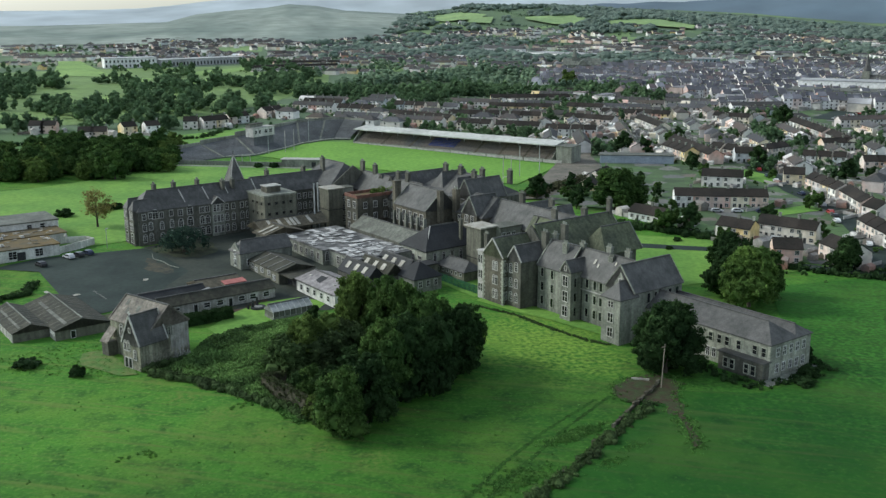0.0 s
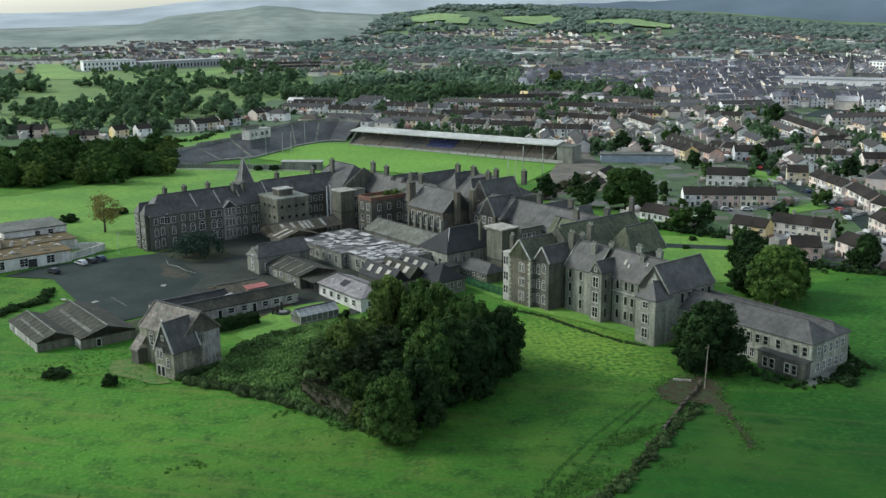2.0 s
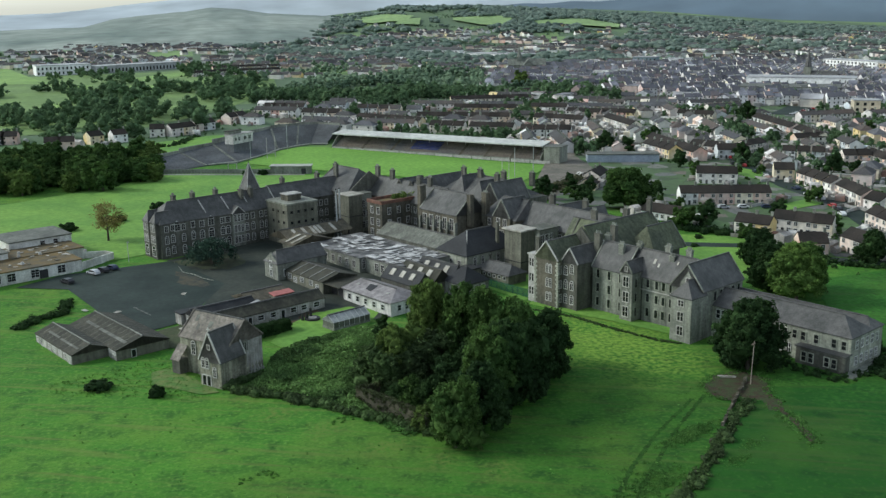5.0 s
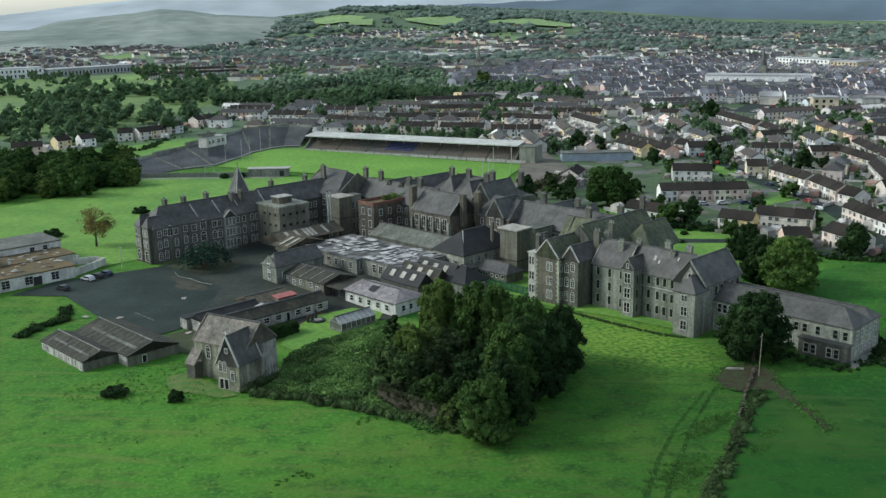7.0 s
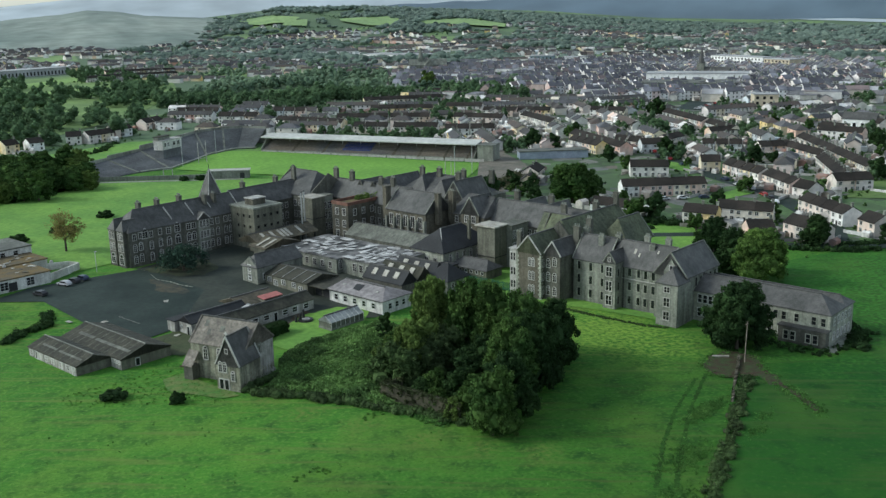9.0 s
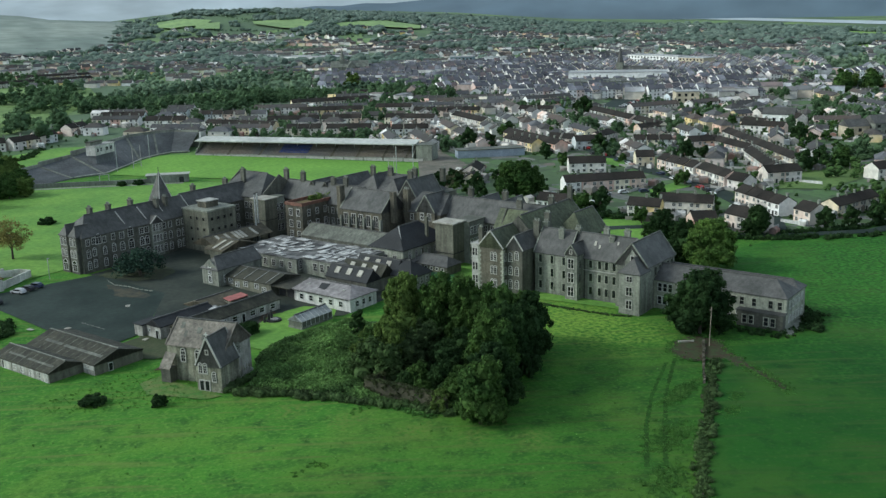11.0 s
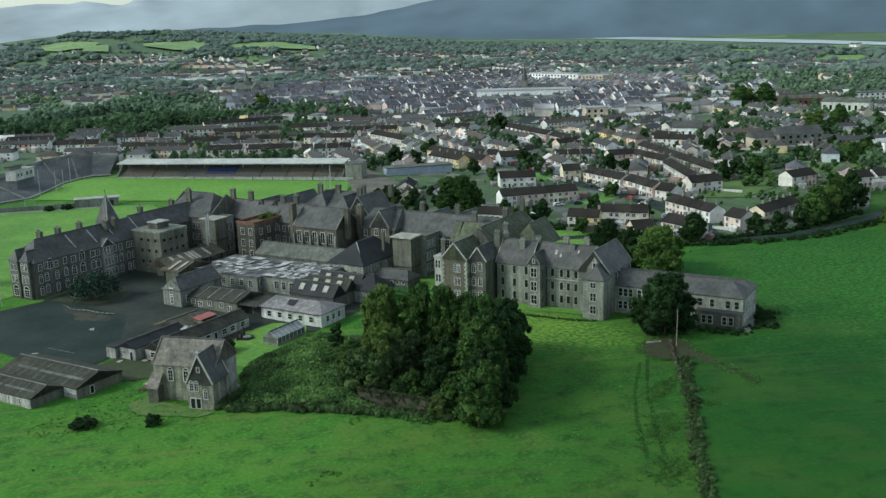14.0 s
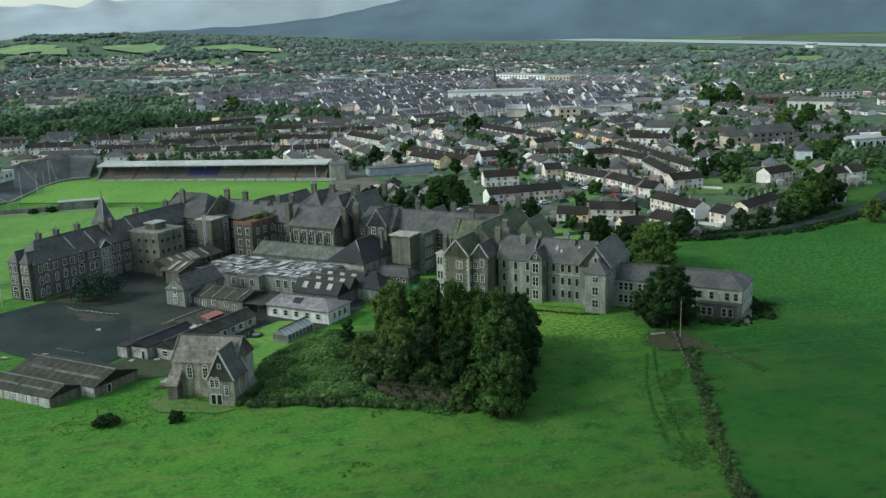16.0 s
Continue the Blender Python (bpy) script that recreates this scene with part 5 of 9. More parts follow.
# the old plaster of the end gable hangs down in ragged strips
bm = bmesh.new()
drips = []
for k in range(21):
    x = 4.7 - k * 0.24
    drips.append((x, -4.86, rng.uniform(0.6, 2.4) if k % 2 else rng.uniform(1.6, 3.0)))
add_prism(bm, [(-0.1, -4.86, 11.9), (4.7, -4.86, 7.8)] + drips + [(-0.1, -4.86, 3.4)], 0, 0.09, 0)
part("plaster", bm, RENDER_DIRTY, chapel.ob, "ragged stained plaster on the end gable")
for k in range(12):
    a = -0.2 + k * 0.42
    bm = bmesh.new()
    add_box(bm, a, a + rng.uniform(0.16, 0.3), -5.1 + rng.uniform(-0.2, 0.1), -4.8, -0.6, rng.uniform(0.5, 1.9))
    part("plinth_stone", bm, STONE_TRIM, chapel.ob)
# patches where slates have slipped, and a lead strip at the foot of the porch roof
for k, (y, z0, w) in enumerate(((1.0, 8.8, 0.9), (2.4, 9.8, 1.3), (5.6, 9.1, 0.8), (7.0, 10.4, 1.0))):
    bm = bmesh.new()
    x0 = -5.0 + (z0 - 7.8) * 1.14
    add_prism(bm, [(x0, y, z0 + 0.24), (x0 + 1.1, y + 0.1, z0 + 1.2), (x0 + 1.1, y + w, z0 + 1.2), (x0, y + w * 0.8, z0 + 0.24)], -0.02, 0, 0.04)
    part("slate_patch", bm, SHEET_GREY, nave_roof)
bm = bmesh.new()
add_bar(bm, (-8.9, -3.15, 11.4), (-8.9, -3.15, 12.8), 0.2)
add_bar(bm, (-8.9, -3.6, 12.35), (-8.9, -2.7, 12.35), 0.18)
part("cross", bm, STONE_TRIM, chapel.ob)

# ---- white building with moss-grown flat roofs ----
mossb = House("clinic", "white low clinic with moss-grown flat roofs and vents", "building", -92, 140)
mossb.walls(-112, -84, 122.5, 136, 3.3, RENDER_WHITE)
mossb.flat(-112, -84, 122.5, 136, 3.3, MOSS_ROOF, 0.35)
mossb.walls(-112, -78, 135.8, 150, 3.6, RENDER_WHITE, name="rear_wall")
mossb.flat(-112, -78, 135.8, 150, 3.6, MOSS_ROOF, 0.35, name="rear_roof")
mossb.walls(-96, -77, 147, 162, 5.8, RENDER_WHITE, name="upper_wall")
mossb.flat(-96, -77, 147, 162, 5.8, SHEET_GREY, 0.35, name="upper_roof")
mossb.walls(-114, -100, 136, 149, 5.6, RENDER_WHITE, name="far_wall")
mossb.flat(-114, -100, 136, 149, 5.6, SHEET_GREY, 0.35, name="far_roof")
mossb.windows("-b", 122.5, [(a, 0.6) for a in (-108, -104, -97.5, -90)], 2.2, 2.2, "cross")
mossb.windows("-b", 147, [(-82, 3.9), (-86, 3.9)], 1.4, 1.3, "plain")
mossb.windows("-b", 136, [(-110, 4.2), (-106, 4.2)], 1.4, 1.2, "plain")
bm = box_bm(-4.3, -1.9, -17.7, -17.4, 0, 2.4)
part("doorway", bm, ROOF_BLACK, mossb.ob, "dark glazed entrance")
rng = random.Random(8)
for k in range(16):
    bm = bmesh.new()
    x, y = rng.uniform(-19, 12), rng.uniform(-16, 9)
    bmesh.ops.create_cone(bm, cap_ends=True, segments=10, radius1=0.55, radius2=0.4, depth=0.7)
    part("roof_vent", bm, STONE_TRIM, mossb.ob, m=pose(x, y, 4.2))
for k in range(46):
    bm = bmesh.new()
    x, y = (rng.uniform(-19, 7), rng.uniform(-16.5, -5)) if k % 2 else (rng.uniform(-8, 13), rng.uniform(-3.5, 6.5))
    sx, sy = rng.uniform(0.4, 2.2), rng.uniform(0.4, 1.6)
    z = 3.72 if k % 2 else 4.02
    add_prism(bm, [(x, y, z), (x + sx, y + rng.uniform(-0.3, 0.3), z), (x + sx * 0.9, y + sy, z), (x + rng.uniform(-0.3, 0.3), y + sy * 0.8, z)], 0, 0, rng.uniform(0.04, 0.2))
    part("roof_debris", bm, SHEET_PALE if k % 3 else SHEET_BROWN, mossb.ob, "fallen slab on the mossy roof")
garden_wall = House("garden_wall", "white rendered garden wall", "wall", -76, 127)
bm = bmesh.new()
for p, q in (((-84, 123.6), (-71.6, 129.2)), ((-71.6, 129.2), (-72.6, 133)), ((-72.6, 133), (-80, 137))):
    d = Vector((q[0] - p[0], q[1] - p[1], 0))
    s = Vector((-d.y, d.x, 0)).normalized() * 0.18
    add_prism(bm, [(p[0] + 76 + s.x, p[1] - 127 + s.y, -0.5), (q[0] + 76 + s.x, q[1] - 127 + s.y, -0.5), (q[0] + 76 - s.x, q[1] - 127 - s.y, -0.5), (p[0] + 76 - s.x, p[1] - 127 - s.y, -0.5)], 0, 0, 2.7)
part("wall", bm, RENDER_WHITE, garden_wall.ob)

# ---- green steel fence across the court ----
fence = House("steel_fence", "green steel palisade fence", "fence", -7, 32)
for k in range(18):
    b = 15.5 + k * 2.0
    part("post", box_bm(-0.06, 0.06, b - 32 - 0.06, b - 32 + 0.06, -0.3, 2.4), FENCE_GREEN, fence.ob)
    for j in range(10):
        part("pale", box_bm(-0.03, 0.03, b - 32 + 0.12 + j * 0.19, b - 32 + 0.2 + j * 0.19, 0.05, 2.3), FENCE_GREEN, fence.ob)
    for z in (0.4, 1.9):
        part("rail", box_bm(-0.05, -0.03, b - 32, b - 32 + 2.0, z, z + 0.1), FENCE_GREEN, fence.ob)

# ---- greenhouse and the iron garden ornament ----
GLAZING = material("whitewashed glazing", (0.36, 0.37, 0.36), (0.22, 0.23, 0.22), 0.6, rough=0.4)
gh = House("greenhouse", "small weathered greenhouse on a low wall", "greenhouse", -54, 33)
gh.walls(-60.5, -49.5, 30.6, 35.2, 0.7, CONCRETE, name="base_wall")
gh.walls(-60.4, -49.6, 30.7, 35.1, 2.1, SHEET_GREY, ridge=3.5, axis="a", name="glazing")
gh.roof(-60.5, -49.5, 30.6, 35.2, 2.1, 3.5, GLAZING, axis="a", over=0.05, thick=0.08)
for k in range(8):
    x = -6.4 + k * 1.54
    bm = bmesh.new()
    add_bar(bm, (x, -2.45, 0.6), (x, -2.45, 2.2), 0.09)
    add_bar(bm, (x, -2.45, 2.2), (x, -0.1, 3.66), 0.09)
    part("glazing_bar", bm, FRAME_WHITE, gh.ob)
orn = thing("garden_ornament", "dark iron garden ornament with ring and posts", "ornament", on_site(-58.8, 42))
bm = bmesh.new()
bmesh.ops.create_cone(bm, cap_ends=True, segments=20, radius1=2.0, radius2=1.9, depth=0.6)
part("basin", bm, IRON, orn, m=pose(0, 0, 0.3))
for x, y, z in ((-1.2, 0.5, 2.2), (0.2, 1.0, 2.8), (-2.3, 0.9, 1.8)):
    bm = bmesh.new()
    bmesh.ops.create_cone(bm, cap_ends=True, segments=10, radius1=0.4, radius2=0.28, depth=z)
    part("post", bm, IRON, orn, m=pose(x, y, z / 2))
bm = bmesh.new()
bmesh.ops.create_cone(bm, cap_ends=True, segments=20, radius1=1.1, radius2=1.1, depth=0.1)
part("water", bm, STONE_TRIM, orn, m=pose(0, 0, 0.62))

# ---- parked cars and lamp ----
def car(m, colour, label):
    ob = thing("car", label, "car", m, "parked cars")
    bm = bmesh.new()
    add_prism(bm, [(-2.1, -0.85, 0.35), (2.1, -0.85, 0.35), (2.15, -0.85, 0.75), (1.25, -0.85, 0.92), (0.6, -0.85, 1.42), (-1.2, -0.85, 1.45), (-2.05, -0.85, 0.95)], 0, 1.7, 0)
    part("body", bm, colour, ob)
    bm = bmesh.new()
    add_prism(bm, [(1.12, -0.87, 0.95), (0.58, -0.87, 1.34), (-1.15, -0.87, 1.37), (-1.75, -0.87, 0.98)], 0, 1.74, 0)
    part("side_glass", bm, GLASS, ob)
    for x in (-1.3, 1.3):
        for y in (-0.8, 0.8):
            bm = bmesh.new()
            bmesh.ops.create_cone(bm, cap_ends=True, segments=12, radius1=0.32, radius2=0.32, depth=0.22)
            part("wheel", bm, ROOF_BLACK, ob, m=pose(x, y, 0.32, 90))
    return ob


PAINT = [material(n, c, tuple(v * 0.8 for v in c), 0.5, rough=0.3, spec=0.5) for n, c in (("silver paint", (0.5, 0.5, 0.52)), ("black paint", (0.03, 0.03, 0.035)), ("dark blue paint", (0.03, 0.04, 0.08)), ("white paint", (0.7, 0.7, 0.7)), ("red paint", (0.35, 0.03, 0.03)))]
for a, b, p, label in ((-92.4, 112.6, 1, "black hatchback parked on the asphalt"), (-83.4, 116.2, 0, "silver hatchback parked on the asphalt"), (-80.4, 116.8, 1, "black saloon parked on the asphalt"), (-77.4, 117.4, 2, "dark blue saloon parked on the asphalt")):
    car(on_site(a, b, 0.17, 105), PAINT[p], label)
lamp = thing("lamp_post", "slim steel lamp post on the lawn", "lamp post", on_site(-69.8, 122.5))
part("pole", box_bm(-0.07, 0.07, -0.07, 0.07, -0.2, 6), GALV, lamp)
part("lantern", box_bm(-0.15, 0.5, -0.15, 0.15, 6, 6.2), GALV, lamp)

# ---- leaning pole, wall stub and rails at the field gate ----
POLE_WOOD = material("weathered pole", (0.30, 0.26, 0.21), (0.20, 0.17, 0.14), 0.8)
pole = thing("utility_pole", "leaning grey timber pole", "pole", on_site(-19.2, -56.4))
bm = bmesh.new()
bmesh.ops.create_cone(bm, cap_ends=True, segments=8, radius1=0.12, radius2=0.07, depth=9.5)
part("shaft", bm, POLE_WOOD, pole, m=pose(0.25, 0.1, 4.5, 0, 3, 0))
bm = box_bm(-0.6, 0.6, -0.08, 0.08, 8.6, 8.8)
part("crossarm", bm, TIMBER, pole, m=pose(0.25, 0.1, 0))
log = thing("fallen_beam", "pale fallen beam on bare earth", "beam", on_site(-19.3, -50.8, 0.25, -50))
part("beam", box_bm(-1.8, 1.8, -0.2, 0.2, -0.2, 0.25), SHEET_PALE, log)
rng = random.Random(5)
stub = thing("field_wall", "broken low stone field wall with mossy gaps", "wall", on_site(-45, -67))
for k in range(70):
    t = k / 69
    a, b = -18.0 + t * -77.5, -54.6 + t * -31.5
    if rng.random() < 0.85 and t > 0.3:
        continue
    bm = bmesh.new()
    hgt = rng.uniform(0.6, 1.1) * (1.0 if t < 0.3 else 0.5)
    add_box(bm, -0.5, 0.5, -0.25, 0.25, -0.3, hgt)
    for v in bm.verts:
        v.co += Vector((rng.uniform(-0.15, 0.15), rng.uniform(-0.12, 0.12), rng.uniform(-0.1, 0.1)))
    part("stone", bm, MOULD_STONE if k % 4 else STONE_BROWN, stub, m=pose(a + 45 + rng.uniform(-0.2, 0.2), b + 67 + rng.uniform(-0.2, 0.2), 0, 0, 0, 20))


# ---- stadium beyond the asylum ----
STAND = pose(139.4, 520.6, 2.0, 0, 0, -46.5)
sheet("pitch", [(88, 482), (101.5, 503), (112, 520), (124, 529), (134, 525), (139.4, 519.5), (222, 426), (220, 420), (189, 378.6), (180, 384), (104, 464)], PITCH, "bright mown playing field with white lines", 0.18, on="world")
SEATS = material("brown and grey seats", (0.15, 0.125, 0.10), (0.10, 0.10, 0.10), 0.05, fine=0.8, island=0.25)
SEATS_BLUE = material("blue seats", (0.03, 0.045, 0.17), (0.02, 0.03, 0.11), 0.5)
stand = thing("grandstand", "long covered grandstand with pale roof and tiered seats", "stadium stand", STAND)
LENGTH = 120.0
for k in range(9):
    part("tier", box_bm(0, LENGTH, 1.2 + k * 1.2, 2.4 + k * 1.2, -1.0, 0.8 + k * 0.55), SEATS if k else CONCRETE, stand)
for k in range(2, 8):
    part("seat_block", box_bm(47, 63, 1.3 + k * 1.2, 2.0 + k * 1.2, 0.8 + k * 0.55, 1.25 + k * 0.55), SEATS_BLUE, stand, "block of blue seats")
for x in (18, 36, 76, 90, 104, 116):
    bm = bmesh.new()
    ring = []
    for k in range(9):
        ring += [(x, 1.15 + k * 1.2, 0.86 + k * 0.55), (x, 2.35 + k * 1.2, 0.86 + k * 0.55)]
    add_prism(bm, ring + [(x, 11.95, -0.5), (x, 1.15, -0.5)], 1.3, 0, 0)
    part("aisle", bm, SHEET_BROWN, stand)
bm = bmesh.new()
add_box(bm, -0.5, LENGTH + 0.5, 12.0, 12.4, -1, 8.0)
part("back_wall", bm, CONCRETE, stand)
for x in (-0.5, LENGTH + 0.2):
    bm = bmesh.new()
    add_prism(bm, [(x, 1.2, -1), (x, 12.4, -1), (x, 12.4, 8.0), (x, 9, 7.4), (x, 1.2, 1.4)], 0.3, 0, 0)
    part("end_wall", bm, CONCRETE, stand)
bm = bmesh.new()
add_prism(bm, [(-1, 2.4, 6.9), (-1, 12.8, 8.1), (-1, 12.8, 8.5), (-1, 2.4, 7.4)], LENGTH + 2, 0, 0)
part("roof", bm, material("pale roof sheeting", (0.48, 0.48, 0.44), (0.36, 0.36, 0.33), 0.05, rough=0.6), stand, "pale grey sheet roof")
for k in range(12):
    x = 2 + k * (LENGTH - 4) / 11
    part("roof_post", box_bm(x - 0.15, x + 0.15, 9.6, 9.9, 3, 7.8), GALV, stand)
for k in range(12):
    part("barrier", box_bm(0.6 + k * 10.5, 10.4 + k * 10.5, -0.1, 0.1, -0.8, 0.7), STONE_TRIM, stand, "white pitchside barrier")
tower = thing("stand_end_tower", "grey block beside the end of the stand", "building", STAND @ pose(LENGTH + 5, 4, 0))
part("wall", box_bm(-3, 5, -2, 8, -1, 7), CONCRETE, tower)
part("roof", box_bm(-3.3, 5.3, -2.3, 8.3, 7, 7.3), SHEET_GREY, tower)
shedb = thing("blue_grey_store", "long pale blue-grey store behind the stand", "building", pose(262, 425, 1, 0, 0, -20))
part("wall", box_bm(-17, 17, -4, 4, -1, 4), material("pale blue-grey cladding", (0.32, 0.36, 0.42), (0.24, 0.27, 0.32), 0.3), shedb)
part("roof", box_bm(-17.4, 17.4, -4.4, 4.4, 4, 4.4), SHEET_GREY, shedb)

# open terraces round the far end
INNER = [(50, 468, 0.4), (71, 482, 0.3), (86, 486, 0.3), (100, 505, 0.3), (111, 522, 0.3), (123, 533, 0.3), (131, 537, 0.3), (139, 533, 0.3)]
OUTER = [(46, 490, 3.2), (60, 503, 4.2), (77.6, 520, 5.2), (98, 541, 6.8), (113, 559, 7.6), (129.5, 565, 8), (140.6, 563, 8.2), (151, 552, 8.2)]
terrace = thing("stadium_terrace", "curved grey concrete standing terrace", "terrace", pose(100, 520, 2))
STEPS = 20
for i in range(len(INNER) - 1):
    bm, rails = bmesh.new(), []
    for p, q in ((INNER[i], OUTER[i]), (INNER[i + 1], OUTER[i + 1])):
        line = [bm.verts.new((p[0] - 100, p[1] - 520, -1.5))]
        for k in range(STEPS):
            z = p[2] + (q[2] - p[2]) * (k + 1) / STEPS
            for f in (k / STEPS, (k + 1) / STEPS):
                line.append(bm.verts.new((p[0] + (q[0] - p[0]) * f - 100, p[1] + (q[1] - p[1]) * f - 520, z)))
        rails.append(line)
    for k in range(len(rails[0]) - 1):
        bm.faces.new((rails[0][k], rails[0][k + 1], rails[1][k + 1], rails[1][k]))
    part("terrace_bank", bm, TERRACE, terrace)
for i in (1, 2, 4, 5):
    bm = bmesh.new()
    p, q = INNER[i], OUTER[i]
    ring = []
    for k in range(STEPS):
        z = p[2] + (q[2] - p[2]) * (k + 1) / STEPS + 0.2
        for f in (k / STEPS, (k + 1) / STEPS):
            ring.append((p[0] + (q[0] - p[0]) * f - 100, p[1] + (q[1] - p[1]) * f - 520, z))
    side = Vector((q[1] - p[1], p[0] - q[0], 0)).normalized() * 1.1
    ring = [(x - side.x / 2, y - side.y / 2, z) for x, y, z in ring + [(q[0] - 100, q[1] - 520, -1), (p[0] - 100, p[1] - 520, -1)]]
    add_prism(bm, ring, side.x, side.y, 0)
    part("stair_aisle", bm, CONCRETE, terrace, "pale concrete stair aisle")
bm = bmesh.new()
for p, q in zip(OUTER[:-1], OUTER[1:]):
    d = Vector((q[0] - p[0], q[1] - p[1], 0))
    s = Vector((-d.y, d.x, 0)).normalized() * 0.4
    add_prism(bm, [(p[0] - 100, p[1] - 520, -2), (q[0] - 100, q[1] - 520, -2), (q[0] - 100 + s.x, q[1] - 520 + s.y, -2), (p[0] - 100 + s.x, p[1] - 520 + s.y, -2)], 0, 0, max(p[2], q[2]) + 3.2)
part("rim_wall", bm, CONCRETE, terrace)
bm = bmesh.new()
for p, q in zip(INNER[1:-1], INNER[2:]):
    add_bar(bm, (p[0] - 99, p[1] - 521, 0.9), (q[0] - 99, q[1] - 521, 0.9), 0.5)
part("barrier", bm, STONE_TRIM, terrace, "white pitchside barrier")
pav = thing("press_box", "white flat-roofed press box on the terrace rim", "building", pose(90.2, 510.8, 2, 0, 0, 45))
part("wall", box_bm(-8, 8, -2.6, 2.6, 6.8, 11.2), RENDER_WHITE, pav)
part("base", box_bm(-7.4, 7.4, -2.2, 2.2, -1, 6.8), TERRACE, pav)
part("roof", box_bm(-8.4, 8.4, -3.0, 3.0, 11.2, 11.5), STONE_TRIM, pav)
part("upper_room", box_bm(-7.6, 2.2, 0.2, 2.8, 11.5, 13.0), CONCRETE, pav)
part("upper_roof", box_bm(-8.0, 2.6, -0.4, 3.2, 13.0, 13.3), SHEET_DARK, pav)
for x in (-6, -3.2, 1.4, 5.0):
    window(pav, pose(x, -2.6, 8.4), 2.0 if x > 0 else 1.4, 1.7, "sash", None)
for x, y, turn in ((104, 496, 43), (186, 383, 43)):
    goal = thing("goal_posts", "tall white goal posts with net", "goal", pose(x, y, 2, 0, 0, turn), "goals")
    for s in (-3.25, 3.25):
        part("upright", box_bm(s - 0.1, s + 0.1, -0.1, 0.1, -0.2, 11), STONE_TRIM, goal)
    part("crossbar", box_bm(-3.25, 3.25, -0.09, 0.09, 2.4, 2.6), STONE_TRIM, goal)
for x, y in ((93, 489), (116, 521), (206, 401), (196, 398)):
    pole_ = thing("net_pole", "tall slim pale pole behind the goal", "pole", pose(x, y, 2), "net poles")
    part("shaft", box_bm(-0.13, 0.13, -0.13, 0.13, -0.2, 13), GALV, pole_)
dug = thing("changing_rooms", "low grey changing rooms with pale flat roof", "building", pose(106, 446, 2, 0, 0, -19))
part("wall", box_bm(-9, 9, -2.4, 2.4, -1, 3.4), CONCRETE, dug)
part("roof", box_bm(-9.5, 9.5, -2.9, 2.9, 3.4, 3.75), STONE_TRIM, dug)
part("doorway", box_bm(5, 7, -2.5, -2.35, 0, 2.4), ROOF_BLACK, dug)
walls_ = thing("boundary_wall", "grey concrete boundary wall of the stadium", "wall", pose(75, 457, 2, 0, 0, -22))
part("wall", box_bm(-26, 26, -0.2, 0.2, -1, 2.0), CONCRETE, walls_)
part("path", box_bm(-28, 40, -5.6, -2.4, -0.4, 0.2), CONCRETE, walls_)
gatep = thing("pale_gate", "pale steel goal frame by the boundary wall", "gate", pose(81, 459, 2, 0, 0, -22))
for s in (-2, 2):
    part("post", box_bm(s - 0.15, s + 0.15, -0.15, 0.15, -0.3, 4.2), STONE_TRIM, gatep)
part("bar", box_bm(-2, 2, -0.12, 0.12, 4.0, 4.2), STONE_TRIM, gatep)

# ---- the town: houses, each of them with its roof, chimney, door and windows ----
PASTEL = ((0.792, 0.781, 0.759), (0.682, 0.572, 0.363), (0.627, 0.429, 0.286), (0.781, 0.770, 0.748), (0.660, 0.638, 0.616), (0.737, 0.660, 0.506), (0.627, 0.341, 0.264), (0.704, 0.517, 0.187), (0.583, 0.550, 0.473), (0.737, 0.572, 0.495), (0.605, 0.539, 0.528), (0.715, 0.473, 0.363), (0.759, 0.726, 0.660), (0.528, 0.572, 0.605))
HOUSE_WALL = material("painted house wall", PASTEL[0], (0.60, 0.56, 0.50), 0.06, palette=PASTEL)
TOWN_WALL = material("painted town wall", PASTEL[0], (0.60, 0.57, 0.55), 0.03, palette=PASTEL, island=1.0)
HOUSE_ROOF = material("house roof tiles", (0.036, 0.030, 0.026), (0.022, 0.020, 0.018), 0.12, rough=0.9, objects=0.2, fine=1.4, spec=0.15)
# palette raised so that the far tiles look paled by haze
TOWN_ROOF = material("town roof tiles", (0.177, 0.164, 0.167), (0.073, 0.072, 0.073), 0.05, rough=0.9, spec=0.15, island=1.0, fine=1.0, palette=((0.077, 0.068, 0.063), (0.059, 0.055, 0.052), (0.125, 0.125, 0.137), (0.100, 0.078, 0.067), (0.067, 0.067, 0.073), (0.088, 0.074, 0.063)))
CENTRE_WALL = material("painted fronts of the centre", (0.7, 0.68, 0.66), (0.52, 0.50, 0.49), 0.05, palette=((0.86, 0.85, 0.84), (0.80, 0.72, 0.66), (0.84, 0.80, 0.80), (0.70, 0.52, 0.46), (0.78, 0.70, 0.50), (0.66, 0.64, 0.66), (0.82, 0.74, 0.72), (0.58, 0.36, 0.30)), island=1.0)
# slate palette raised likewise, with distance haze in the colour
CENTRE_SLATE = material("town centre slates", (0.180, 0.185, 0.215), (0.075, 0.077, 0.091), 0.05, rough=0.85, spec=0.2, island=1.0, fine=1.0, palette=((0.107, 0.105, 0.121), (0.173, 0.170, 0.198), (0.075, 0.072, 0.082), (0.255, 0.255, 0.289), (0.143, 0.112, 0.112), (0.092, 0.091, 0.106)))
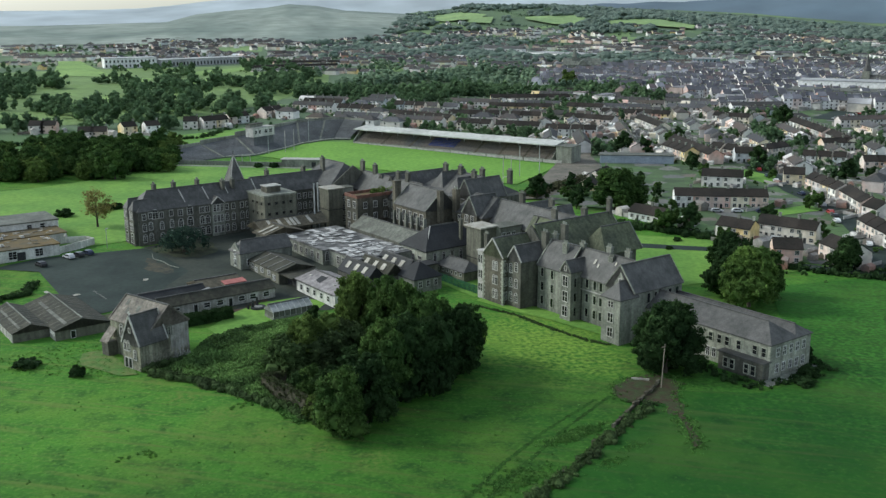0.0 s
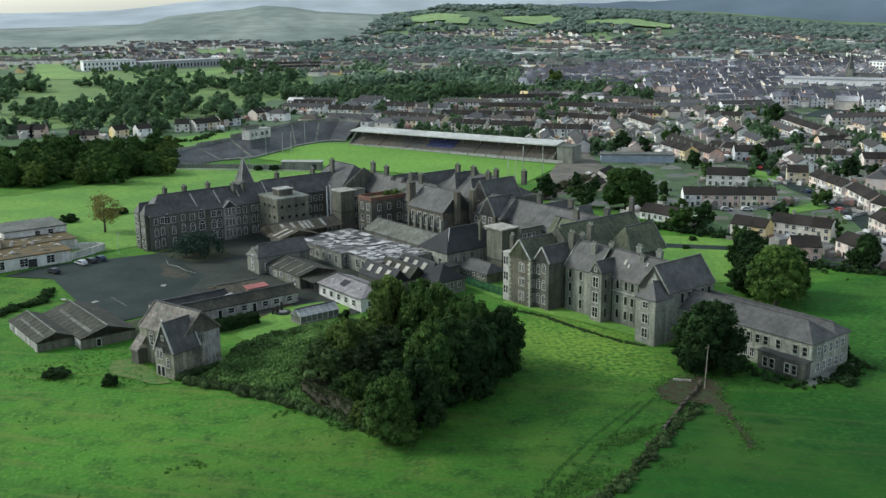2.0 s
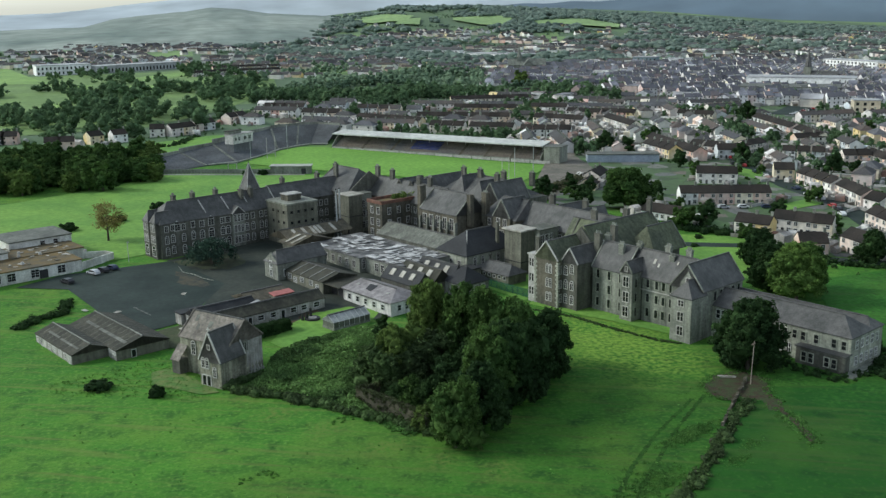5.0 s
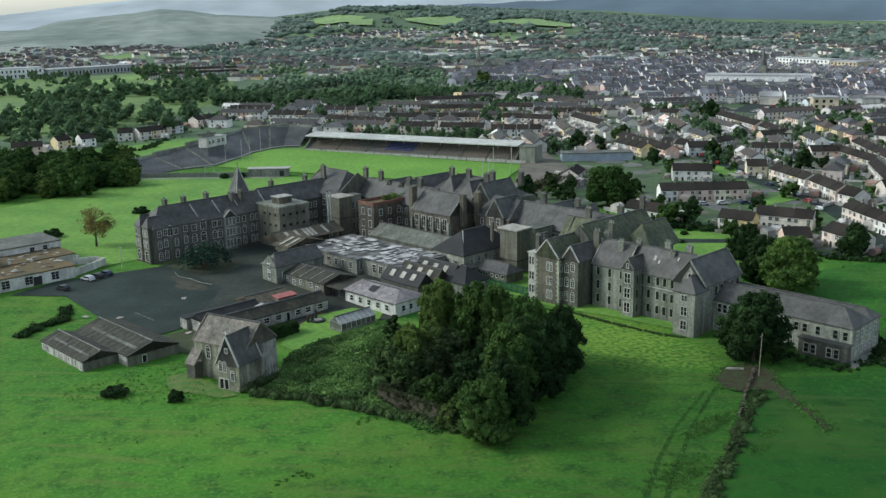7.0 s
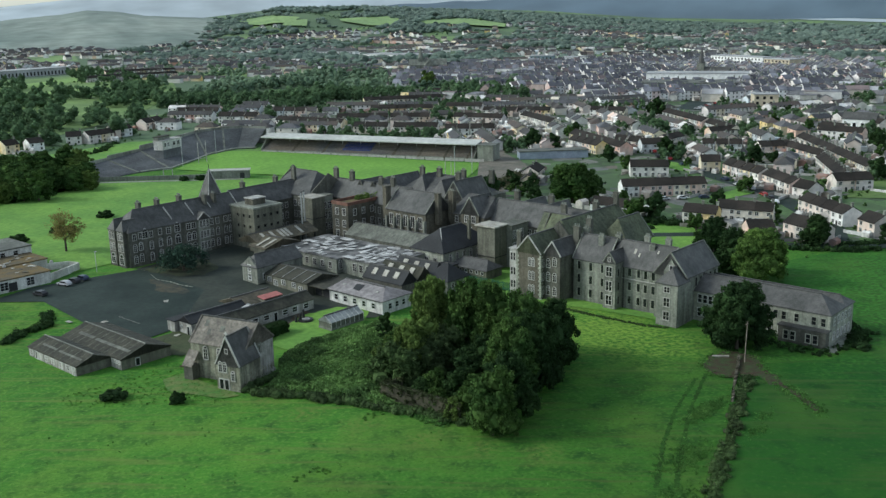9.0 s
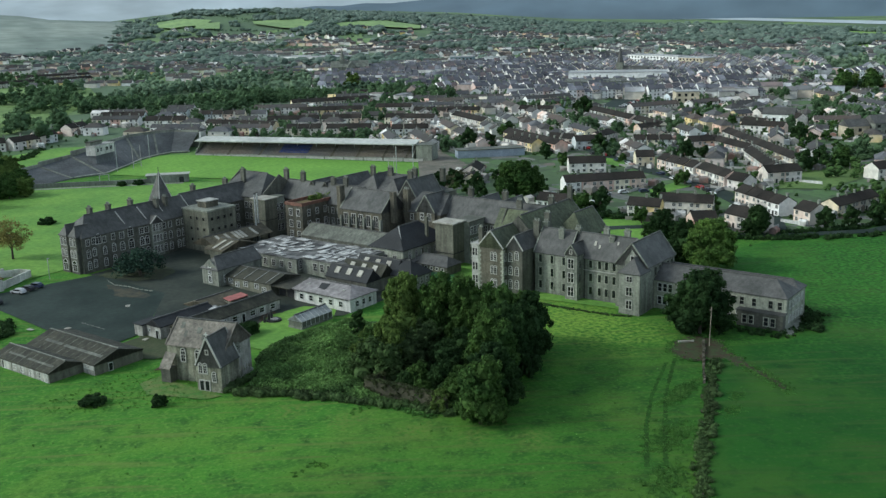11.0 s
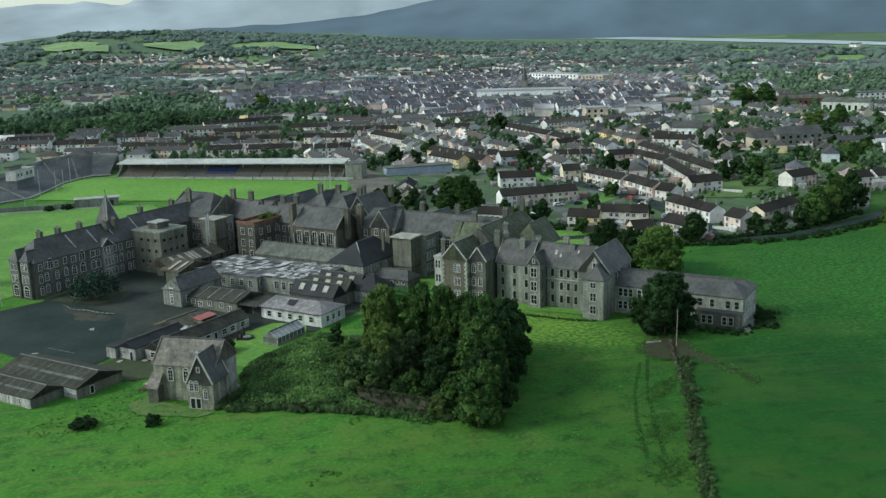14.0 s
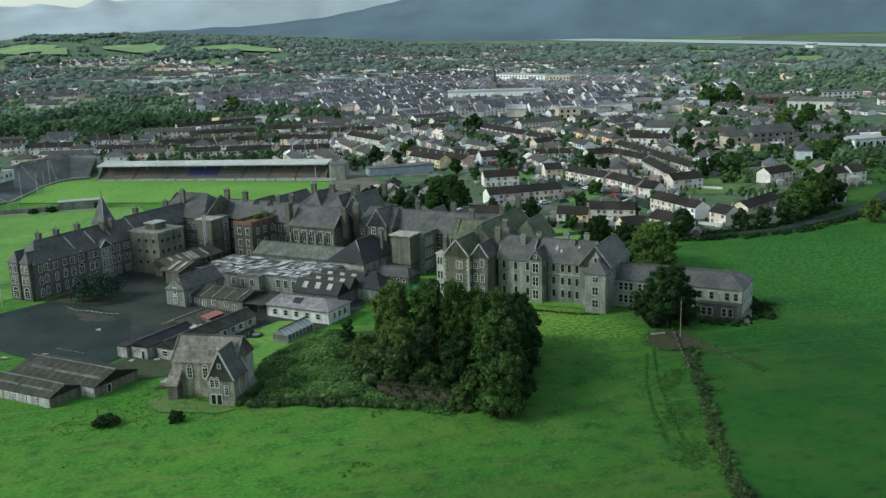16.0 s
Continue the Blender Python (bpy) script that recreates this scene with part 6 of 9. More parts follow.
TOWN_BIG = material("large town building", (0.5, 0.49, 0.47), (0.34, 0.33, 0.31), 0.03, island=1.0, palette=((0.80, 0.79, 0.78), (0.60, 0.58, 0.57), (0.85, 0.84, 0.83), (0.52, 0.34, 0.29), (0.66, 0.66, 0.70), (0.76, 0.65, 0.54), (0.74, 0.50, 0.48), (0.84, 0.81, 0.74)))


def house_meshes(w, d, eave, ridge):
    """Meshes of a small two-storey house whose front looks to -y, with its ridge along x."""
    wall, roof, stack, door = bmesh.new(), bmesh.new(), bmesh.new(), bmesh.new()
    add_prism(wall, [(-w / 2, -d / 2, -1.5), (-w / 2, d / 2, -1.5), (-w / 2, d / 2, eave), (-w / 2, 0, ridge), (-w / 2, -d / 2, eave)], w, 0, 0)
    o, s = 0.35, (ridge - eave) / (d / 2)
    add_prism(roof, [(-w / 2 - 0.1, -d / 2 - o, eave - o * s + 0.04), (-w / 2 - 0.1, 0, ridge + 0.04), (-w / 2 - 0.1, d / 2 + o, eave - o * s + 0.04), (-w / 2 - 0.1, d / 2 + o, eave - o * s + 0.24), (-w / 2 - 0.1, 0, ridge + 0.26), (-w / 2 - 0.1, -d / 2 - o, eave - o * s + 0.24)], w + 0.2, 0, 0)
    add_box(stack, w / 2 - 0.9, w / 2 - 0.1, -0.35, 0.35, ridge - 0.9, ridge + 1.3)
    add_box(stack, w / 2 - 1.0, w / 2, -0.45, 0.45, ridge + 1.3, ridge + 1.45)
    add_box(door, -0.45, 0.45, -d / 2 - 0.06, -d / 2 + 0.02, 0, 2.0)
    return [(n, b, m) for n, b, m in (("wall", wall, HOUSE_WALL), ("roof", roof, HOUSE_ROOF), ("chimney", stack, CONCRETE), ("door", door, IRON))]


HOUSE_KINDS = []
for w, d, eave, ridge in ((5.8, 7.0, 4.6, 6.6), (6.6, 7.4, 4.8, 7.0), (8.4, 7.6, 4.8, 7.2), (8.0, 7.4, 2.8, 5.0)):
    kinds = []
    for n, b, m in house_meshes(w, d, eave, ridge):
        bmesh.ops.recalc_face_normals(b, faces=b.faces)
        me = bpy.data.meshes.new(n)
        b.to_mesh(me)
        b.free()
        me.materials.append(m)
        kinds.append((n, me))
    HOUSE_KINDS.append((w, d, eave, kinds))


_far_pane = box_bm(-0.5, 0.5, -0.07, 0.04, 0, 1.15)
FAR_PANE = bpy.data.meshes.new("window")
_far_pane.to_mesh(FAR_PANE)
_far_pane.free()
FAR_PANE.materials.append(GLASS)


def town_house(kind, m, group, distant=False):
    w, d, eave, meshes = HOUSE_KINDS[kind]
    what = ("narrow painted terraced house", "painted terraced house", "wide detached house", "low cottage bungalow")[kind]
    ob = thing("house", what + " with dark tiled roof", "house", m, group)
    for n, me in meshes:
        if not (distant and n == "door"):
            part(n, me, None, ob)
    for z in ((0.9,) if eave < 4 else (0.9, 3.1)):
        for x in (-w * 0.3, w * 0.3):
            if distant:
                part("window", FAR_PANE, None, ob, m=pose(x, -d / 2, z))
                continue
            window(ob, pose(x, -d / 2, z), 1.1, 1.15, "sash", None)
            window(ob, pose(x, d / 2, z, 0, 0, 180), 1.1, 1.15, "sash", None)
    return ob


# front lines of the nearer rows: x0, y0, x1, y1, kind
ESTATE_ROWS = (
    (232, 320, 264, 309, 1), (224, 271, 230, 263, 1), (238, 271, 250, 257, 1), (226, 240, 233, 237, 2), (243, 243, 243, 230, 2),
    (262, 358, 276, 350, 2), (297, 354, 304, 350, 2), (301, 345, 296, 316, 1), (297, 315, 290, 292, 1), (288, 289, 288, 279, 2),
    (226, 376, 236, 388, 3), (214, 356, 220, 364, 3), (232, 356, 236, 366, 3), (208, 305, 215, 293, 3), (273, 269, 268, 243, 1), (268, 238, 266, 226, 2),
    (283, 230, 309, 234, 0), (311, 288, 325, 284, 2),
)
ROAD_ROWS = (
    (304, 436, 312, 422, 1), (308, 413, 320, 409, 2), (329, 422, 345, 429, 0), (334, 401, 350, 389, 0), (368, 436, 386, 433, 0),
    (299, 470, 292, 411, 1), (350, 376, 362, 372, 1), (392, 397, 347, 308, 0), (350, 340, 321, 298, 0), (418, 409, 427, 387, 2),
    (469, 442, 464, 410, 2), (353, 268, 368, 267, 2), (405, 530, 391, 473, 1), (391, 470, 380, 435, 1), (366, 385, 354, 343, 0),
    (322, 568, 316, 520, 1), (286, 450, 285, 421, 1), (372, 250, 392, 244, 2), (430, 421, 431, 406, 2),
)
STADIUM_ROWS = (
    (208, 568, 226, 556, 1), (228, 553, 250, 538, 1), (250, 528, 276, 514, 1), (215, 619, 245, 605, 1), (246, 603, 268, 591, 1), (281, 583, 303, 557, 1),
    (271, 720, 330, 709, 1), (254, 661, 292, 640, 1), (305, 646, 325, 630, 1), (316, 610, 332, 593, 0), (334, 596, 351, 580, 0),
    (346, 759, 359, 754, 2), (375, 569, 390, 550, 0), (130, 715, 155, 699, 2), (148, 666, 171, 651, 2), (190, 683, 210, 672, 1), (177, 628, 209, 591, 0),
)
WEST_ROWS = (
    (-38, 606, -24, 604, 2), (-6, 567, 8, 567, 2), (15, 584, 25, 590, 2), (28, 587, 37, 591, 2), (47, 607, 59, 606, 2), (61, 604, 76, 613, 2), (77, 624, 88, 631, 2),
    (100, 653, 113, 666, 2), (110, 1130, 210, 1164, 0), (139, 1220, 220, 1232, 0),
)
house_spots = []
for rows, distant in ((ESTATE_ROWS, False), (ROAD_ROWS, False), (STADIUM_ROWS, True), (WEST_ROWS, True)):
    for x0, y0, x1, y1, kind in rows:
        length = math.hypot(x1 - x0, y1 - y0)
        turn = math.degrees(math.atan2(y1 - y0, x1 - x0))
        w, d = HOUSE_KINDS[kind][0], HOUSE_KINDS[kind][1]
        n = max(1, round(length / w))
        nx, ny = -math.sin(radians(turn)), math.cos(radians(turn))
        for k in range(n):
            f = (k + 0.5) / n
            x, y = x0 + (x1 - x0) * f + nx * d / 2, y0 + (y1 - y0) * f + ny * d / 2
            town_house(kind, pose(x, y, float(ground_z(x, y)), 0, 0, turn), "houses of the near streets" if not distant else "houses beyond the stadium", distant)
            house_spots.append((x, y))

# ---- the rest of the town, in streets that keep their own bearing ----
def tris_of(bm):
    bmesh.ops.recalc_face_normals(bm, faces=bm.faces)
    bmesh.ops.triangulate(bm, faces=bm.faces)
    bm.verts.index_update()
    v = np.array([tuple(p.co) for p in bm.verts], np.float32)
    f = np.array([[q.index for q in g.verts] for g in bm.faces], np.int32)
    bm.free()
    return v, f


def scatter(name, templates, places, mat, label, category):
    """One joined mesh of many copies. places: rows of template number, x, y, z, turn, sx, sy, sz."""
    vs, fs, base = [], [], 0
    for which, x, y, z, turn, sx, sy, sz in places:
        v, f = templates[int(which)]
        c, s = math.cos(turn), math.sin(turn)
        p = v * (sx, sy, sz)
        vs.append(np.stack([x + p[:, 0] * c - p[:, 1] * s, y + p[:, 0] * s + p[:, 1] * c, z + p[:, 2]], -1))
        fs.append(f + base)
        base += len(v)
    me = from_arrays(name, np.concatenate(vs), np.concatenate(fs), mat)
    return tagged(part(name, me, None), label, category, kind="stuff")


def gable_roof(w, d, eave, ridge):
    bm = bmesh.new()
    o, s = 0.35, (ridge - eave) / (d / 2)
    add_prism(bm, [(-w / 2, -d / 2 - o, eave - o * s + 0.04), (-w / 2, 0, ridge + 0.04), (-w / 2, d / 2 + o, eave - o * s + 0.04), (-w / 2, d / 2 + o, eave - o * s + 0.28), (-w / 2, 0, ridge + 0.3), (-w / 2, -d / 2 - o, eave - o * s + 0.28)], w, 0, 0)
    return tris_of(bm)


def hip_roof(w, d, eave, ridge):
    bm = bmesh.new()
    x, y = w / 2 + 0.35, d / 2 + 0.35
    low = [bm.verts.new((i * x, j * y, eave)) for i, j in ((-1, -1), (1, -1), (1, 1), (-1, 1))]
    a, b = bm.verts.new((-x + y, 0, ridge)), bm.verts.new((x - y, 0, ridge))
    for f in ((low[0], low[1], b, a), (low[2], low[3], a, b), (low[1], low[2], b), (low[3], low[0], a), (low[3], low[2], low[1], low[0])):
        bm.faces.new(f)
    return tris_of(bm)


def far_walls(w, d, eave, ridge):
    bm = bmesh.new()
    add_prism(bm, [(-w / 2, -d / 2, -2), (-w / 2, d / 2, -2), (-w / 2, d / 2, eave), (-w / 2, 0, ridge), (-w / 2, -d / 2, eave)], w, 0, 0)
    return tris_of(bm)


def far_windows(w, d, eave):
    bm = bmesh.new()
    for z in ((0.9, 3.1, 5.6) if eave > 6 else (0.9, 3.1) if eave > 4 else (0.9,)):
        for x in (-w * 0.28, w * 0.28):
            for y in (-d / 2, d / 2):
                add_box(bm, x - 0.5, x + 0.5, y - 0.05, y + 0.05, z, z + 1.1)
    return tris_of(bm)


def small_box(*args):
    return tris_of(box_bm(*args))


rng = np.random.default_rng(7)
EYE_X, EYE_Y = 15.0, 0.0


def polar(r, az):
    return EYE_X + r * math.sin(radians(az)), EYE_Y + r * math.cos(radians(az))


def bearing(x, y):
    return math.hypot(x - EYE_X, y - EYE_Y), math.degrees(math.atan2(x - EYE_X, y - EYE_Y))


def builtness(r, az):
    """How thickly the land is built on at a distance and bearing."""
    if r < (400 if az > 44 else 530 if az < 36 else 490) or r > 2500:
        return 0.0
    if az < 6:
        return 0.3 if 1280 < r < 1950 else 0.0
    if az < 20:
        return 0.9 if 590 < r < 760 else 0.5 if 1080 < r < 1300 else 0.22 if 1300 < r < 1750 else 0.0
    if az < 28:
        return 0.95 if 540 < r < 850 else 0.95 if 900 < r < 1180 else 0.3 if r < 1750 else 0.0
    if az < 47:
        return 0.95 if r < 1230 else 0.3 if r < 1750 else 0.12
    if az < 56:
        return 0.7 if r < 900 else 0.2 if r < 1900 else 0.0
    if az < 66:
        return 0.4 if r < 640 else 0.3 if r < 950 else 0.05
    return 0.1


def street_way(r, az):
    """The bearing that the rows of a quarter keep."""
    if az < 31:
        return -30 + rng.normal(0, 7)
    if az < 47:
        return rng.choice([-14, -14, -48, -104]) + rng.normal(0, 5)
    return rng.choice([-40, -125]) + rng.normal(0, 8)


seeds, angles = [], []
for _ in range(230):
    r, az = math.sqrt(rng.uniform(430 ** 2, 2400 ** 2)), rng.uniform(-16, 78)
    seeds.append(polar(r, az))
    angles.append(radians(street_way(r, az)))
seeds = np.array(seeds)
STAND_IN = STAND.inverted()
near_spots = np.array(house_spots)


def free_for_house(x, y, i):
    if i is not None and ((seeds - (x, y)) ** 2).sum(1).argmin() != i:
        return False
    if ((near_spots - (x, y)) ** 2).sum(1).min() < 190 or in_field(x, y):
        return False
    q = STAND_IN @ Vector((x, y, 0))
    if -110 < q.x < 165 and -80 < q.y < 34:
        return False
    r, az = bearing(x, y)
    if 440 < x < 505 and 540 < y < 615:      # the car park before the shopping centre
        return False
    return not (45 < az and y < 256)


# rows of template number, x, y, z, turn, sx, sy, sz for each kind of piece
town, town_roofs, centre_roofs, town_glass, town_stacks, lean_tos = [], [], [], [], [], []
WIDTHS = (6.4, 13.0, 10.5, 6.2)      # terraced, semi-detached, bungalow, tall house of the centre


def street_row(sx, sy, turn0, lo, hi, i, central, always=False):
    """One side of a street: runs of alike houses along a line, each run under one roof where they are terraced."""
    c, s = math.cos(turn0), math.sin(turn0)
    v = lo
    while v < hi:
        sx, sy = sx - s * rng.uniform(-0.8, 0.8), sy + c * rng.uniform(-0.8, 0.8)
        style = 3 if central else int(rng.choice([0, 0, 0, 1, 2]))
        n = int(rng.integers(4, 9)) if style in (0, 3) else int(rng.integers(2, 6))
        turn = turn0 + rng.normal(0, 0.05 if not central else 0.16)
        w, tall = WIDTHS[style], rng.uniform(0.92, 1.1)
        back, run = rng.choice([-1, 1]), []
        x, y = sx + v * c, sy + v * s
        skip = not always and rng.random() > builtness(*bearing(x, y))
        for k in range(n + 1):
            x, y = sx + v * c, sy + v * s
            if k < n and not skip and free_for_house(x, y, i):
                z, r = float(ground_z(x, y)), bearing(x, y)[0]
                k2 = tall * (rng.uniform(0.85, 1.2) if style == 3 else 1)
                town.append((style, x, y, z, turn, 1, 1, k2))
                if r < 980:
                    town_glass.append((style, x, y, z, turn, 1, 1, k2))
                town_stacks.append((style, x, y, z, turn, 1, 1, k2))
                if style == 0:
                    run.append((x, y, z))
                    if r < 900 and rng.random() < 0.7:
                        u = back * rng.uniform(4.6, 5.6)
                        lean_tos.append((0, x - u * s, y + u * c, z, turn, rng.uniform(0.6, 1.2), rng.uniform(0.7, 1.2), rng.uniform(0.8, 1.25)))
                elif style == 3:
                    centre_roofs.append((3, x, y, z, turn, 1, 1, k2))
                else:
                    town_roofs.append((style, x, y, z, turn, 1, 1, k2))
            elif run:
                (x0, y0, z0), (x1, y1, _) = run[0], run[-1]
                town_roofs.append((0, (x0 + x1) / 2, (y0 + y1) / 2, z0, turn, math.hypot(x1 - x0, y1 - y0) + w + 0.2, 1, tall))
                run = []
            v += w + (0 if style in (0, 3) else 4.5)
        v += 5 if not central else rng.uniform(0, 4)


for i, (sx, sy) in enumerate(seeds):
    r, az = bearing(sx, sy)
    central = 770 < r < 1230 and 24 < az < 50
    c, s = math.cos(angles[i]), math.sin(angles[i])
    u, side = -140.0, 0
    while u < 140:
        street_row(sx - u * s, sy + u * c, angles[i], -140, 140, i, central)
        u += (18 if not central else 17) + (rng.uniform(6, 11) if side % 2 else rng.uniform(0, 4))
        side += 1
# the main street, with tall painted houses on both sides
for off in (-9.5, 9.5):
    way = math.atan2(847 - 611, 734 - 551)
    street_row(551 - off * math.sin(way), 611 + off * math.cos(way), way, 0, 290, None, True, True)
for _ in range(150):
    r0, az0 = rng.uniform(1260, 2300), rng.uniform(-6, 58)
    if r0 > 1900 and az0 > 46:
        continue
    way = rng.uniform(0, 3.14)
    for _ in range(int(rng.integers(3, 12))):
        x, y = polar(r0, az0)
        x, y = x + rng.normal(0, 26), y + rng.normal(0, 26)
        if free_for_house(x, y, None):
            z, k2 = float(ground_z(x, y)), rng.uniform(0.9, 1.3)
            town.append((2, x, y, z, way + rng.normal(0, 0.3), 1, 1, k2 * 1.3))
            town_roofs.append((2, x, y, z, town[-1][4], 1, 1, k2 * 1.3))
# outlying estates on the far slopes: pale two-storey houses in loose rows from one end to the other
FAR_ESTATES = (
    (241, 1309, 360, 1240, 3), (615, 1918, 704, 1860, 2), (799, 1692, 940, 1589, 3), (921, 1815, 1046, 1764, 2), (1088, 1187, 1086, 990, 3), (1198, 1198, 1275, 1110, 2),
    (1214, 956, 1193, 860, 3), (1059, 1900, 1168, 1872, 2), (1144, 1811, 1217, 1620, 2), (380, 1832, 416, 1684, 2), (368, 2000, 535, 1930, 3), (785, 1714, 878, 1569, 3),
    (616, 1976, 719, 1965, 2), (-46, 1915, 187, 1931, 3), (29, 2150, 195, 2143, 2), (1102, 1696, 1166, 1617, 2), (687, 1832, 768, 1751, 3),
)
for x0, y0, x1, y1, rows in FAR_ESTATES:
    way, long = math.atan2(y1 - y0, x1 - x0), math.hypot(x1 - x0, y1 - y0)
    for row in range(rows):
        u = -6.0
        while u < long + 6:
            u += rng.uniform(15, 22)
            v = (row - (rows - 1) / 2) * 30 + rng.normal(0, 4)
            x, y = x0 + u * math.cos(way) - v * math.sin(way), y0 + u * math.sin(way) + v * math.cos(way)
            if rng.random() < 0.15 or in_field(x, y):
                continue
            z, turn, k2 = float(ground_z(x, y)), way + rng.normal(0, 0.15), rng.uniform(1.0, 1.25)
            town.append((1, x, y, z, turn, 1, 1, k2))
            town_roofs.append((1, x, y, z, turn, 1, 1, k2 * 0.95))
WALL_KINDS = [far_walls(6.4, 7.0, 4.6, 6.5), small_box(-6.5, 6.5, -4, 4, -2, 4.8), far_walls(10.5, 8.0, 2.8, 5.0), far_walls(6.2, 8.6, 7.2, 9.6)]
ROOF_KINDS = [gable_roof(1.0, 7.0, 4.6, 6.5), hip_roof(13.0, 8.0, 4.8, 7.4), gable_roof(10.7, 8.0, 2.8, 5.0), gable_roof(6.25, 8.6, 7.2, 9.6)]
GLASS_KINDS = [far_windows(6.4, 7.0, 4.6), far_windows(13, 8.0, 4.8), far_windows(10.5, 8.0, 2.8), far_windows(6.2, 8.6, 7.2)]
STACK_KINDS = [small_box(2.2, 3.0, -0.4, 0.4, 5.4, 8.0), small_box(-0.6, 0.6, -0.4, 0.4, 6.4, 8.8), small_box(4.2, 5.0, -0.4, 0.4, 4.0, 6.2), small_box(2.2, 3.0, -0.4, 0.4, 8.4, 11.0)]
scatter("centre_fronts", WALL_KINDS, [t for t in town if t[0] == 3], CENTRE_WALL, "painted fronts of the tall houses in the town centre", "houses")
scatter("town_walls", WALL_KINDS, [t for t in town if t[0] != 3], TOWN_WALL, "painted walls of the distant town's houses", "houses")
scatter("town_roofs", ROOF_KINDS, town_roofs, TOWN_ROOF, "dark roofs of the distant town's houses", "roofs")
scatter("centre_slates", ROOF_KINDS, centre_roofs, CENTRE_SLATE, "slate roofs of the tall houses in the town centre", "roofs")
scatter("town_windows", GLASS_KINDS, town_glass, GLASS, "dark windows of the distant town's houses", "windows")
scatter("town_chimneys", STACK_KINDS, town_stacks, CONCRETE, "chimneys of the distant town's houses", "chimneys")
scatter("rear_extensions", [small_box(-2.0, 2.0, -2.2, 2.2, -1, 2.8)], lean_tos, TOWN_WALL, "flat-roofed kitchens behind the terraced houses", "extensions")

# sheds, walls and hedges in the gardens behind the houses
shed_b, wall_b = bmesh.new(), bmesh.new()
add_prism(shed_b, [(-1.5, -1.2, -0.5), (-1.5, 1.2, -0.5), (-1.5, 1.2, 2.0), (-1.5, 0, 2.6), (-1.5, -1.2, 2.0)], 3, 0, 0)
add_box(wall_b, -4.5, 4.5, -0.15, 0.15, -0.5, 1.5)
sheds, fences = [], []
rngs = np.random.default_rng(19)
for _, x, y, z, turn, *_ in town + [(0, p, q, float(ground_z(p, q)), radians(rngs.choice([-40, -75, 20])), 1, 1, 1) for p, q in house_spots]:
    if bearing(x, y)[0] > 1000:
        continue
    c, s = math.cos(turn), math.sin(turn)
    for _ in range(3):
        u, v = rngs.uniform(-4, 4), rngs.choice([-1, 1]) * rngs.uniform(6, 11)
        px, py = x + u * c - v * s, y + u * s + v * c
        k = rngs.uniform(0.7, 1.6)
        if rngs.random() < 0.6:
            sheds.append((0, px, py, float(ground_z(px, py)), turn, k, k, k))
        else:
            fences.append((0, px, py, float(ground_z(px, py)), turn + rngs.choice([0, math.pi / 2]), k, 1, 1))
hedge_lines = []
# dividers between the garden plots of the nearer rows, some walls, some hedges
for style, x, y, z, turn, *_ in town:
    if bearing(x, y)[0] > 640 or style == 3:
        continue
    c, s = math.cos(turn), math.sin(turn)
    half = WIDTHS[style] / 2 + 0.3
    for side in (-1, 1):
        deep = rngs.uniform(7.5, 13)
        for u, v, along, size in ((half, side * (5.0 + deep / 2), math.pi / 2, deep / 9), (0, side * (5.0 + deep), 0.0, half * 2 / 9)):
            if rngs.random() < 0.25:
                continue
            px, py = x + u * c - v * s, y + u * s + v * c
            if rngs.random() < 0.6:
                fences.append((0, px, py, float(ground_z(px, py)), turn + along, size, 1, rngs.uniform(0.5, 1.05)))
            else:
                hedge_lines.append((px, py, turn + along))
for _, x, y, z, turn, *_ in town:
    if bearing(x, y)[0] > 900 or rngs.random() > 0.5:
        continue
    c, s = math.cos(turn), math.sin(turn)
    u, v = rngs.uniform(-4, 4), rngs.choice([-1, 1]) * rngs.uniform(8, 13)
    hedge_lines.append((x + u * c - v * s, y + u * s + v * c, turn + rngs.choice([0, 0, math.pi / 2])))
scatter("garden_sheds", [tris_of(shed_b)], sheds, material("garden sheds", (0.3, 0.29, 0.27), (0.2, 0.19, 0.18), 0.2, island=1.0, palette=((0.78, 0.76, 0.72), (0.66, 0.60, 0.55), (0.16, 0.13, 0.1), (0.38, 0.36, 0.33), (0.3, 0.16, 0.12))), "sheds in the back gardens", "sheds")
scatter("garden_walls", [tris_of(wall_b)], fences, material("garden walls", (0.45, 0.44, 0.42), (0.3, 0.29, 0.27), 0.2, island=1.0, palette=((0.5, 0.49, 0.47), (0.3, 0.29, 0.28), (0.62, 0.61, 0.6), (0.22, 0.2, 0.17))), "low walls and fences of the gardens", "walls")

# ---- large buildings of the town centre ----
def big_building(name, label, x, y, turn, w, d, hgt, wall, roof, floors=3, pitched=0.0):
    ob = thing(name, label, "building", pose(x, y, float(ground_z(x, y)), 0, 0, turn))
    part("wall", box_bm(-w / 2, w / 2, -d / 2, d / 2, -2, hgt), wall, ob)
    bm = bmesh.new()
    if pitched:
        add_prism(bm, [(-w / 2 - 0.4, -d / 2 - 0.4, hgt), (-w / 2 - 0.4, d / 2 + 0.4, hgt), (-w / 2 - 0.4, 0, hgt + pitched)], w + 0.8, 0, 0)
    else:
        add_box(bm, -w / 2 - 0.4, w / 2 + 0.4, -d / 2 - 0.4, d / 2 + 0.4, hgt, hgt + 0.6)
    part("roof", bm, roof, ob)
    for f in range(floors):
        z = 1.0 + f * (hgt - 0.5) / floors
        for k in range(int(w / 4.5)):
            part("window", box_bm(-0.9, 0.9, -0.08, 0.06, 0, (hgt / floors) * 0.52), GLASS, ob, m=pose(-w / 2 + 2.2 + k * 4.5, -d / 2, z))
    return ob


